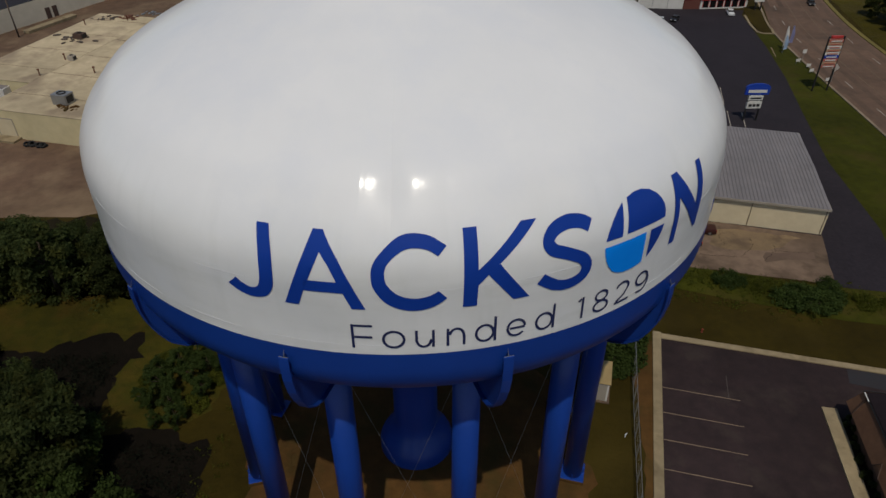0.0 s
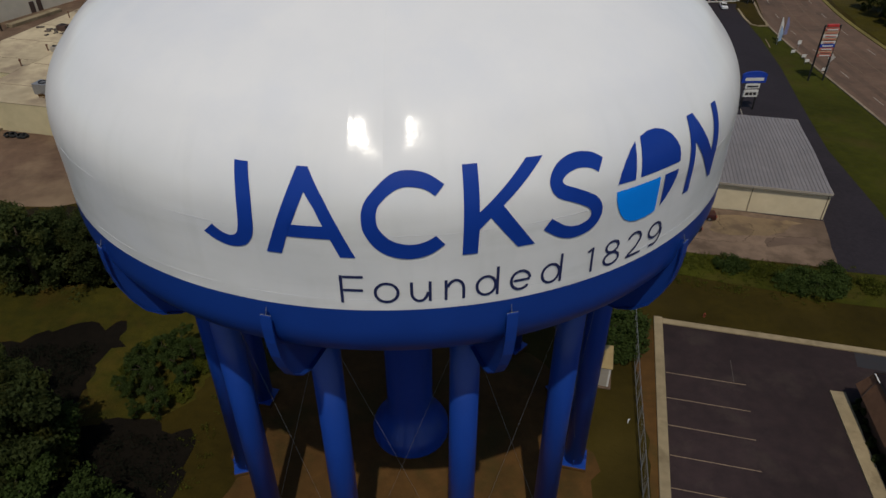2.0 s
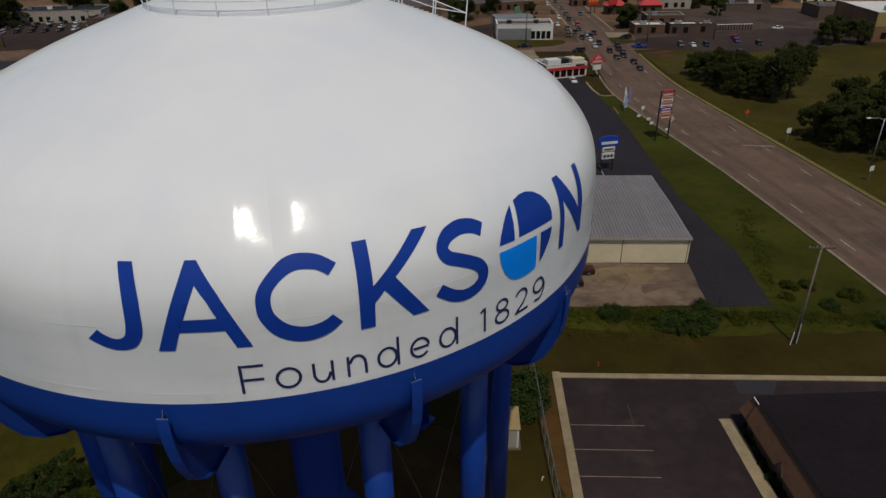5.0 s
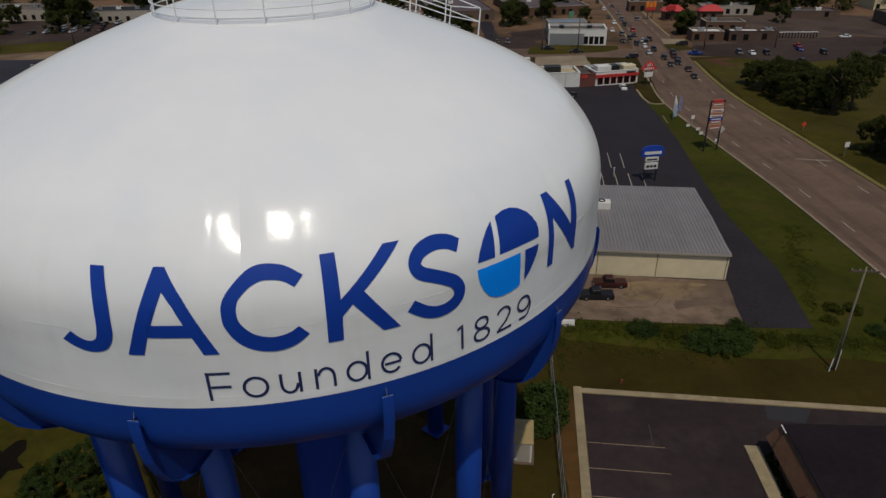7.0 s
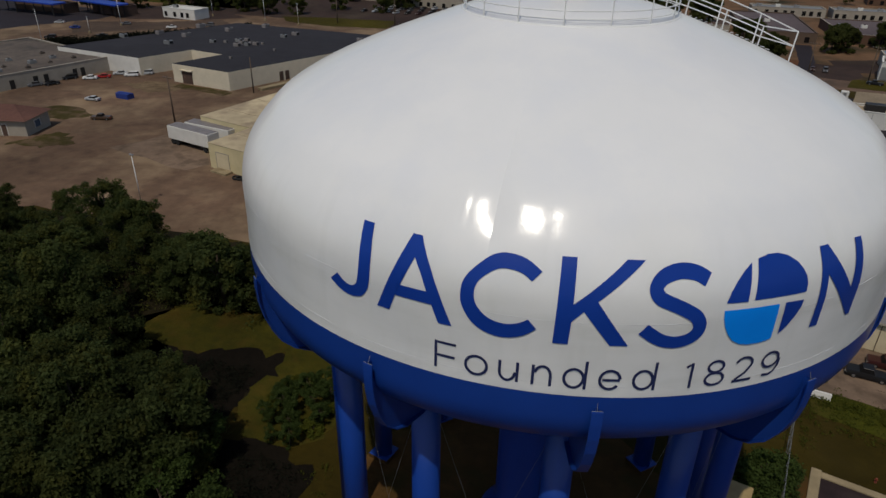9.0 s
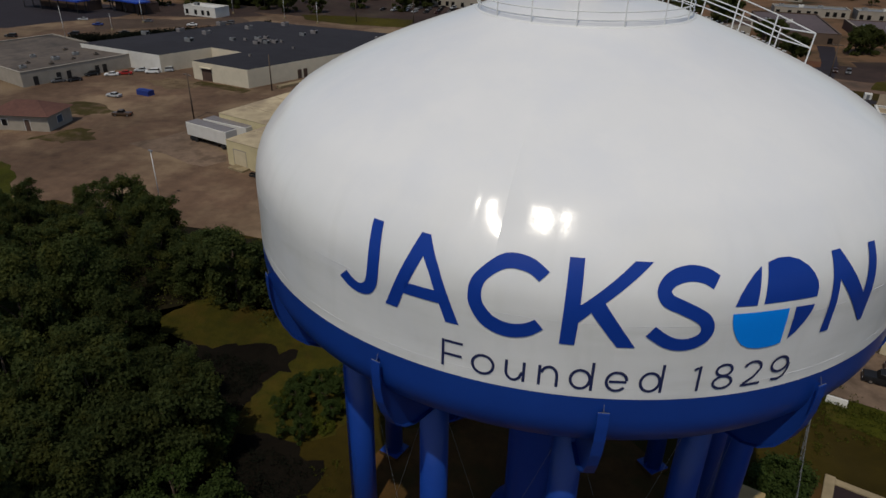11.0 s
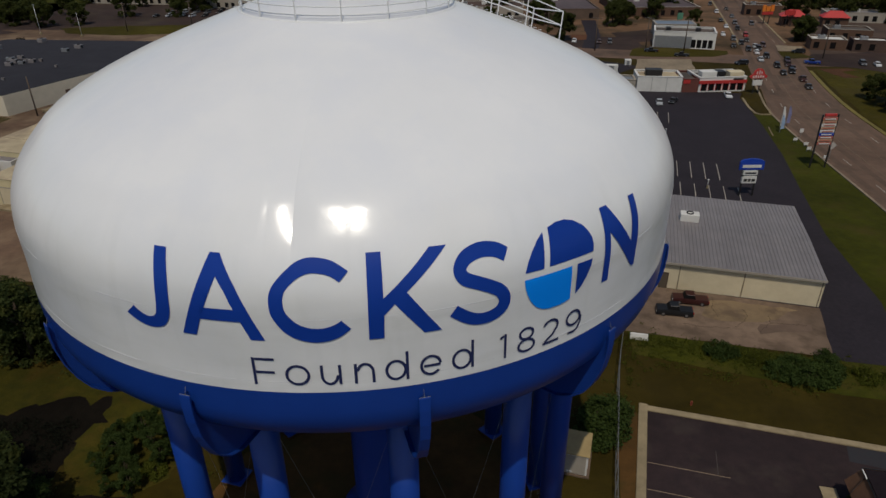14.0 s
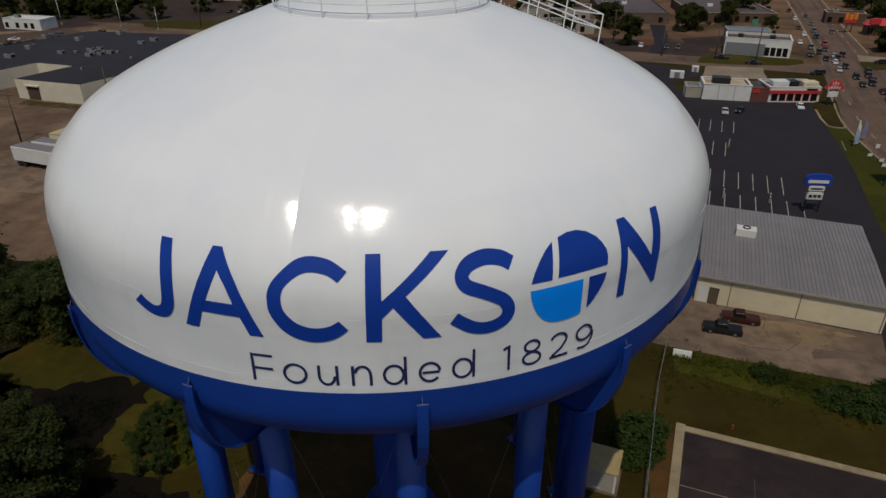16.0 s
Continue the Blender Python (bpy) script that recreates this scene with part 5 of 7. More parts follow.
sheet("pavement_tan", [(48.3, 135.5), (62.6, 133.8), (65.3, 147.0), (51.2, 147.0)], 0.046, KERBW, "tan concrete drive behind the shops", "pavement", jitter=0.2)
sheet("ground_verge", [(50.0, 151.0), (59.4, 149.6), (72.0, 149.8), (77.0, 152.8), (78.2, 157.4), (62.6, 161.4), (53.2, 160.5)], 0.046, FIELD, "strip of dull grass before a store", jitter=0.2)
sheet("ground_corner_verge", [(91.8, 156.6), (96.0, 156.2), (98.2, 148.6), (92.6, 147.6), (90.0, 149.0)], 0.048, FIELD, "corner of dull grass beside the street", jitter=0.2, step=1.5)
sheet("pavement_corner_tan", [(94.6, 165.1), (101.4, 162.6), (98.0, 156.8), (92.2, 157.0)], 0.048, KERBW, "tan concrete corner beside the street", "pavement", jitter=0.2)
wb = thing("grey_white_store", "long white and grey store with a dark glazed entrance", "store", site(59.1, 162.6, -13.5))
_w = house_block(wb, 16.6, 9, 4.5, PAINTW, GRAVROOF, 0.5)
for k in range(4):
    opening(_w[0], "window", 10.8 + 1.5 * k, 0, 0.3, 1.2, 2.2, "s", PAINTW, GLASSD)
bm = bmesh.new()
box(bm, 0.3, -0.1, 0.1, 10.2, -0.003, 3.3)
part("grey_panel", bm, GALV, wb)
for k in range(2):
    bm = bmesh.new()
    box(bm, 3.0 + 8 * k, 1.5, 4.0, 4.4 + 8 * k, 2.9, 5.3, bev=0.04)
    part("roof_box", bm, BLACKM, wb)
blr = thing("blue_roofed_shop", "small shop with a pale blue-grey metal roof", "shop", site(63.5, 178.5, -6.0))
house_block(blr, 12, 7, 3.6, GREYWALL, surface("pale_blue_roof", (0.16, 0.20, 0.25), None, 0.6, 0.6), 0.15)
sheet("pavement_far_shops", [(99, 152), (112, 149.5), (146, 146), (150, 153), (124, 154), (103, 157.5)], 0.020, ASPHALT, "dark car park before a row of low shops", "parking lot", jitter=0.3, step=3)
_far = [(30, 208.0, 22, 44, 3.5, 2, BROWNWALL, GREYROOF), (60, 213, 28, 34, 3.2, 2, BRICK, GREYROOF), (38, 270, 27, 9, 3.2, 2, GREYWALL, GALV), (67, 268, 34, 9, 3.6, 2, GREYWALL, GALV), (101.5, 159.0, 9.0, 6, 2.9, -13, BRICK, PAINTW), (111.5, 156.2, 9, 5, 3.1, -13, BROWNROOF, PAINTW), (120.6, 155.4, 5.5, 4, 2.9, -8, BROWNROOF, PAINTW), (112, 172, 12, 7, 3.2, -13, BRICK, GRAVROOF),
        (104, 216, 12, 6, 3.6, -12, BRICK, BROWNROOF), (108.5, 195.5, 7, 4, 3.0, -12, BRICK, REDP), (120.5, 193.0, 7.5, 4, 3.0, -12, BRICK, REDP), (10, 190, 16, 8, 3.2, -8, GREYWALL, GRAVROOF), (-12, 182, 14, 7, 3.0, -10, BRICK, METALROOF), (126, 203, 18, 7, 3.2, -12, GREYWALL, METALROOF), 
        (2, 212, 24, 14, 4.0, -5, GREYWALL, BROWNROOF), (-30, 205, 22, 12, 3.8, -10, BRICK, GRAVROOF), (-66, 214, 24, 12, 3.8, -10, BROWNROOF, BROWNROOF),
        (-167, 176, 15, 7, 3.4, -8, PAINTW, PAINTW), (-95, 236, 30, 14, 4.0, -8, GREYWALL, DARKROOF),
        (152, 190, 16, 8, 2.4, -12, BROWNWALL, GREYROOF), (172, 168, 26, 12, 3.8, -12, BROWNWALL, GRAVROOF), (150, 225, 30, 14, 4.0, -12, BRICK, BROWNROOF),
        (-26, 270, 34, 16, 4.4, -8, BRICK, DARKROOF), (140, 265, 30, 14, 4.4, -12, BRICK, GRAVROOF), (-150, 250, 40, 16, 4.2, -8, GREYWALL, GRAVROOF),
        (-70, 290, 40, 16, 4.4, -8, BRICK, GRAVROOF), (190, 200, 24, 12, 4.0, -12, BEIGE2, BLACKROOF), (-215, 215, 36, 14, 4.4, -10, BRICK, BROWNROOF), (90, 320, 36, 16, 4.6, -8, BRICK, BLACKROOF),
        (10, 322, 44, 18, 4.6, -8, GREYWALL, DARKROOF), (170, 300, 34, 16, 4.6, -12, BRICK, GRAVROOF)]
picket = thing("picket_fence", "row of dark posts under a low white rail beside the shops", "fence", site(127.0, 158.6, -9.0))
for k in range(15):
    bm = bmesh.new()
    box(bm, 0.9 * k - 0.12, -0.12, -0.1, 0.9 * k + 0.12, 0.12, 1.7, bev=0.02)
    part("post", bm, BLACKM, picket)
bm = bmesh.new()
box(bm, -0.3, -0.2, 1.7, 12.9, 0.2, 1.85, bev=0.02)
part("rail", bm, PAINTW, picket, "pale top rail")
hall = thing("two_storey_hall", "tall tan and brown commercial hall with a white roof", "commercial building", site(160.0, 131.0))
_w = house_block(hall, 30, 24, 8.0, MANSARD, PAINTW, 0.4, coping=PAINTW)
bm = bmesh.new()
box(bm, -0.06, -0.10, 4.2, 30.06, -0.003, 7.9)
part("upper_panel", bm, surface("mustard_tan_panel", (0.30, 0.21, 0.075), (0.25, 0.175, 0.065), 0.8, 0.85, 0.1, big=0.12), hall, "tan upper wall panel")
for k in range(7):
    opening(_w[0], "window", 3.0 + 4.0 * k, 0, 0.8, 1.6, 1.8, "s", MANSARD, GLASSD)
for x, y in ((6, 6), (11, 9), (14, 5), (20, 8), (24, 14)):
    _p = hall.matrix_world @ Vector((x, y, 7.6))
    roof_unit(_p.x, _p.y, 7.6, 2.2, 1.5, 1.2, SITE, GALV)
_names = {id(BROWNWALL): "dull brown", id(PAINTW): "white", id(BRICK): "brown-brick", id(GREYWALL): "grey", id(BEIGE2): "cream", id(REDP): "red", id(ORANGE): "orange", id(SIGNB): "blue", id(BROWNROOF): "dark brown"}
_roofs = {id(METALROOF): "grey metal roof", id(PAINTW): "white roof", id(DARKROOF): "black membrane roof", id(GRAVROOF): "gravel roof", id(BLACKROOF): "charcoal roof", id(BROWNROOF): "brown roof", id(GALV): "metal roof", id(GREYROOF): "purple-grey roof", id(REDP): "red roof", id(ORANGE): "orange roof", id(SIGNB): "blue roof"}
for x, y, w, d, h, turn, wm, rm in _far:
    ob = thing("commercial_building", "low %s building with a flat %s" % (_names[id(wm)], _roofs[id(rm)]), "commercial building", site(x, y, turn), "commercial buildings")
    ws = house_block(ob, w, d, h, wm, rm, 0.3, coping=GREYWALL if wm is BRICK else wm)
    if rm is REDP:
        bm = bmesh.new()
        q = [bm.verts.new(v) for v in ((-0.5, -0.5, h + 0.05), (w + 0.5, -0.5, h + 0.05), (w + 0.5, d + 0.5, h + 0.05), (-0.5, d + 0.5, h + 0.05), (d * 0.5, d * 0.5, h + 1.9), (w - d * 0.5, d * 0.5, h + 1.9))]
        for f in ((0, 1, 5, 4), (1, 2, 5), (2, 3, 4, 5), (3, 0, 4), (3, 2, 1, 0)):
            bm.faces.new([q[i] for i in f])
        part("hip_roof", bm, REDP, ob, "bright red hipped roof")
    k = 1.4
    while k < w - 1.2:
        if wm is not BROWNWALL or k > w - 6:
            opening(ws[0], "window", k, 0, 0.5, 1.4, 1.7, "s", wm, GLASSD)
        k += (2.6, 3.4, 2.9, 4.2)[int(k * 7 + x) % 4]
    for j in range(0 if rm is REDP else max(1, int(w / 8))):
        roof_unit(*((Matrix.Translation((x, y, 0)) @ Matrix.Rotation(radians(turn), 4, "Z")) @ Vector((3 + 7 * j, d * 0.5, 0)))[:2], h - 0.3, 1.8, 1.3, 1.0, turn, PAINTW if j % 2 else GALV)

for x, y, turn, w in ((-233, 163.5, -7, 33), (-204.3, 171.8, -14.5, 26)):
    ob = thing("fuel_canopy", "long flat blue canopy across the yard, its columns blackened as shade", "canopy", pose(x, y, 0, 0, 0, turn), "canopies")
    bm = bmesh.new()
    box(bm, 0, 1, 4.1, w, 6.5, 4.65, bev=0.05)
    part("canopy", bm, SIGNB, ob)
    for k in range(4):
        for yy in (2.0, 5.5):
            bm = bmesh.new()
            tube(bm, [(2 + (w - 4) * k / 3, yy, -0.2), (2 + (w - 4) * k / 3, yy, 4.1)], 0.2, 8)
            # black column colour paints in the shade under the roof
            part("column", bm, BLACKM, ob)

# ---- trees, bushes and weeds ----
def leaves(bm, centres, n, r, size, rnd, flat=0.75, fine=False):
    """Many small bent leaf sprays round each centre."""
    for c, s in centres:
        for _ in range(n):
            d = Vector((rnd.gauss(0, 1), rnd.gauss(0, 1), rnd.gauss(0, 1))).normalized() * (r * s * 1.12 * rnd.uniform(0.12, 1.0) ** 0.6)
            d.z *= flat
            p = Vector(c) + d
            nrm = (d.normalized() * 0.5 + Vector((rnd.uniform(-1, 1), rnd.uniform(-1, 1), rnd.uniform(-0.1, 1.2))) * 0.75).normalized()
            a = nrm.orthogonal().normalized()
            a = Matrix.Rotation(rnd.uniform(0, 6.28), 3, nrm) @ a
            b = nrm.cross(a)
            q = size * rnd.uniform(0.6, 1.3)
            vs = [bm.verts.new(p + a * q * u + b * q * v + nrm * q * w) for u, v, w in (((-1, 0, 0), (0.7, -0.7, 0.15), (0.7, 0.7, -0.1)) if fine else ((-1, 0, 0), (0, -0.55, 0.15), (1, 0, -0.1), (0, 0.55, 0.15)))]
            bm.faces.new(vs)


def make_tree(seed, h, cr, leaf, n_cl, n_lf, size, low=0.25, name="tree", label="leafy green deciduous tree with a dense uneven crown"):
    rnd = random.Random(seed)
    ob = thing(name, label, "tree", pose(0, 0, -500), "trees")
    bm = bmesh.new()
    tube(bm, [(0, 0, -0.2), (0.05, 0.03, h * 0.25), (-0.08, 0.1, h * 0.5), (0.05, 0, h * 0.78)], h * 0.028, 8, h * 0.008)
    ends = []
    for k in range(9):
        a = k * 2.4 + rnd.uniform(-0.4, 0.4)
        z0 = h * rnd.uniform(0.25, 0.6)
        z1 = z0 + h * rnd.uniform(0.12, 0.3)
        rr = cr * rnd.uniform(0.5, 0.85)
        e = (rr * math.cos(a), rr * math.sin(a), z1)
        tube(bm, [(0, 0, z0), (e[0] * 0.5, e[1] * 0.5, z0 + (z1 - z0) * 0.6), e], h * 0.012, 6, h * 0.003)
        ends.append(e)
    part("trunk", bm, BARK, ob, smooth=True)
    cs = [(e, rnd.uniform(0.8, 1.15)) for e in ends]
    while len(cs) < n_cl:
        if rnd.random() < 0.5:            # lobes round the ends of the limbs
            e = rnd.choice(ends)
            cs.append(((e[0] * 0.92 + rnd.uniform(-0.26, 0.26) * cr, e[1] * 0.92 + rnd.uniform(-0.26, 0.26) * cr, e[2] + min(h * 0.1, abs(rnd.gauss(0, h * 0.06)))), rnd.uniform(0.6, 1.1)))
            continue
        a, t = rnd.uniform(0, 6.283), rnd.uniform(0, 1)
        z = h * (low + (1 - low) * t)
        shape = math.sin(math.pi * min(1.0, 0.12 + t * 0.88)) ** 0.6
        rr = cr * shape * math.sqrt(rnd.uniform(0.25, 1.0)) * rnd.uniform(0.75, 1.12)
        cs.append(((rr * math.cos(a), rr * math.sin(a), z * 0.93), rnd.uniform(0.6, 1.2)))
    bm = bmesh.new()
    leaves(bm, cs, n_lf, cr * 0.24, size, rnd, 0.75, size < 0.2)
    part("crown", bm, leaf, ob)
    return ob


def hides_clearing(x, y):
    """The clearing, and the band towards the camera kept free to show it."""
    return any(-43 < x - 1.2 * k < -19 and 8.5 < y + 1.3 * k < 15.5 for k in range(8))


def plant(template, spots, rnd, s0=0.85, s1=1.15):
    for x, y, s in spots:
        if template.name.startswith("tree") and s > 0.65 and -60 < x < -15 and y < 16 and hides_clearing(x, y):
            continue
        k = s * rnd.uniform(s0, s1)
        copy_thing(template, pose(x, y, 0, 0, 0, rnd.uniform(0, 360)) @ Matrix.Diagonal((k, k, k * rnd.uniform(0.92, 1.1), 1)))


def drop(ob):
    for o in (*ob.children_recursive, ob):
        bpy.data.objects.remove(o)


rnd = random.Random(21)
T1 = make_tree(1, 10.0, 3.9, LEAF, 104, 135, 0.165, 0.06)
T2 = make_tree(2, 8.5, 3.5, LEAF, 92, 130, 0.16, 0.05)
T3 = make_tree(3, 7.0, 3.0, LEAF2, 46, 130, 0.16, 0.08, label="olive-green young tree with a loose crown")
T5 = make_tree(5, 10.0, 4.3, LEAFD, 80, 80, 0.30, 0.03, label="dense dark green tree across the street")
T6 = make_tree(6, 13.0, 4.6, LEAFD, 58, 60, 0.30, 0.22, label="tall loose dark green tree with bare lower trunk")
T4 = make_tree(4, 10.0, 4.5, LEAFD, 60, 50, 0.48, 0.03, label="dark green town tree with a full crown")
# the wood beside the tower
plant(T1, [(-66, 28, 0.62), (-57.5, 25.5, 0.85), (-50.5, 23, 0.78), (-62, 20, 0.74), (-70, 21, 0.5), (-55, 15, 1.0), (-47, 8.5, 0.9), (-53, 5, 1.0), (-45, 0, 1.0), (-40, -6, 1.05), (-34, -10, 1.0), (-50, -8, 1.1), (-44, -15, 1.1), (-60, 8, 1.1), (-64, -2, 1.1), (-31, -17, 1.0), (-75, 14, 0.65), (-42, -11, 1.0), (-36, -5, 1.0), (-28, -12, 0.95)], rnd)
plant(T2, [(-45, 22.5, 0.62), (-40, 21, 0.72), (-36.5, 22.5, 0.64), (-32, 23.5, 0.61), (-42, 17.5, 0.85), (-36, 17.5, 0.9), (-30.5, 18.5, 0.80), (-26.5, 23.5, 0.61), (-23, 25.5, 0.60), (-25, 19.0, 0.70), (-18, 28, 0.68), (-12, 30, 0.68), (-37, -1, 0.95), (-31, -3.0, 0.95), (-27.5, -8, 0.95), (-38, -14, 1.0), (-5, 30, 0.65), (-26, -4.2, 0.9), (-30, -7, 0.9)], rnd)
plant(T3, [(-25.2, -2.8, 0.75), (-25.6, -0.6, 0.5), (-26.0, -6.0, 0.8), (-18.7, -9.4, 0.78), (-16.9, -9.8, 0.72), (-21.4, -11.5, 0.8), (-22.8, -9.0, 0.8)], rnd)
plant(T3, [(-22.2, 6.2, 0.34), (-21.2, 4.6, 0.37), (-20.2, 3.0, 0.36), (-19.2, 1.4, 0.32), (-20.6, 7.2, 0.37), (-19.2, 5.8, 0.40), (-18.0, 4.4, 0.36), (-19.6, 8.6, 0.34), (-22.2, 3.2, 0.28), (-18.2, 7.0, 0.34), (-20.9, 1.3, 0.26)], rnd)
plant(T2, [(-30.6, 2.2, 0.60), (-33.6, 2.0, 0.64), (-27.6, -0.8, 0.66), (-29.2, -1.8, 0.72)], rnd)
DEAD = surface("rust_brown_dead_leaves", (0.15, 0.045, 0.016), (0.085, 0.030, 0.012), 0.6, 0.8, 0.0, island=0.5, spec=0.1, thin=0.4)
T7 = make_tree(7, 6.6, 1.3, DEAD, 16, 90, 0.12, 0.55, label="thin dying tree with rust-brown leaves")
plant(T7, [(-29.7, -6.7, 1.0)], rnd, 1.0, 1.0)
drop(T7)
# trees across the street and through the town
plant(T5, [(92.4, 109.0, 0.55), (91.8, 103.5, 0.62), (91.0, 98.0, 0.6), (91.2, 93.0, 0.62), (92.6, 89.0, 0.6), (95.6, 106.0, 0.66), (95.8, 100.0, 0.7), (96.4, 94.5, 0.7), (100, 98.5, 0.7), (97.6, 89.6, 0.62), (88.2, 63.4, 0.62), (89.4, 58.0, 0.85), (93.4, 61.6, 0.95), (98.0, 66.5, 0.95), (93.6, 53.0, 0.9), (98.6, 57.0, 1.0), (103.5, 62.0, 1.05), (103, 52, 1.0), (109, 68, 0.9), (118, 104, 0.6), (146, 131.5, 0.75), (150, 133.5, 0.8), (154.5, 130, 0.7), (128, 116, 0.4)], rnd)
plant(T6, [(95.4, 84.6, 0.92), (100.6, 86.6, 1.0)], rnd)
plant(T4, [(-158, 209, 0.8), (-152, 212, 0.9), (-146, 207, 0.8), (-166, 213, 0.7), (-150, 218, 0.9), (-141, 221, 0.9), (104.8, 171.5, 0.75), (144.5, 184, 0.6), (106.5, 174.5, 0.6), (54, 196, 0.8), (59, 198, 0.85), (56.5, 200, 0.8), (34.6, 172.5, 0.8), (29.5, 201, 0.95), (32.5, 199, 0.8), (70.5, 209.5, 0.7),(-225, 186, 0.8), (-214, 190, 0.8), (-200, 192, 0.9), (-188, 190, 0.8), (-178, 194, 0.9), (-160, 196, 0.8), (-148, 199, 0.8), (-136, 196, 0.9), (-126, 200, 0.9), (-238, 182, 0.8), (18, 184, 0.6), (80, 194, 0.55), (104, 170, 0.75), (80, 228, 0.9), (90, 240, 0.9), (125, 215, 0.9), (133, 205, 0.9), (144, 215, 1.0), (155, 205, 1.0), (128, 240, 1.0)], rnd)
_spots = []
while len(_spots) < 230:
    x, y = rnd.uniform(-290, 280), rnd.uniform(190, 420)
    if abs(x - (94 + (y - 205) * 0.23)) > 14 and not (-160 < x < -20 and y < 205) and not (24 < x < 106 and y < 300):
        _spots.append((x, y, rnd.uniform(0.6, 1.15)))
_spots.sort(key=lambda p: p[1])
plant(T4, _spots[:60], rnd)
_far_cl = []
for x, y, s in _spots[60:]:
    for _ in range(16):
        a, t = rnd.uniform(0, 6.283), rnd.uniform(0, 1)
        q = 4.2 * s * math.sin(math.pi * (0.15 + 0.8 * t)) ** 0.6 * math.sqrt(rnd.random())
        _far_cl.append(((x + q * math.cos(a), y + q * math.sin(a), 10 * s * (0.08 + 0.85 * t)), s * rnd.uniform(0.7, 1.2)))
for _ in range(190):
    x, y = rnd.uniform(124, 330), rnd.uniform(165, 300)
    if y < 214 - 0.42 * (x - 128):
        continue
    for _ in range(14):
        a, t = rnd.uniform(0, 6.283), rnd.uniform(0, 1)
        _far_cl.append(((x + 3.6 * t * math.cos(a), y + 3.6 * t * math.sin(a), rnd.uniform(0.5, 8.5) * (1.1 - 0.5 * t)), rnd.uniform(0.8, 1.3)))
bm = bmesh.new()
leaves(bm, _far_cl, 26, 1.5, 0.55, rnd)
tagged(new("far_trees", mesh_of("far_trees", bm, LEAFD)), "distant dark green street trees among the town roofs", "trees", "", "stuff")


# the rest of the wood, filled between the trees above
_have = [(o.matrix_world.translation.x, o.matrix_world.translation.y) for o in scene.objects if o.parent is None and o.name.startswith("tree") and o.matrix_world.translation.z > -100]
_tries = 0
while _tries < 900:
    _tries += 1
    x, y = rnd.uniform(-84, -19), rnd.uniform(-24, 28)
    if y > 27 - 0.12 * (x + 80) * (x > -60) or (y < 17 and x > -21 + 0.2 * y) or hides_clearing(x, y) or (x > -32 and -3 < y < 9) or (x > -26 and y < 0):
        continue
    if all((x - a) ** 2 + (y - b) ** 2 > 25 for a, b in _have):
        _have.append((x, y))
        plant((T1, T2)[_tries % 2], [(x, y, 0.48 if y > 8 and x < -64 else 0.70 if y > 8 else 0.92)], rnd)
for t in (T1, T2, T3, T4, T5, T6):
    drop(t)


def make_bush(seed, w, h, mat, n=34, label="low dark green shrub in rough grass"):
    r = random.Random(seed)
    ob = thing("shrub", label, "shrub", pose(0, 0, -500), "shrubs")
    bm = bmesh.new()
    cs = []
    for k in range(n):
        a, q = r.uniform(0, 6.283), math.sqrt(r.uniform(0, 1))
        cs.append(((q * w * math.cos(a), q * w * math.sin(a), h * r.uniform(0.15, 0.85) * (1.15 - q * 0.6)), r.uniform(0.6, 1.2)))
    leaves(bm, cs, 80, w * 0.34, 0.11, r)
    part("foliage", bm, mat, ob)
    bm = bmesh.new()
    for k in range(4):
        a = k * 1.6
        tube(bm, [(0, 0, -0.1), (math.cos(a) * w * 0.4, math.sin(a) * w * 0.4, h * 0.6)], 0.04, 5, 0.015)
    part("stem", bm, BARK, ob)
    return ob


B1, B2 = make_bush(31, 1.5, 1.7, LEAF2, label="dense dark green shrub in rough grass"), make_bush(32, 1.2, 1.2, WEED, label="scrubby yellow-green bush in rough grass")
plant(B1, [(30.3, 19.6, 0.75), (31.6, 19.4, 0.6), (40.3, 18.8, 0.7), (35.2, 16.6, 0.85), (37.1, 15.6, 1.0), (38.6, 16.2, 1.0), (36.8, 17.2, 0.9), (39.8, 17.2, 0.8), (17.2, 9.0, 1.2), (17.9, 10.6, 1.1), (16.9, 7.6, 0.9), (53.5, 16.0, 0.7), (56.5, 11.5, 0.8), (19.0, 10.8, 0.8)], rnd)
plant(B2, [(33.2, 18.4, 0.6), (34.6, 18.0, 0.6), (42.5, 16.0, 0.7), (45.2, 16.0, 0.6), (50.2, 18.5, 0.7), (52, 20.5, 0.7), (54, 20, 0.8), (57, 17, 0.8), (-22.6, 7.6, 0.7), (-23.0, 6.2, 0.7), (-23.4, 4.6, 0.6), (-22.4, 9.0, 0.6), (-17.4, 6.4, 0.6), (-18.4, 3.4, 0.7), (-16.5, -10.5, 0.7)], rnd)
drop(B1)
drop(B2)
B3 = make_bush(33, 0.7, 0.9, LEAF, 14, "clipped dark shrub in the bed beside the brick office")
plant(B3, [(*beside(1.75, -1.7 - 1.7 * k), 0.8 if k % 3 else 1.15) for k in range(11)], rnd)
drop(B3)

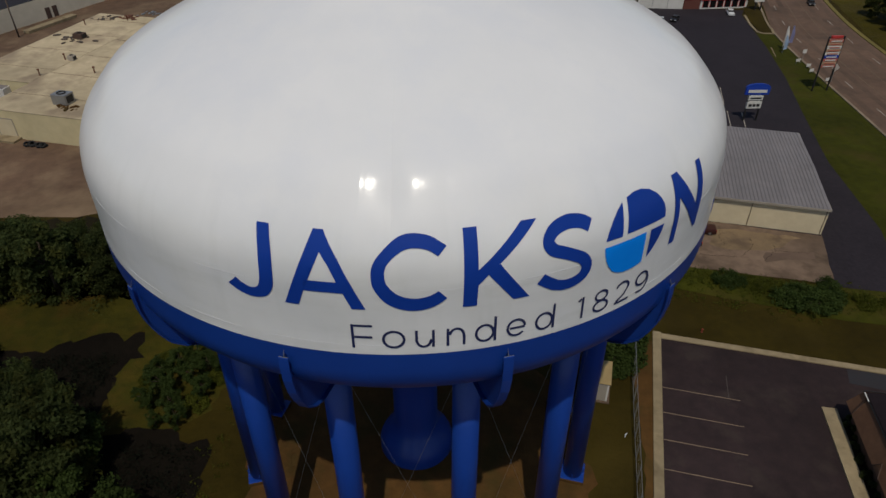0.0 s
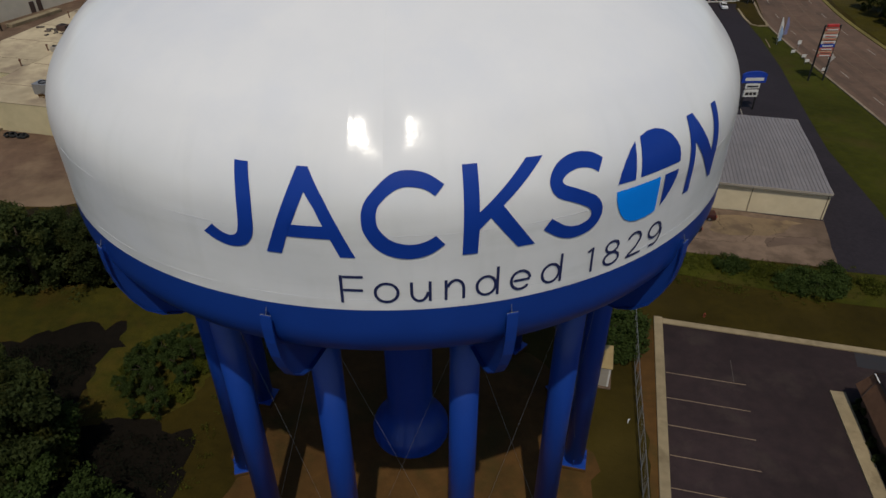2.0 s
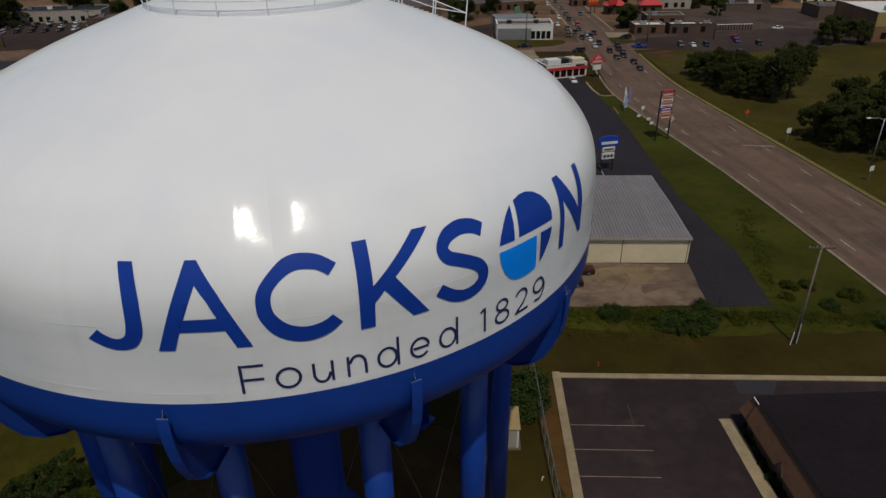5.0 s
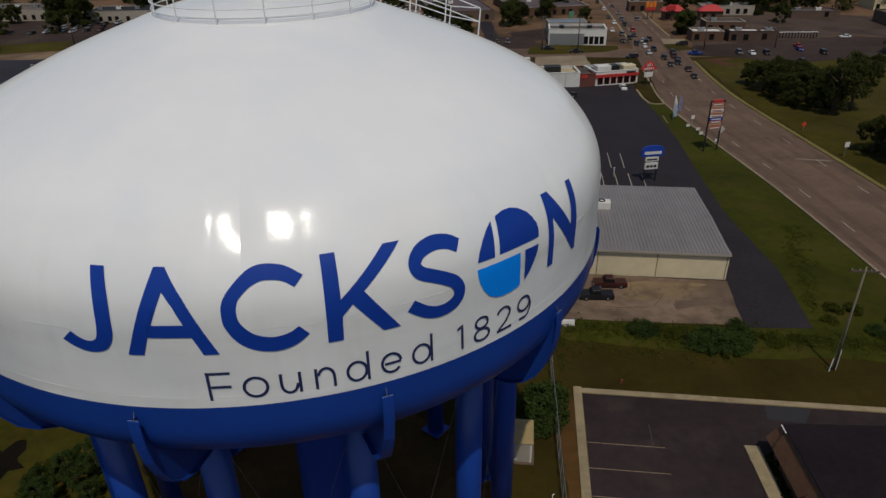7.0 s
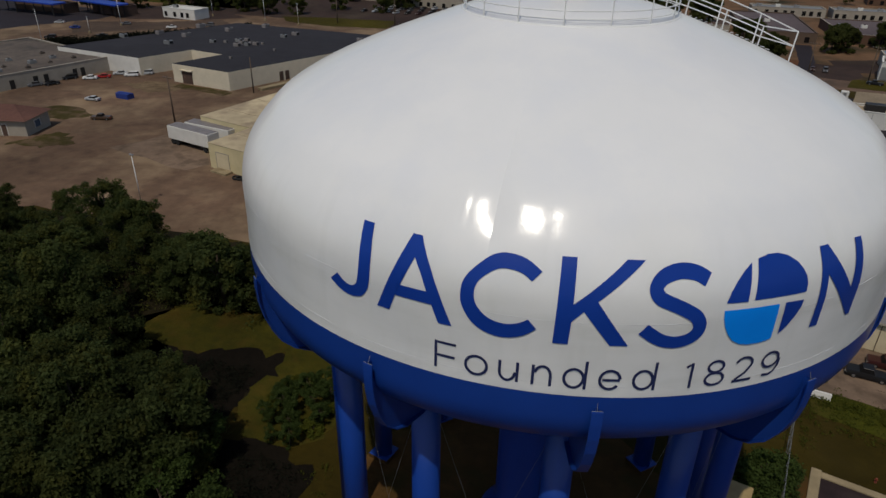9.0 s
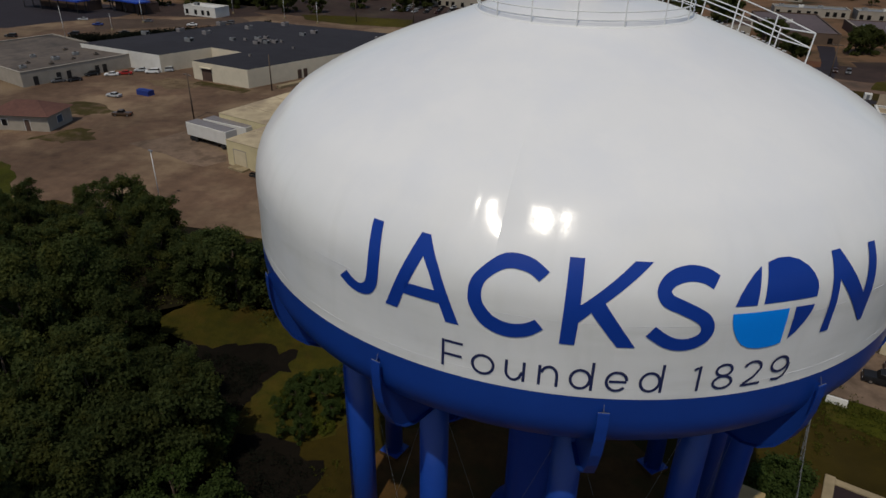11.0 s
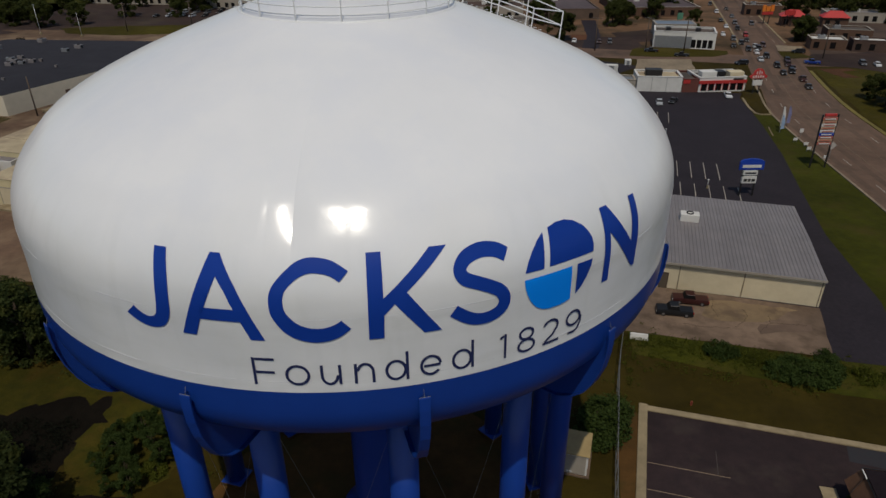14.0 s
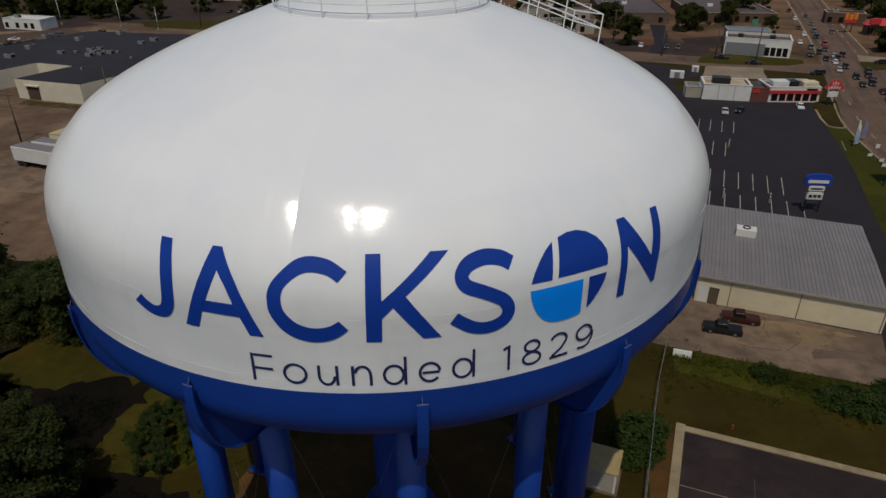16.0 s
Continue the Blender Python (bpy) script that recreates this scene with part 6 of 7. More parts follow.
# the dark hedge behind the store, and the ragged trees at its ends
bm = bmesh.new()
_r = random.Random(41)
_hl = spline([(-171, 108.5), (-165.5, 113.0), (-160, 122), (-150, 136), (-139, 148), (-126, 160), (-124, 163)], 14)
_hc = []
for i, p in enumerate(_hl):
    big_end = 1.5 if i > len(_hl) - 6 or abs(p.y - 122) < 3 else 1.0
    for _ in range(9):
        _hc.append(((p.x + _r.gauss(0, 0.6), p.y + _r.gauss(0, 0.6), _r.uniform(0.3, 1.3) * big_end), _r.uniform(0.8, 1.3)))
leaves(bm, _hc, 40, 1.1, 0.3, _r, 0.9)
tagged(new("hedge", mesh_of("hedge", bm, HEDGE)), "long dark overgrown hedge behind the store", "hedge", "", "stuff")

# undergrowth between the trees of the wood
bm = bmesh.new()
_r = random.Random(9)
_ug = []
while len(_ug) < 900:
    x, y = _r.uniform(-80, -19), _r.uniform(-22, 28)
    clear = -44 < x < -15 and 7.5 < y < 15.5
    edge = x > -19.5 + 0.25 * (y + 4) if y < 6 else False
    if not clear and not edge and not (x > -35 and 1 < y < 9) and not (x > -25 and -8 < y < 2) and y < 27 - 0.1 * (x + 80) + (6 if x < -60 else 0):
        _ug.append(((x, y, _r.uniform(0.2, 2.0)), _r.uniform(0.7, 1.5)))
leaves(bm, _ug, 90, 1.15, 0.14, _r, 0.8, True)
tagged(new("undergrowth", mesh_of("undergrowth", bm, LEAF)), "dense dark green undergrowth between the trees", "undergrowth", "", "stuff")

# near-black leaves added low over the painted tree shade beside the clearing
bm = bmesh.new()
_r = random.Random(17)
_br = []
for x0, y0, x1, y1, n in ((-23.8, -5, -16.8, -0.6, 120), (-34, 6.2, -27.4, 9.0, 90), (-29, 3, -26.8, 8.5, 60)):
    for _ in range(n):
        _br.append(((_r.uniform(x0, x1), _r.uniform(y0, y1), _r.uniform(0.05, 0.3)), _r.uniform(0.6, 1.2)))
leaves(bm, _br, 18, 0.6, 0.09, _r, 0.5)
tagged(new("brambles", mesh_of("brambles", bm, HEDGE)), "low near-black leaves added over the painted tree shade", "brambles", "", "stuff")

bm = bmesh.new()
_r = random.Random(8)
_wl = []
for x0, y0, x1, y1, n in ((22.5, 21.8, 41, 17.2, 420), (41, 16.8, 58, 12.5, 420), (22.5, 18.5, 36, 14.6, 70), (49.5, 20, 59, 40, 180), (-16.8, -14, -13.6, 10, 60), (20.3, 13.2, 22.0, 22, 50)):
    for _ in range(n):
        f = _r.random()
        _wl.append(((x0 + (x1 - x0) * f + _r.gauss(0, 0.8), y0 + (y1 - y0) * f + _r.gauss(0, 0.8), 0.12), _r.uniform(0.5, 1.3)))
leaves(bm, _wl, 16, 0.5, 0.085, _r, 0.45)
tagged(new("weeds", mesh_of("weeds", bm, WEED)), "scattered yellow-green weeds and long grass tufts", "weeds", "", "stuff")


# ---- vehicles ----
CARS = {}


def car_meshes(kind, paint):
    if (kind, paint) in CARS:
        return CARS[kind, paint]
    L, W, H = {"sedan": (3.6, 1.45, 1.15), "suv": (3.7, 1.5, 1.35), "pickup": (4.2, 1.55, 1.4), "van": (4.2, 1.65, 1.7)}[kind]
    sill = 0.24
    belt = H * 0.58
    prof = {"sedan": [(0, 0.5), (0.02, 0.62), (0.26, 0.68), (0.30, belt / H + 0.06), (0.72, belt / H + 0.06), (0.86, 0.70), (0.99, 0.66), (1, 0.5)],
            "suv": [(0, 0.45), (0.02, 0.58), (0.24, 0.62), (0.28, 0.66), (0.985, 0.66), (1, 0.5), (1, 0.4)],
            "pickup": [(0, 0.45), (0.02, 0.58), (0.26, 0.62), (0.3, 0.64), (0.62, 0.64), (0.63, 0.58), (0.98, 0.58), (1, 0.4)],
            "van": [(0, 0.4), (0.02, 0.5), (0.14, 0.55), (0.2, 0.6), (0.98, 0.6), (1, 0.4)]}[kind]
    cab = {"sedan": (0.28, 0.40, 0.70, 0.84), "suv": (0.19, 0.42, 0.95, 0.99), "pickup": (0.28, 0.36, 0.58, 0.63), "van": (0.14, 0.26, 0.94, 0.99)}[kind]

    def loft(secs):
        bm = bmesh.new()
        rows = []
        for x, w, z0, z1 in secs:
            rows.append([bm.verts.new((x, y, z)) for y, z in ((-w, z0), (-w * 1.0, z0 + (z1 - z0) * 0.55), (-w * 0.93, z1 - 0.03), (-w * 0.8, z1), (w * 0.8, z1), (w * 0.93, z1 - 0.03), (w, z0 + (z1 - z0) * 0.55), (w, z0))])
        for u, v in zip(rows, rows[1:]):
            for k in range(8):
                bm.faces.new((u[k], u[(k + 1) % 8], v[(k + 1) % 8], v[k]))
        bm.faces.new(rows[0][::-1])
        bm.faces.new(rows[-1])
        bmesh.ops.recalc_face_normals(bm, faces=bm.faces[:])
        return bm

    pm = MATS["car_paint_" + paint]
    body = loft([(-L / 2 + L * f, W / 2 * (0.9 if f in (0, 1) else 1.0), sill, H * z) for f, z in prof])
    body = mesh_of("body", body, pm)
    a, b, c, d = (-L / 2 + L * f for f in cab)
    zb = belt - 0.02
    bm = bmesh.new()
    lo = [bm.verts.new(v) for v in ((a, -W * 0.46, zb), (a, W * 0.46, zb), (d, W * 0.46, zb), (d, -W * 0.46, zb))]
    hi = [bm.verts.new(v) for v in ((b, -W * 0.38, H - 0.05), (b, W * 0.38, H - 0.05), (c, W * 0.38, H - 0.05), (c, -W * 0.38, H - 0.05))]
    for k in range(4):
        bm.faces.new((lo[k], lo[(k + 1) % 4], hi[(k + 1) % 4], hi[k]))
    bm.faces.new(hi[::-1])
    bmesh.ops.recalc_face_normals(bm, faces=bm.faces[:])
    glass = mesh_of("windows", bm, GLASSD)
    bm = bmesh.new()
    box(bm, b - 0.05, -W * 0.385, H - 0.06, c + 0.05, W * 0.385, H, bev=0.02)
    roof = mesh_of("roof", bm, pm)
    bm = bmesh.new()
    tube(bm, [(0, -0.11, 0), (0, 0.11, 0)], 0.27, 14)
    tyre = mesh_of("tyre", bm, TYRE)
    bm = bmesh.new()
    tube(bm, [(0, -0.125, 0), (0, 0.125, 0)], 0.16, 10)
    rim_ = mesh_of("rim", bm, RIM)
    lamp = []
    for mat in (LAMPC, LAMPR):
        bm = bmesh.new()
        box(bm, -0.04, -0.18, -0.07, 0.04, 0.18, 0.07)
        lamp.append(mesh_of("lamp", bm, mat))
    CARS[kind, paint] = (L, W, H, body, glass, roof, tyre, rim_, lamp)
    return CARS[kind, paint]


def car(x, y, heading, kind="sedan", paint="silver", where="on the street", z=0.035):
    L, W, H, body, glass, roof, tyre, rim_, lamp = car_meshes(kind, paint)
    word = {"sedan": "sedan car", "suv": "sport utility car", "pickup": "pickup truck", "van": "delivery van"}[kind]
    ob = thing({"sedan": "car", "suv": "car", "pickup": "pickup_truck", "van": "van"}[kind], "%s %s standing %s" % (paint, word, where), {"pickup": "truck", "van": "van"}.get(kind, "car"), pose(x, y, z, 0, 0, heading) @ Matrix.Diagonal((0.9, 0.88, 0.86, 1)), "cars " + where)
    share("body", body, ob)
    share("glasshouse", glass, ob)
    share("roof", roof, ob)
    for sx in (-0.31, 0.31):
        for sy in (-1, 1):
            w = share("wheel", tyre, ob, pose(sx * L, sy * (W / 2 - 0.1), 0.27))
            share("rim", rim_, w)
    for sy in (-1, 1):
        share("headlight", lamp[0], ob, pose(-L / 2 + 0.03, sy * W * 0.33, 0.55))
        share("tail_light", lamp[1], ob, pose(L / 2 - 0.03, sy * W * 0.36, 0.6))
    return ob


S = 75.0
for x, y, h, k, p in ((84.6, 179.6, S, "sedan", "white"), (85.2, 172.4, S, "suv", "grey"), (90.8, 177.8, S, "suv", "red"), (85.0, 153.9, S + 180, "sedan", "white"), (87.4, 158.8, S, "suv", "black"), (76.3, 141.0, 10, "suv", "black"),
                      (84.0, 138.0, S, "suv", "black"), (87.3, 139.5, S, "suv", "maroon"), (88.9, 143.6, S, "suv", "black"), (82.6, 130.7, S, "sedan", "black"), (85.1, 132.0, S, "suv", "black"), (86.9, 135.7, S, "sedan", "maroon"), (84.5, 124.6, S, "pickup", "maroon"), (82.8, 117.8, S, "sedan", "black"), (82.7, 145.1, S, "sedan", "silver"), (85.7, 149.0, S, "suv", "black"),
                      (102, 228, S, "sedan", "black"), (95, 199, S, "suv", "grey"), (63.9, 150.6, -12, "pickup", "black"), (90.2, 163.0, S, "suv", "maroon"), (81.8, 162.5, S, "sedan", "black"), (92.2, 188.7, S, "suv", "black"), (85.2, 166.0, S, "suv", "black"), (87.5, 161.7, S, "sedan", "silver"), (84.1, 157.5, S, "suv", "black"),
                      (96.5, 154.6, -12, "suv", "black"), (94.4, 141.8, -12, "pickup", "blue"), (92.0, 203.8, S, "sedan", "black"), (90.0, 192.7, S, "sedan", "white"), (99.8, 197.3, S, "suv", "grey"),
                      (88.2, 170.0, S, "sedan", "black"), (98.5, 212, S, "sedan", "grey"), (96.5, 222, S + 180, "suv", "white"), (100, 240, S, "suv", "black"), (106, 254, S, "sedan", "red"), (57.2, 156.3, -12, "pickup", "black"), (20, 174, -12, "sedan", "grey"), (26, 172.6, -12, "suv", "black"), (38, 170, 80, "sedan", "white"), (45, 168.6, 80, "sedan", "maroon"), (48, 168, 80, "suv", "grey"), (16, 178, 70, "suv", "black")):
    car(x, y, h, k, p)
for x, y, h, k, p in ((46.4, 105.2, 78, "sedan", "silver"), (49.6, 106.4, 60, "sedan", "black"), (62.5, 110.6, 80, "sedan", "white"), (106.4, 140.5, 75, "suv", "grey"), (109.4, 139.2, 75, "sedan", "white"), (113.1, 138.4, 75, "suv", "black"), (116.7, 127.9, 75, "sedan", "black"), (124.4, 141.3, 75, "sedan", "blue"), (147.7, 155.3, 0, "sedan", "white"), (126.2, 145.0, 75, "pickup", "red"), (128, 136, 75, "suv", "black")):
    car(x, y, h, k, p, "in a shop car park")
car(28.0, 26.5, -9, "pickup", "black", "on the concrete apron", 0.045)
car(30.3, 28.7, -9, "pickup", "maroon", "on the concrete apron", 0.045)
for x, y, h, k, p in ((-123.6, 93.4, 30, "sedan", "white"), (-121.6, 95.6, 30, "sedan", "red"), (-120.2, 99.6, 30, "sedan", "silver"), (-116.6, 99.3, 25, "suv", "white"), (-109.3, 78.6, 5, "sedan", "silver"), (-97.7, 68.2, 20, "pickup", "brown"), (-128, 91.8, 60, "suv", "black"), (-130.3, 83.9, 60, "sedan", "grey"), (-127.6, 86.0, 60, "sedan", "black"), (-118.6, 103.2, 30, "sedan", "grey"), (-114.6, 102.0, 30, "suv", "silver"),
                      (-160, 138, 25, "sedan", "black"), (-172, 130, 25, "suv", "black"), (-178, 146, 25, "sedan", "blue"), (-150, 158, 25, "sedan", "white"), (-141, 166, 25, "suv", "grey"), (-186, 120, 25, "suv", "black"), (-190, 152, 25, "sedan", "silver"), (-168, 158, 25, "sedan", "grey")):
    car(x, y, h, k, p, "in the yard", 0.03)
_r = random.Random(55)
for k in range(26):
    row = k // 9
    x, y = -106 + 4.4 * (k % 9) + 3 * row, 216 + 7.5 * row + 0.6 * (k % 3)
    if _r.random() < 0.85:
        car(x, y, 80 + _r.uniform(-4, 4), _r.choice(("sedan", "suv", "sedan")), _r.choice(("black", "grey", "silver", "white", "maroon", "black")), "in the back car park", 0.03)

sk = thing("tarped_skip", "blue tarped skip standing in the gravel yard", "skip", pose(-104.4, 82.6, -0.03, 0, 0, -8) @ Matrix.Scale(0.8, 4), "yard clutter")
bm = bmesh.new()
prism(bm, [(-2.2, -1.1), (2.2, -1.1), (2.2, 1.1), (-2.2, 1.1)], 0.05, 1.3)
part("tub", bm, BLUEC, sk)
bm = bmesh.new()
for k in range(3):
    box(bm, -2.25, -1.0 + k * 0.7, 1.3, 2.25, -0.4 + k * 0.7, 1.45 + 0.12 * (k == 1), bev=0.04)
part("tarp", bm, BLUEC, sk)

for x, y, w in ((-70.9, 60.7, 0), (-69.2, 63.7, 1)):
    tr = thing("box_trailer", "white box trailer with a ribbed grey roof", "trailer", site(x, y, -14 + 4 * w, 0.04), "trailers")
    bm = bmesh.new()
    box(bm, -5.2, -1.25, 1.0, 5.2, 1.25, 3.35, bev=0.05)
    part("box", bm, PAINTW, tr)
    bm = bmesh.new()
    for k in range(11):
        box(bm, -5.0 + k * 0.95, -1.2, 3.351, -4.95 + k * 0.95, 1.2, 3.39)
    part("roof_ribs", bm, METALROOF, tr)
    bm = bmesh.new()
    box(bm, -5.1, -1.15, 3.34, 5.1, 1.15, 3.365)
    part("roof_sheet", bm, METALROOF, tr, "grey sheet roof")
    bm = bmesh.new()
    for sx in (-4.2, -3.1, 4.0):
        for sy in (-1.05, 1.05):
            tube(bm, [(sx, sy - 0.14, 0.5), (sx, sy + 0.14, 0.5)], 0.5, 12)
    part("wheels", bm, TYRE, tr)
    bm = bmesh.new()
    box(bm, -5.0, -0.5, 0.7, 5.0, 0.5, 1.0)
    part("chassis", bm, BLACKM, tr)

# ---- poles, signs and fences ----
def utility_pole(x, y, h=10.0, arms=1, turn=SITE, lean=0.0, z=0.0, r=0.16, wood=None):
    ob = thing("utility_pole", "weathered wooden utility pole with a crossarm" if arms else "bare weathered grey utility pole", "utility pole", pose(x, y, z, lean, 0, turn), "utility poles")
    bm = bmesh.new()
    tube(bm, [(0, 0, -0.3), (0, 0, h)], r, 8, r * 0.7)
    part("pole", bm, wood or WOODP, ob, smooth=True)
    for k in range(arms):
        bm = bmesh.new()
        box(bm, -1.2, -0.06, h - 0.5 - 0.9 * k, 1.2, 0.06, h - 0.36 - 0.9 * k)
        part("crossarm", bm, WOODP, ob)
        for s in (-1.1, -0.45, 0.45, 1.1):
            bm = bmesh.new()
            lathe(bm, [(0.05, h - 0.36 - 0.9 * k), (0.07, h - 0.25 - 0.9 * k), (0.03, h - 0.18 - 0.9 * k)], 8)
            for v in bm.verts:
                v.co.x += s
            part("insulator", bm, GALV, ob)
    return ob


def lamp_pole(x, y, h=9.0, mat=None, label="tall pale car-park lamp pole on a concrete base"):
    ob = thing("lamp_pole", label, "lamp pole", pose(x, y, 0.02, 0, 0, SITE), "lamp poles")
    bm = bmesh.new()
    tube(bm, [(0, 0, 0.5), (0, 0, h)], 0.075, 8, 0.05)
    part("pole", bm, mat or STEELW, ob, smooth=True)
    bm = bmesh.new()
    if h < 3:
        lathe(bm, [(0.14, -0.1), (0.14, 0.5), (0.01, 0.51)], 10)
    else:
        lathe(bm, [(0.42, -0.1), (0.42, 0.62), (0.36, 0.66), (0.01, 0.66)], 14)
    part("base", bm, CONC, ob)
    bm = bmesh.new()
    hw = 0.36 if h > 3 else 0.14
    box(bm, -hw, -0.14, h - 0.1, hw, 0.14, h + 0.08, bev=0.03)
    part("lamp_head", bm, GALV, ob)
    return ob


lamp_pole(-62.7, 36.9, 7.6)
for x, y, h in ((-170.6, 125.4, 9.0), (-168.0, 155.7, 8.5), (-152.3, 184.6, 9.0), (-129.7, 182.9, 9.0), (-114.4, 179.0, 7.0), (-167.2, 140.7, 5.0)):
    lamp_pole(x, y, h)
for x, y in ((36.0, 61.3), (42.2, 60.4), (42.2, 84.3), (30.0, 88.0), (33.9, 62.5)):
    lamp_pole(x, y, 1.4, STEELW, "short white bollard lamp on the parking asphalt")
utility_pole(-83.5, 71.8, 9.0)
utility_pole(-80.9, 96.1, 8.0, 0)
_up = utility_pole(45.6, 11.16, 11.0, 1, SITE, 0.0, 0.0, 0.11, surface("bleached_pole_wood", (0.19, 0.155, 0.12), (0.13, 0.105, 0.08), 3.0, 0.9, 0.2))
bm = bmesh.new()
tube(bm, [(-0.5, -0.25, -0.2), (-0.38, -0.19, 1.5)], 0.045, 8)
part("guy_guard", bm, STEELW, _up, "pale guard tube round a guy wire")
bm = bmesh.new()
tube(bm, [(-0.38, -0.19, 1.5), (0, 0, 9.2)], 0.012, 5)
part("guy_wire", bm, GALV, _up)
bm = bmesh.new()
tube(bm, [(0.13, -0.1, 0.1), (0.11, -0.1, 2.4)], 0.035, 6)
part("conduit", bm, STEELW, _up, "pale conduit up the pole")
for x, y in ((-104, 188), (-84, 192), (-60, 196), (56, 158), (66, 156), (42, 158), (100, 148), (120, 146), (31, 178)):
    utility_pole(x, y, 9.0, 1)


def pylon(x, y, turn, posts, h, panels, name, label, cat="sign"):
    """A sign on two posts; panels: x0, z0, x1, z1, material."""
    ob = thing(name, label, cat, pose(x, y, 0, 0, 0, turn), "roadside signs")
    for s in (-1, 1):
        bm = bmesh.new()
        box(bm, s * posts - 0.1, -0.1, -0.3, s * posts + 0.1, 0.1, h, bev=0.01)
        part("post", bm, BLACKM, ob, "black steel post")
    for k, (x0, z0, x1, z1, mt) in enumerate(panels):
        bm = bmesh.new()
        dd = 0.16 + 0.012 * (k % 4)
        box(bm, x0, -dd, z0, x1, dd, z1, bev=0.02)
        part("panel", bm, mt, ob)
    return ob


blue_sign = pylon(46.9, 57.8, 2, 0.95, 4.9, [(-1.75, 4.1, 1.75, 5.2, SIGNB), (-1.05, 3.25, 1.05, 3.95, PAINTW), (-1.05, 2.0, 1.05, 3.05, PAINTW)], "pylon_sign", "blue arched pylon sign over two white panels on black posts")
bm = bmesh.new()
box(bm, -1.35, -0.20, 4.42, 1.35, -0.15, 4.85)
part("name_bar", bm, PAINTW, blue_sign, "plain white bar in place of the name")
bm = bmesh.new()
_arc = [(1.75 * math.cos(a), 5.19 + 0.55 * math.sin(a)) for a in np.linspace(0, math.pi, 14)]
vs = [[bm.verts.new((x, y, z)) for x, z in _arc] for y in (-0.15, 0.15)]
bm.faces.new(vs[0])
bm.faces.new(vs[1][::-1])
for i in range(13):
    bm.faces.new((vs[0][i], vs[1][i], vs[1][i + 1], vs[0][i + 1]))
bmesh.ops.recalc_face_normals(bm, faces=bm.faces[:])
part("arched_top", bm, SIGNB, blue_sign)
for k, (x0, x1, z0, z1) in enumerate(((-0.8, 0.8, 3.5, 3.7), (-0.8, -0.35, 2.3, 2.7), (-0.2, 0.2, 2.3, 2.7), (0.35, 0.8, 2.3, 2.7))):
    bm = bmesh.new()
    box(bm, x0, -0.22, z0, x1, -0.16, z1)
    part("bar", bm, BLACKM, blue_sign)
_p = []
TAN = surface("faded_tan_panel", (0.42, 0.27, 0.17), (0.34, 0.22, 0.14), 1.5, 0.6, 0.0)
PINK = surface("faded_red_panel", (0.42, 0.13, 0.09), (0.34, 0.10, 0.07), 1.5, 0.6, 0.0)
for k, mt in enumerate((PINK, TAN, PINK, SIGNB, PAINTW, TAN, PAINTW, TAN, PINK)):
    _p.append((-1.15, 3.9 + 0.5 * k, 1.15, 4.34 + 0.5 * k, mt))
_p.append((-0.9, 8.5, 0.9, 8.9, REDP))
tenants = pylon(62.4, 69.1, 4, 1.22, 8.8, _p[:], "tenant_sign", "tall roadside tenant sign with stacked coloured panels on black posts")
for k in range(9):
    bm = bmesh.new()
    box(bm, -0.85, -0.235, 4.04 + 0.5 * k, 0.85, -0.2, 4.2 + 0.5 * k)
    part("bar", bm, PAINTW if k in (0, 2, 3, 8) else PINK, tenants)
rs = pylon(69.2, 113.2, 8, 0.65, 3.7, [(-1.05, 1.9, 1.05, 3.0, PAINTW)], "pylon_sign", "red hat-shaped roadside sign above a white board")
bm = bmesh.new()
pts = [(-1.7, 3.45), (1.7, 3.45), (2.05, 3.85), (1.25, 4.4), (1.0, 5.0), (0.4, 5.5), (-0.4, 5.5), (-1.0, 5.0), (-1.25, 4.4), (-2.05, 3.85)]
va, vb = [bm.verts.new((x, -0.18, z)) for x, z in pts], [bm.verts.new((x, 0.18, z)) for x, z in pts]
bm.faces.new(va)
bm.faces.new(vb[::-1])
for i in range(len(pts)):
    bm.faces.new((va[i], vb[i], vb[(i + 1) % len(pts)], va[(i + 1) % len(pts)]))
bmesh.ops.recalc_face_normals(bm, faces=bm.faces[:])
part("hat_panel", bm, REDP, rs, "red hat-shaped panel")
bm = bmesh.new()
for x, z0, z1 in ((-1.35, 3.6, 4.0), (-0.8, 3.6, 4.1), (-0.25, 3.6, 4.1), (0.3, 3.6, 4.1), (0.85, 3.6, 4.0)):
    bm = bmesh.new()
    box(bm, x, -0.22, z0, x + 0.3, -0.19, z1)
    part("bar", bm, PAINTW, rs)
for x, z1 in ((-0.62, 4.9), (-0.1, 5.2), (0.42, 4.9)):
    bm = bmesh.new()
    box(bm, x, -0.22, 4.35, x + 0.2, -0.19, z1)
    part("bar", bm, PAINTW, rs)
pylon(105.0, 199, 10, 0.9, 5.0, [(-1.9, 3.0, 1.9, 3.9, REDP), (-2.0, 4.0, -0.9, 6.0, ORANGE), (-0.7, 4.0, 0.7, 5.5, ORANGE), (0.9, 4.0, 2.0, 6.0, ORANGE)], "pylon_sign", "orange and red roadside sign on posts")
pylon(110, 193.8, 10, 0.9, 5.0, [(-1.8, 3.6, 1.8, 5.2, REDP)], "pylon_sign", "red oval roadside sign")
pylon(74.0, 190, 10, 0.4, 5.0, [(-0.9, 3.0, 0.9, 5.0, surface("green_panel", (0.08, 0.22, 0.14), None, 1.0))], "pylon_sign", "small green roadside sign")


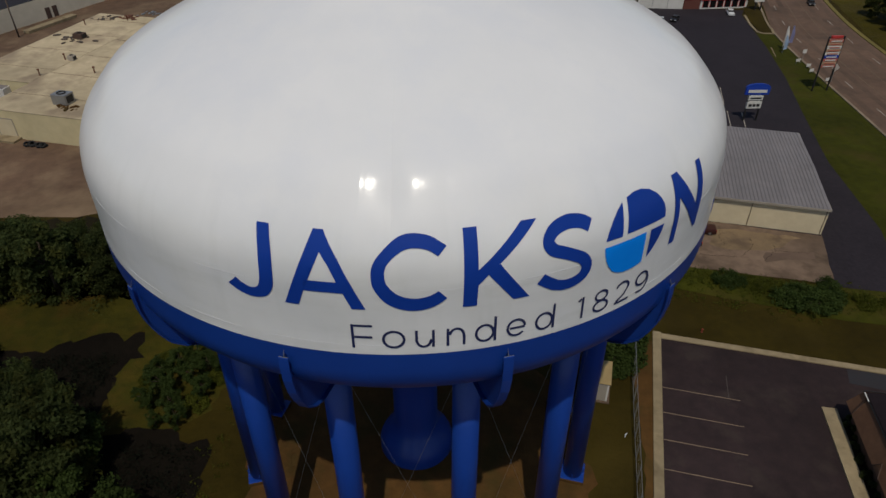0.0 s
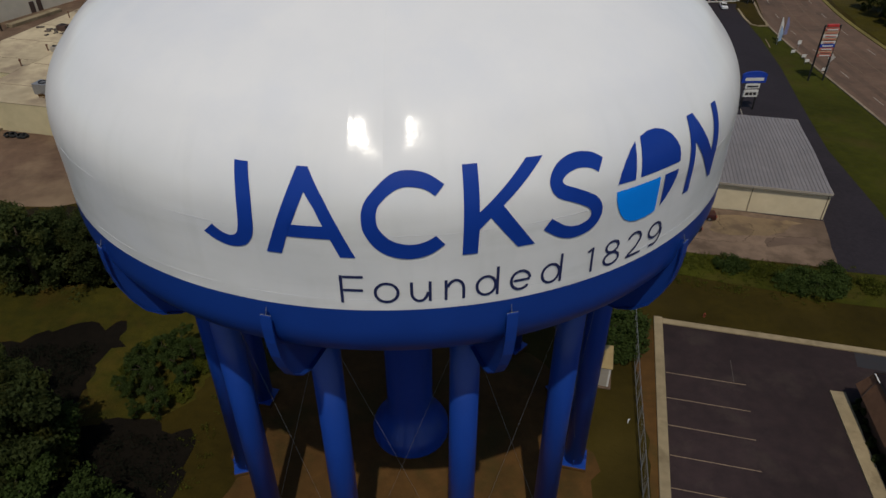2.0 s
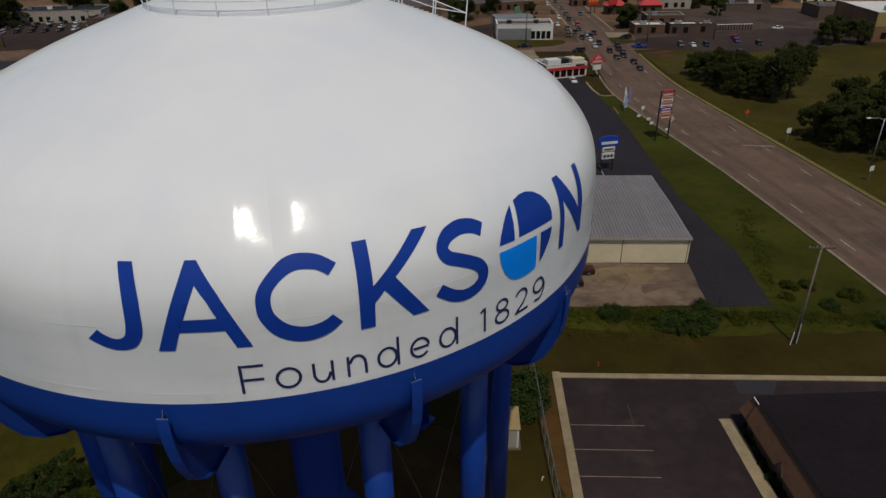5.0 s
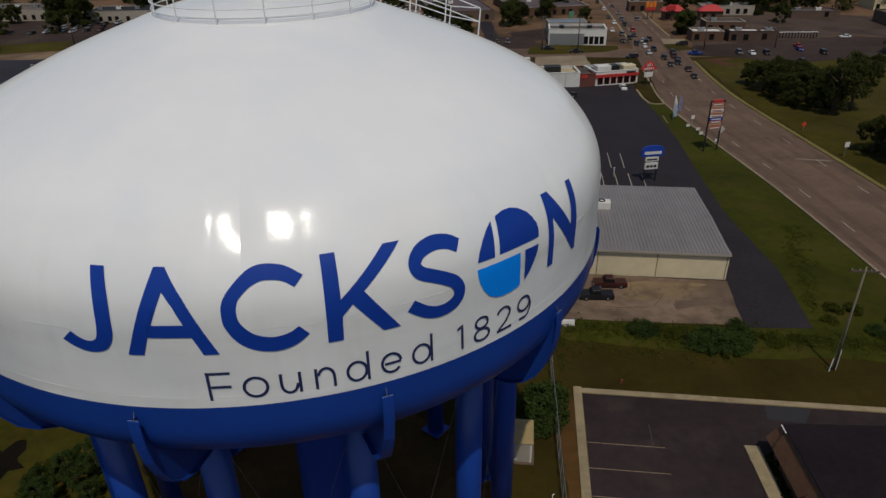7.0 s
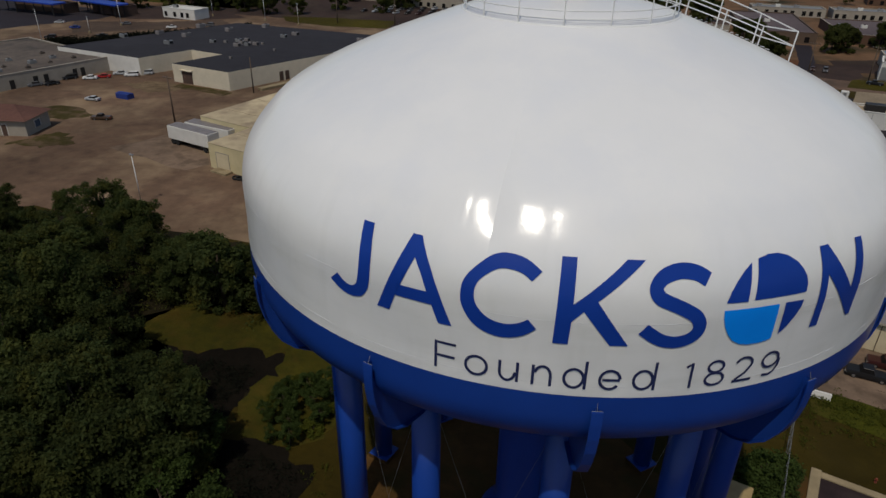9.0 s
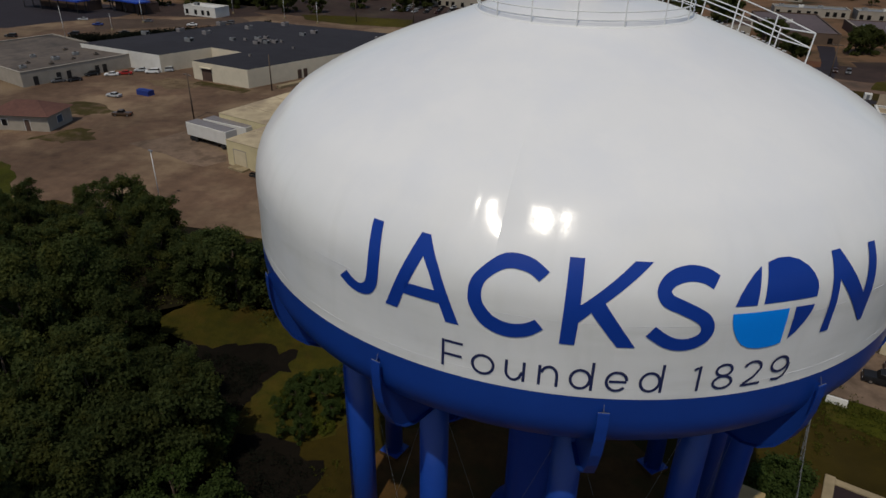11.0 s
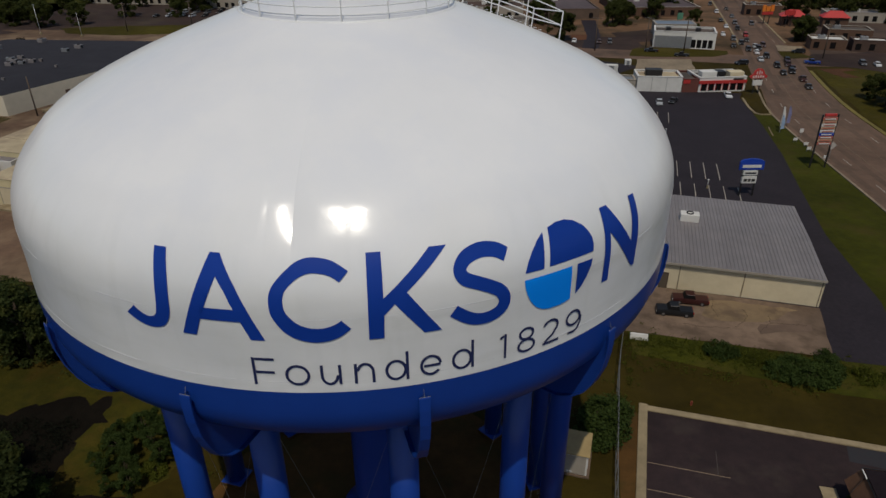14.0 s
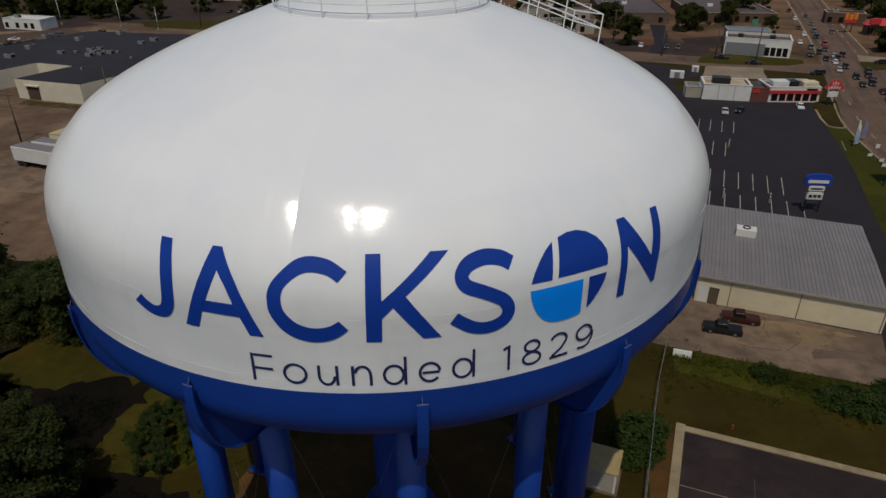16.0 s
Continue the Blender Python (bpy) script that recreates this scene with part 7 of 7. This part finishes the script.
def road_sign(x, y, h, w, mat, diamond=False, label="small white road sign on a thin post"):
    ob = thing("road_sign", label, "road sign", pose(x, y, 0.02, 0, 0, 5), "road signs")
    bm = bmesh.new()
    tube(bm, [(0, 0, -0.1), (0, 0, h)], 0.04, 6)
    part("post", bm, GALV, ob)
    bm = bmesh.new()
    box(bm, -w / 2, -0.06, -w / 2, w / 2, -0.042, w / 2, pose(0, 0, h - w / 2, 0, 45 if diamond else 0, 0))
    part("plate", bm, mat, ob)
    return ob


def street_light(x, y, turn, h=8.0, reach=2.6):
    ob = thing("street_light", "grey street light with a long arm beside the street", "street light", pose(x, y, 0, 0, 0, turn), "street lights")
    bm = bmesh.new()
    tube(bm, [(0, 0, -0.2), (0, 0, h)], 0.11, 8, 0.07)
    part("pole", bm, GALV, ob, smooth=True)
    bm = bmesh.new()
    tube(bm, [(0, 0, h - 0.2), (-reach * 0.5, 0, h + 0.15), (-reach, 0, h + 0.25)], 0.05, 6)
    part("arm", bm, GALV, ob)
    bm = bmesh.new()
    box(bm, -reach - 0.7, -0.16, h + 0.18, -reach, 0.16, h + 0.34, bev=0.04)
    part("lamp_head", bm, PAINTW, ob, "pale lamp head")
    return ob


street_light(87.5, 49.0, 0.0)
road_sign(65.9, 72.6, 3.0, 1.0, surface("pale_sign_back", (0.42, 0.38, 0.34), None, 2.0), True, "grey back of a diamond road sign")
road_sign(66.0, 83.5, 1.8, 0.7, PAINTW)
road_sign(82.6, 62.6, 2.6, 0.9, PAINTW)
road_sign(83.2, 44.5, 2.4, 0.8, PAINTW)
road_sign(84.2, 76.6, 1.6, 0.8, REDDISH, True, "orange diamond roadworks sign")
for x, y, h, mt in ((64.4, 88.6, 4.4, PAINTW), (66.2, 90.2, 4.0, surface("lilac_banner", (0.20, 0.20, 0.34), None, 1.0)), (63.6, 86.6, 3.4, surface("pale_blue_banner", (0.30, 0.40, 0.55), None, 1.0))):
    fl = thing("feather_flag", "upright feather banner beside the street", "banner", pose(x, y, 0, 0, 0, 20), "feather flags")
    bm = bmesh.new()
    tube(bm, [(0, 0, -0.1), (0, 0, h)], 0.03, 6)
    part("pole", bm, GALV, fl)
    bm = bmesh.new()
    _rows = []
    for k in range(11):
        z, yy, wd = 0.7 + (h - 0.8) * k / 10, 0.06 * math.sin(k * 0.9), 0.85 - 0.55 * (k / 10) ** 3
        _rows.append([bm.verts.new(v) for v in ((0.03, -0.02, z), (wd * 0.5, yy * 0.6 - 0.02, z), (wd, yy - 0.02, z), (wd, yy, z), (wd * 0.5, yy * 0.6, z), (0.03, 0.0, z))])
    for u, v in zip(_rows, _rows[1:]):
        for k in range(6):
            bm.faces.new((u[k], u[(k + 1) % 6], v[(k + 1) % 6], v[k]))
    bm.faces.new(_rows[0][::-1])
    bm.faces.new(_rows[-1])
    bmesh.ops.recalc_face_normals(bm, faces=bm.faces[:])
    part("banner", bm, mt, fl)
for x, y in ((64.2, 81.4), (65.0, 79.0), (64.4, 76.6), (65.3, 72.5)):
    yd = thing("yard_sign", "small white board stuck in the roadside grass", "yard sign", pose(x, y, 0, 0, 0, 10), "yard signs")
    bm = bmesh.new()
    box(bm, -0.4, -0.02, 0.35, 0.4, 0.02, 0.85)
    part("board", bm, PAINTW, yd)
    for s in (-0.3, 0.3):
        bm = bmesh.new()
        tube(bm, [(s, 0, -0.1), (s, 0, 0.4)], 0.02, 5)
        part("stake", bm, GALV, yd)

# the chain-link fence beside the tower
FENCE = [(21.6, 21.8), (19.9, 15.6), (18.4, 8.7), (17.0, 2.0), (15.4, -6.0), (13.1, -16.5)]
fence = thing("chain_link_fence", "grey chain-link fence with steel posts along the dirt strip", "fence", pose(0, 0, 0))
fp = spline(FENCE, 4)
post_me = bmesh.new()
tube(post_me, [(0, 0, -0.2), (0, 0, 2.05)], 0.04, 8)
post_me = mesh_of("post", post_me, GALV)
for p in fp:
    share("post", post_me, fence, pose(p.x, p.y, 0))
for z in (0.12, 2.0):
    bm = bmesh.new()
    tube(bm, [(p.x, p.y, z) for p in fp], 0.02, 6)
    part("rail", bm, GALV, fence)
bm = bmesh.new()
for a, b in zip(fp, fp[1:]):
    n = max(2, int((b - a).length / 0.28))
    for k in range(n):
        for s in (0, 1):
            p, q = a.lerp(b, k / n), a.lerp(b, min(1.0, (k + 7) / n) if n > 7 else 1.0)
            z0, z1 = (0.12, 2.0) if s else (2.0, 0.12)
            f = 1.0
            tube(bm, [(p.x, p.y, z0), (q.x, q.y, z1)], 0.0022, 3)
part("mesh_wire", bm, GALV, fence)
cb = thing("equipment_shed", "small grey-fronted equipment shed with a cream roof", "shed", site(12.95, 4.3))
bm = bmesh.new()
box(bm, 0, 0, 0.12, 2.25, 2.5, 2.1, bev=0.03)
part("body", bm, PAINTW, cb)
bm = bmesh.new()
box(bm, -0.1, -0.1, 2.1, 2.35, 2.6, 2.2, bev=0.03)
part("roof", bm, surface("ochre_roof_coating", (0.34, 0.25, 0.11), (0.27, 0.19, 0.085), 1.5, 0.85, 0.1), cb, "cream flat roof")
bm = bmesh.new()
box(bm, 0.15, -0.03, 0.2, 2.1, -0.003, 2.0)
part("door", bm, GREYWALL, cb, "grey double door")
bm = bmesh.new()
box(bm, 0.7, -0.05, 0.35, 1.1, -0.031, 0.45)
part("notice", bm, PAINTW, cb, "small white notice")
bm = bmesh.new()
box(bm, -0.2, -0.15, -0.1, 2.45, 2.7, 0.12)
part("pad", bm, APRON, cb)
hy = thing("fire_hydrant", "orange-red fire hydrant standing in mown grass", "fire hydrant", pose(25.6, 12.2, 0) @ Matrix.Scale(0.52, 4))
bm = bmesh.new()
lathe(bm, [(0.2, 0.0), (0.2, 0.06), (0.13, 0.08), (0.13, 0.6), (0.17, 0.62), (0.17, 0.68), (0.12, 0.8), (0.01, 0.86)], 14)
part("barrel", bm, HYD, hy, smooth=True)
for a in ((0.26, 0, 0.48), (-0.26, 0, 0.48), (0, -0.28, 0.42)):
    bm = bmesh.new()
    tube(bm, [(0, 0, a[2]), a], 0.075, 8)
    part("outlet", bm, HYD, hy)
vp = thing("vent_pipe", "short white capped pipe standing by the fence", "pipe", pose(15.9, 0.3, 0))
bm = bmesh.new()
tube(bm, [(0, 0, -0.1), (0, 0, 0.3), (0.05, 0, 0.36), (0.12, 0, 0.36)], 0.045, 8)
part("pipe", bm, STEELW, vp)
wbx = thing("jersey_barrier", "white concrete barrier block at the apron edge", "barrier", site(23.25, 21.9, SITE + 4, 0.0))
bm = bmesh.new()
prism(bm, [(-0.85, -0.27), (0.85, -0.27), (0.85, 0.27), (-0.85, 0.27)], 0.0, 0.62)
for v in bm.verts:
    if v.co.z > 0.5:
        v.co.y *= 0.4
part("block", bm, PAINTW, wbx)
for x, y, s in ((-55.3, 50.0, 1.0), (-53.6, 49.6, 0.7)):
    ty = thing("tyre_heap", "dark heap of scrap tyres by the wall", "tyres", pose(x, y, 0.02), "yard clutter")
    for k in range(4):
        bm = bmesh.new()
        lathe(bm, [(0.28, 0.0), (0.45, 0.02), (0.5, 0.14), (0.45, 0.26), (0.28, 0.28)], 14)
        t = part("tyre", bm, TYRE, ty)
        t.matrix_basis = pose(0.45 * math.cos(k * 1.9) * s, 0.4 * math.sin(k * 1.9) * s, 0.2 * (k // 2), 8 * k, 5, 0)
slab = thing("concrete_beam", "long pale concrete beam lying in the yard", "beam", site(-78.3, 103.8, 68, 0.02))
bm = bmesh.new()
box(bm, -6.0, -0.8, 0, 6.0, 0.8, 0.6, bev=0.05)
part("beam", bm, CONC, slab)

# plan units to metres
for ob in list(scene.objects):
    if ob.parent is None and ob.type in ("MESH", "EMPTY"):
        ob.matrix_basis = Matrix.Scale(SCALE, 4) @ ob.matrix_basis
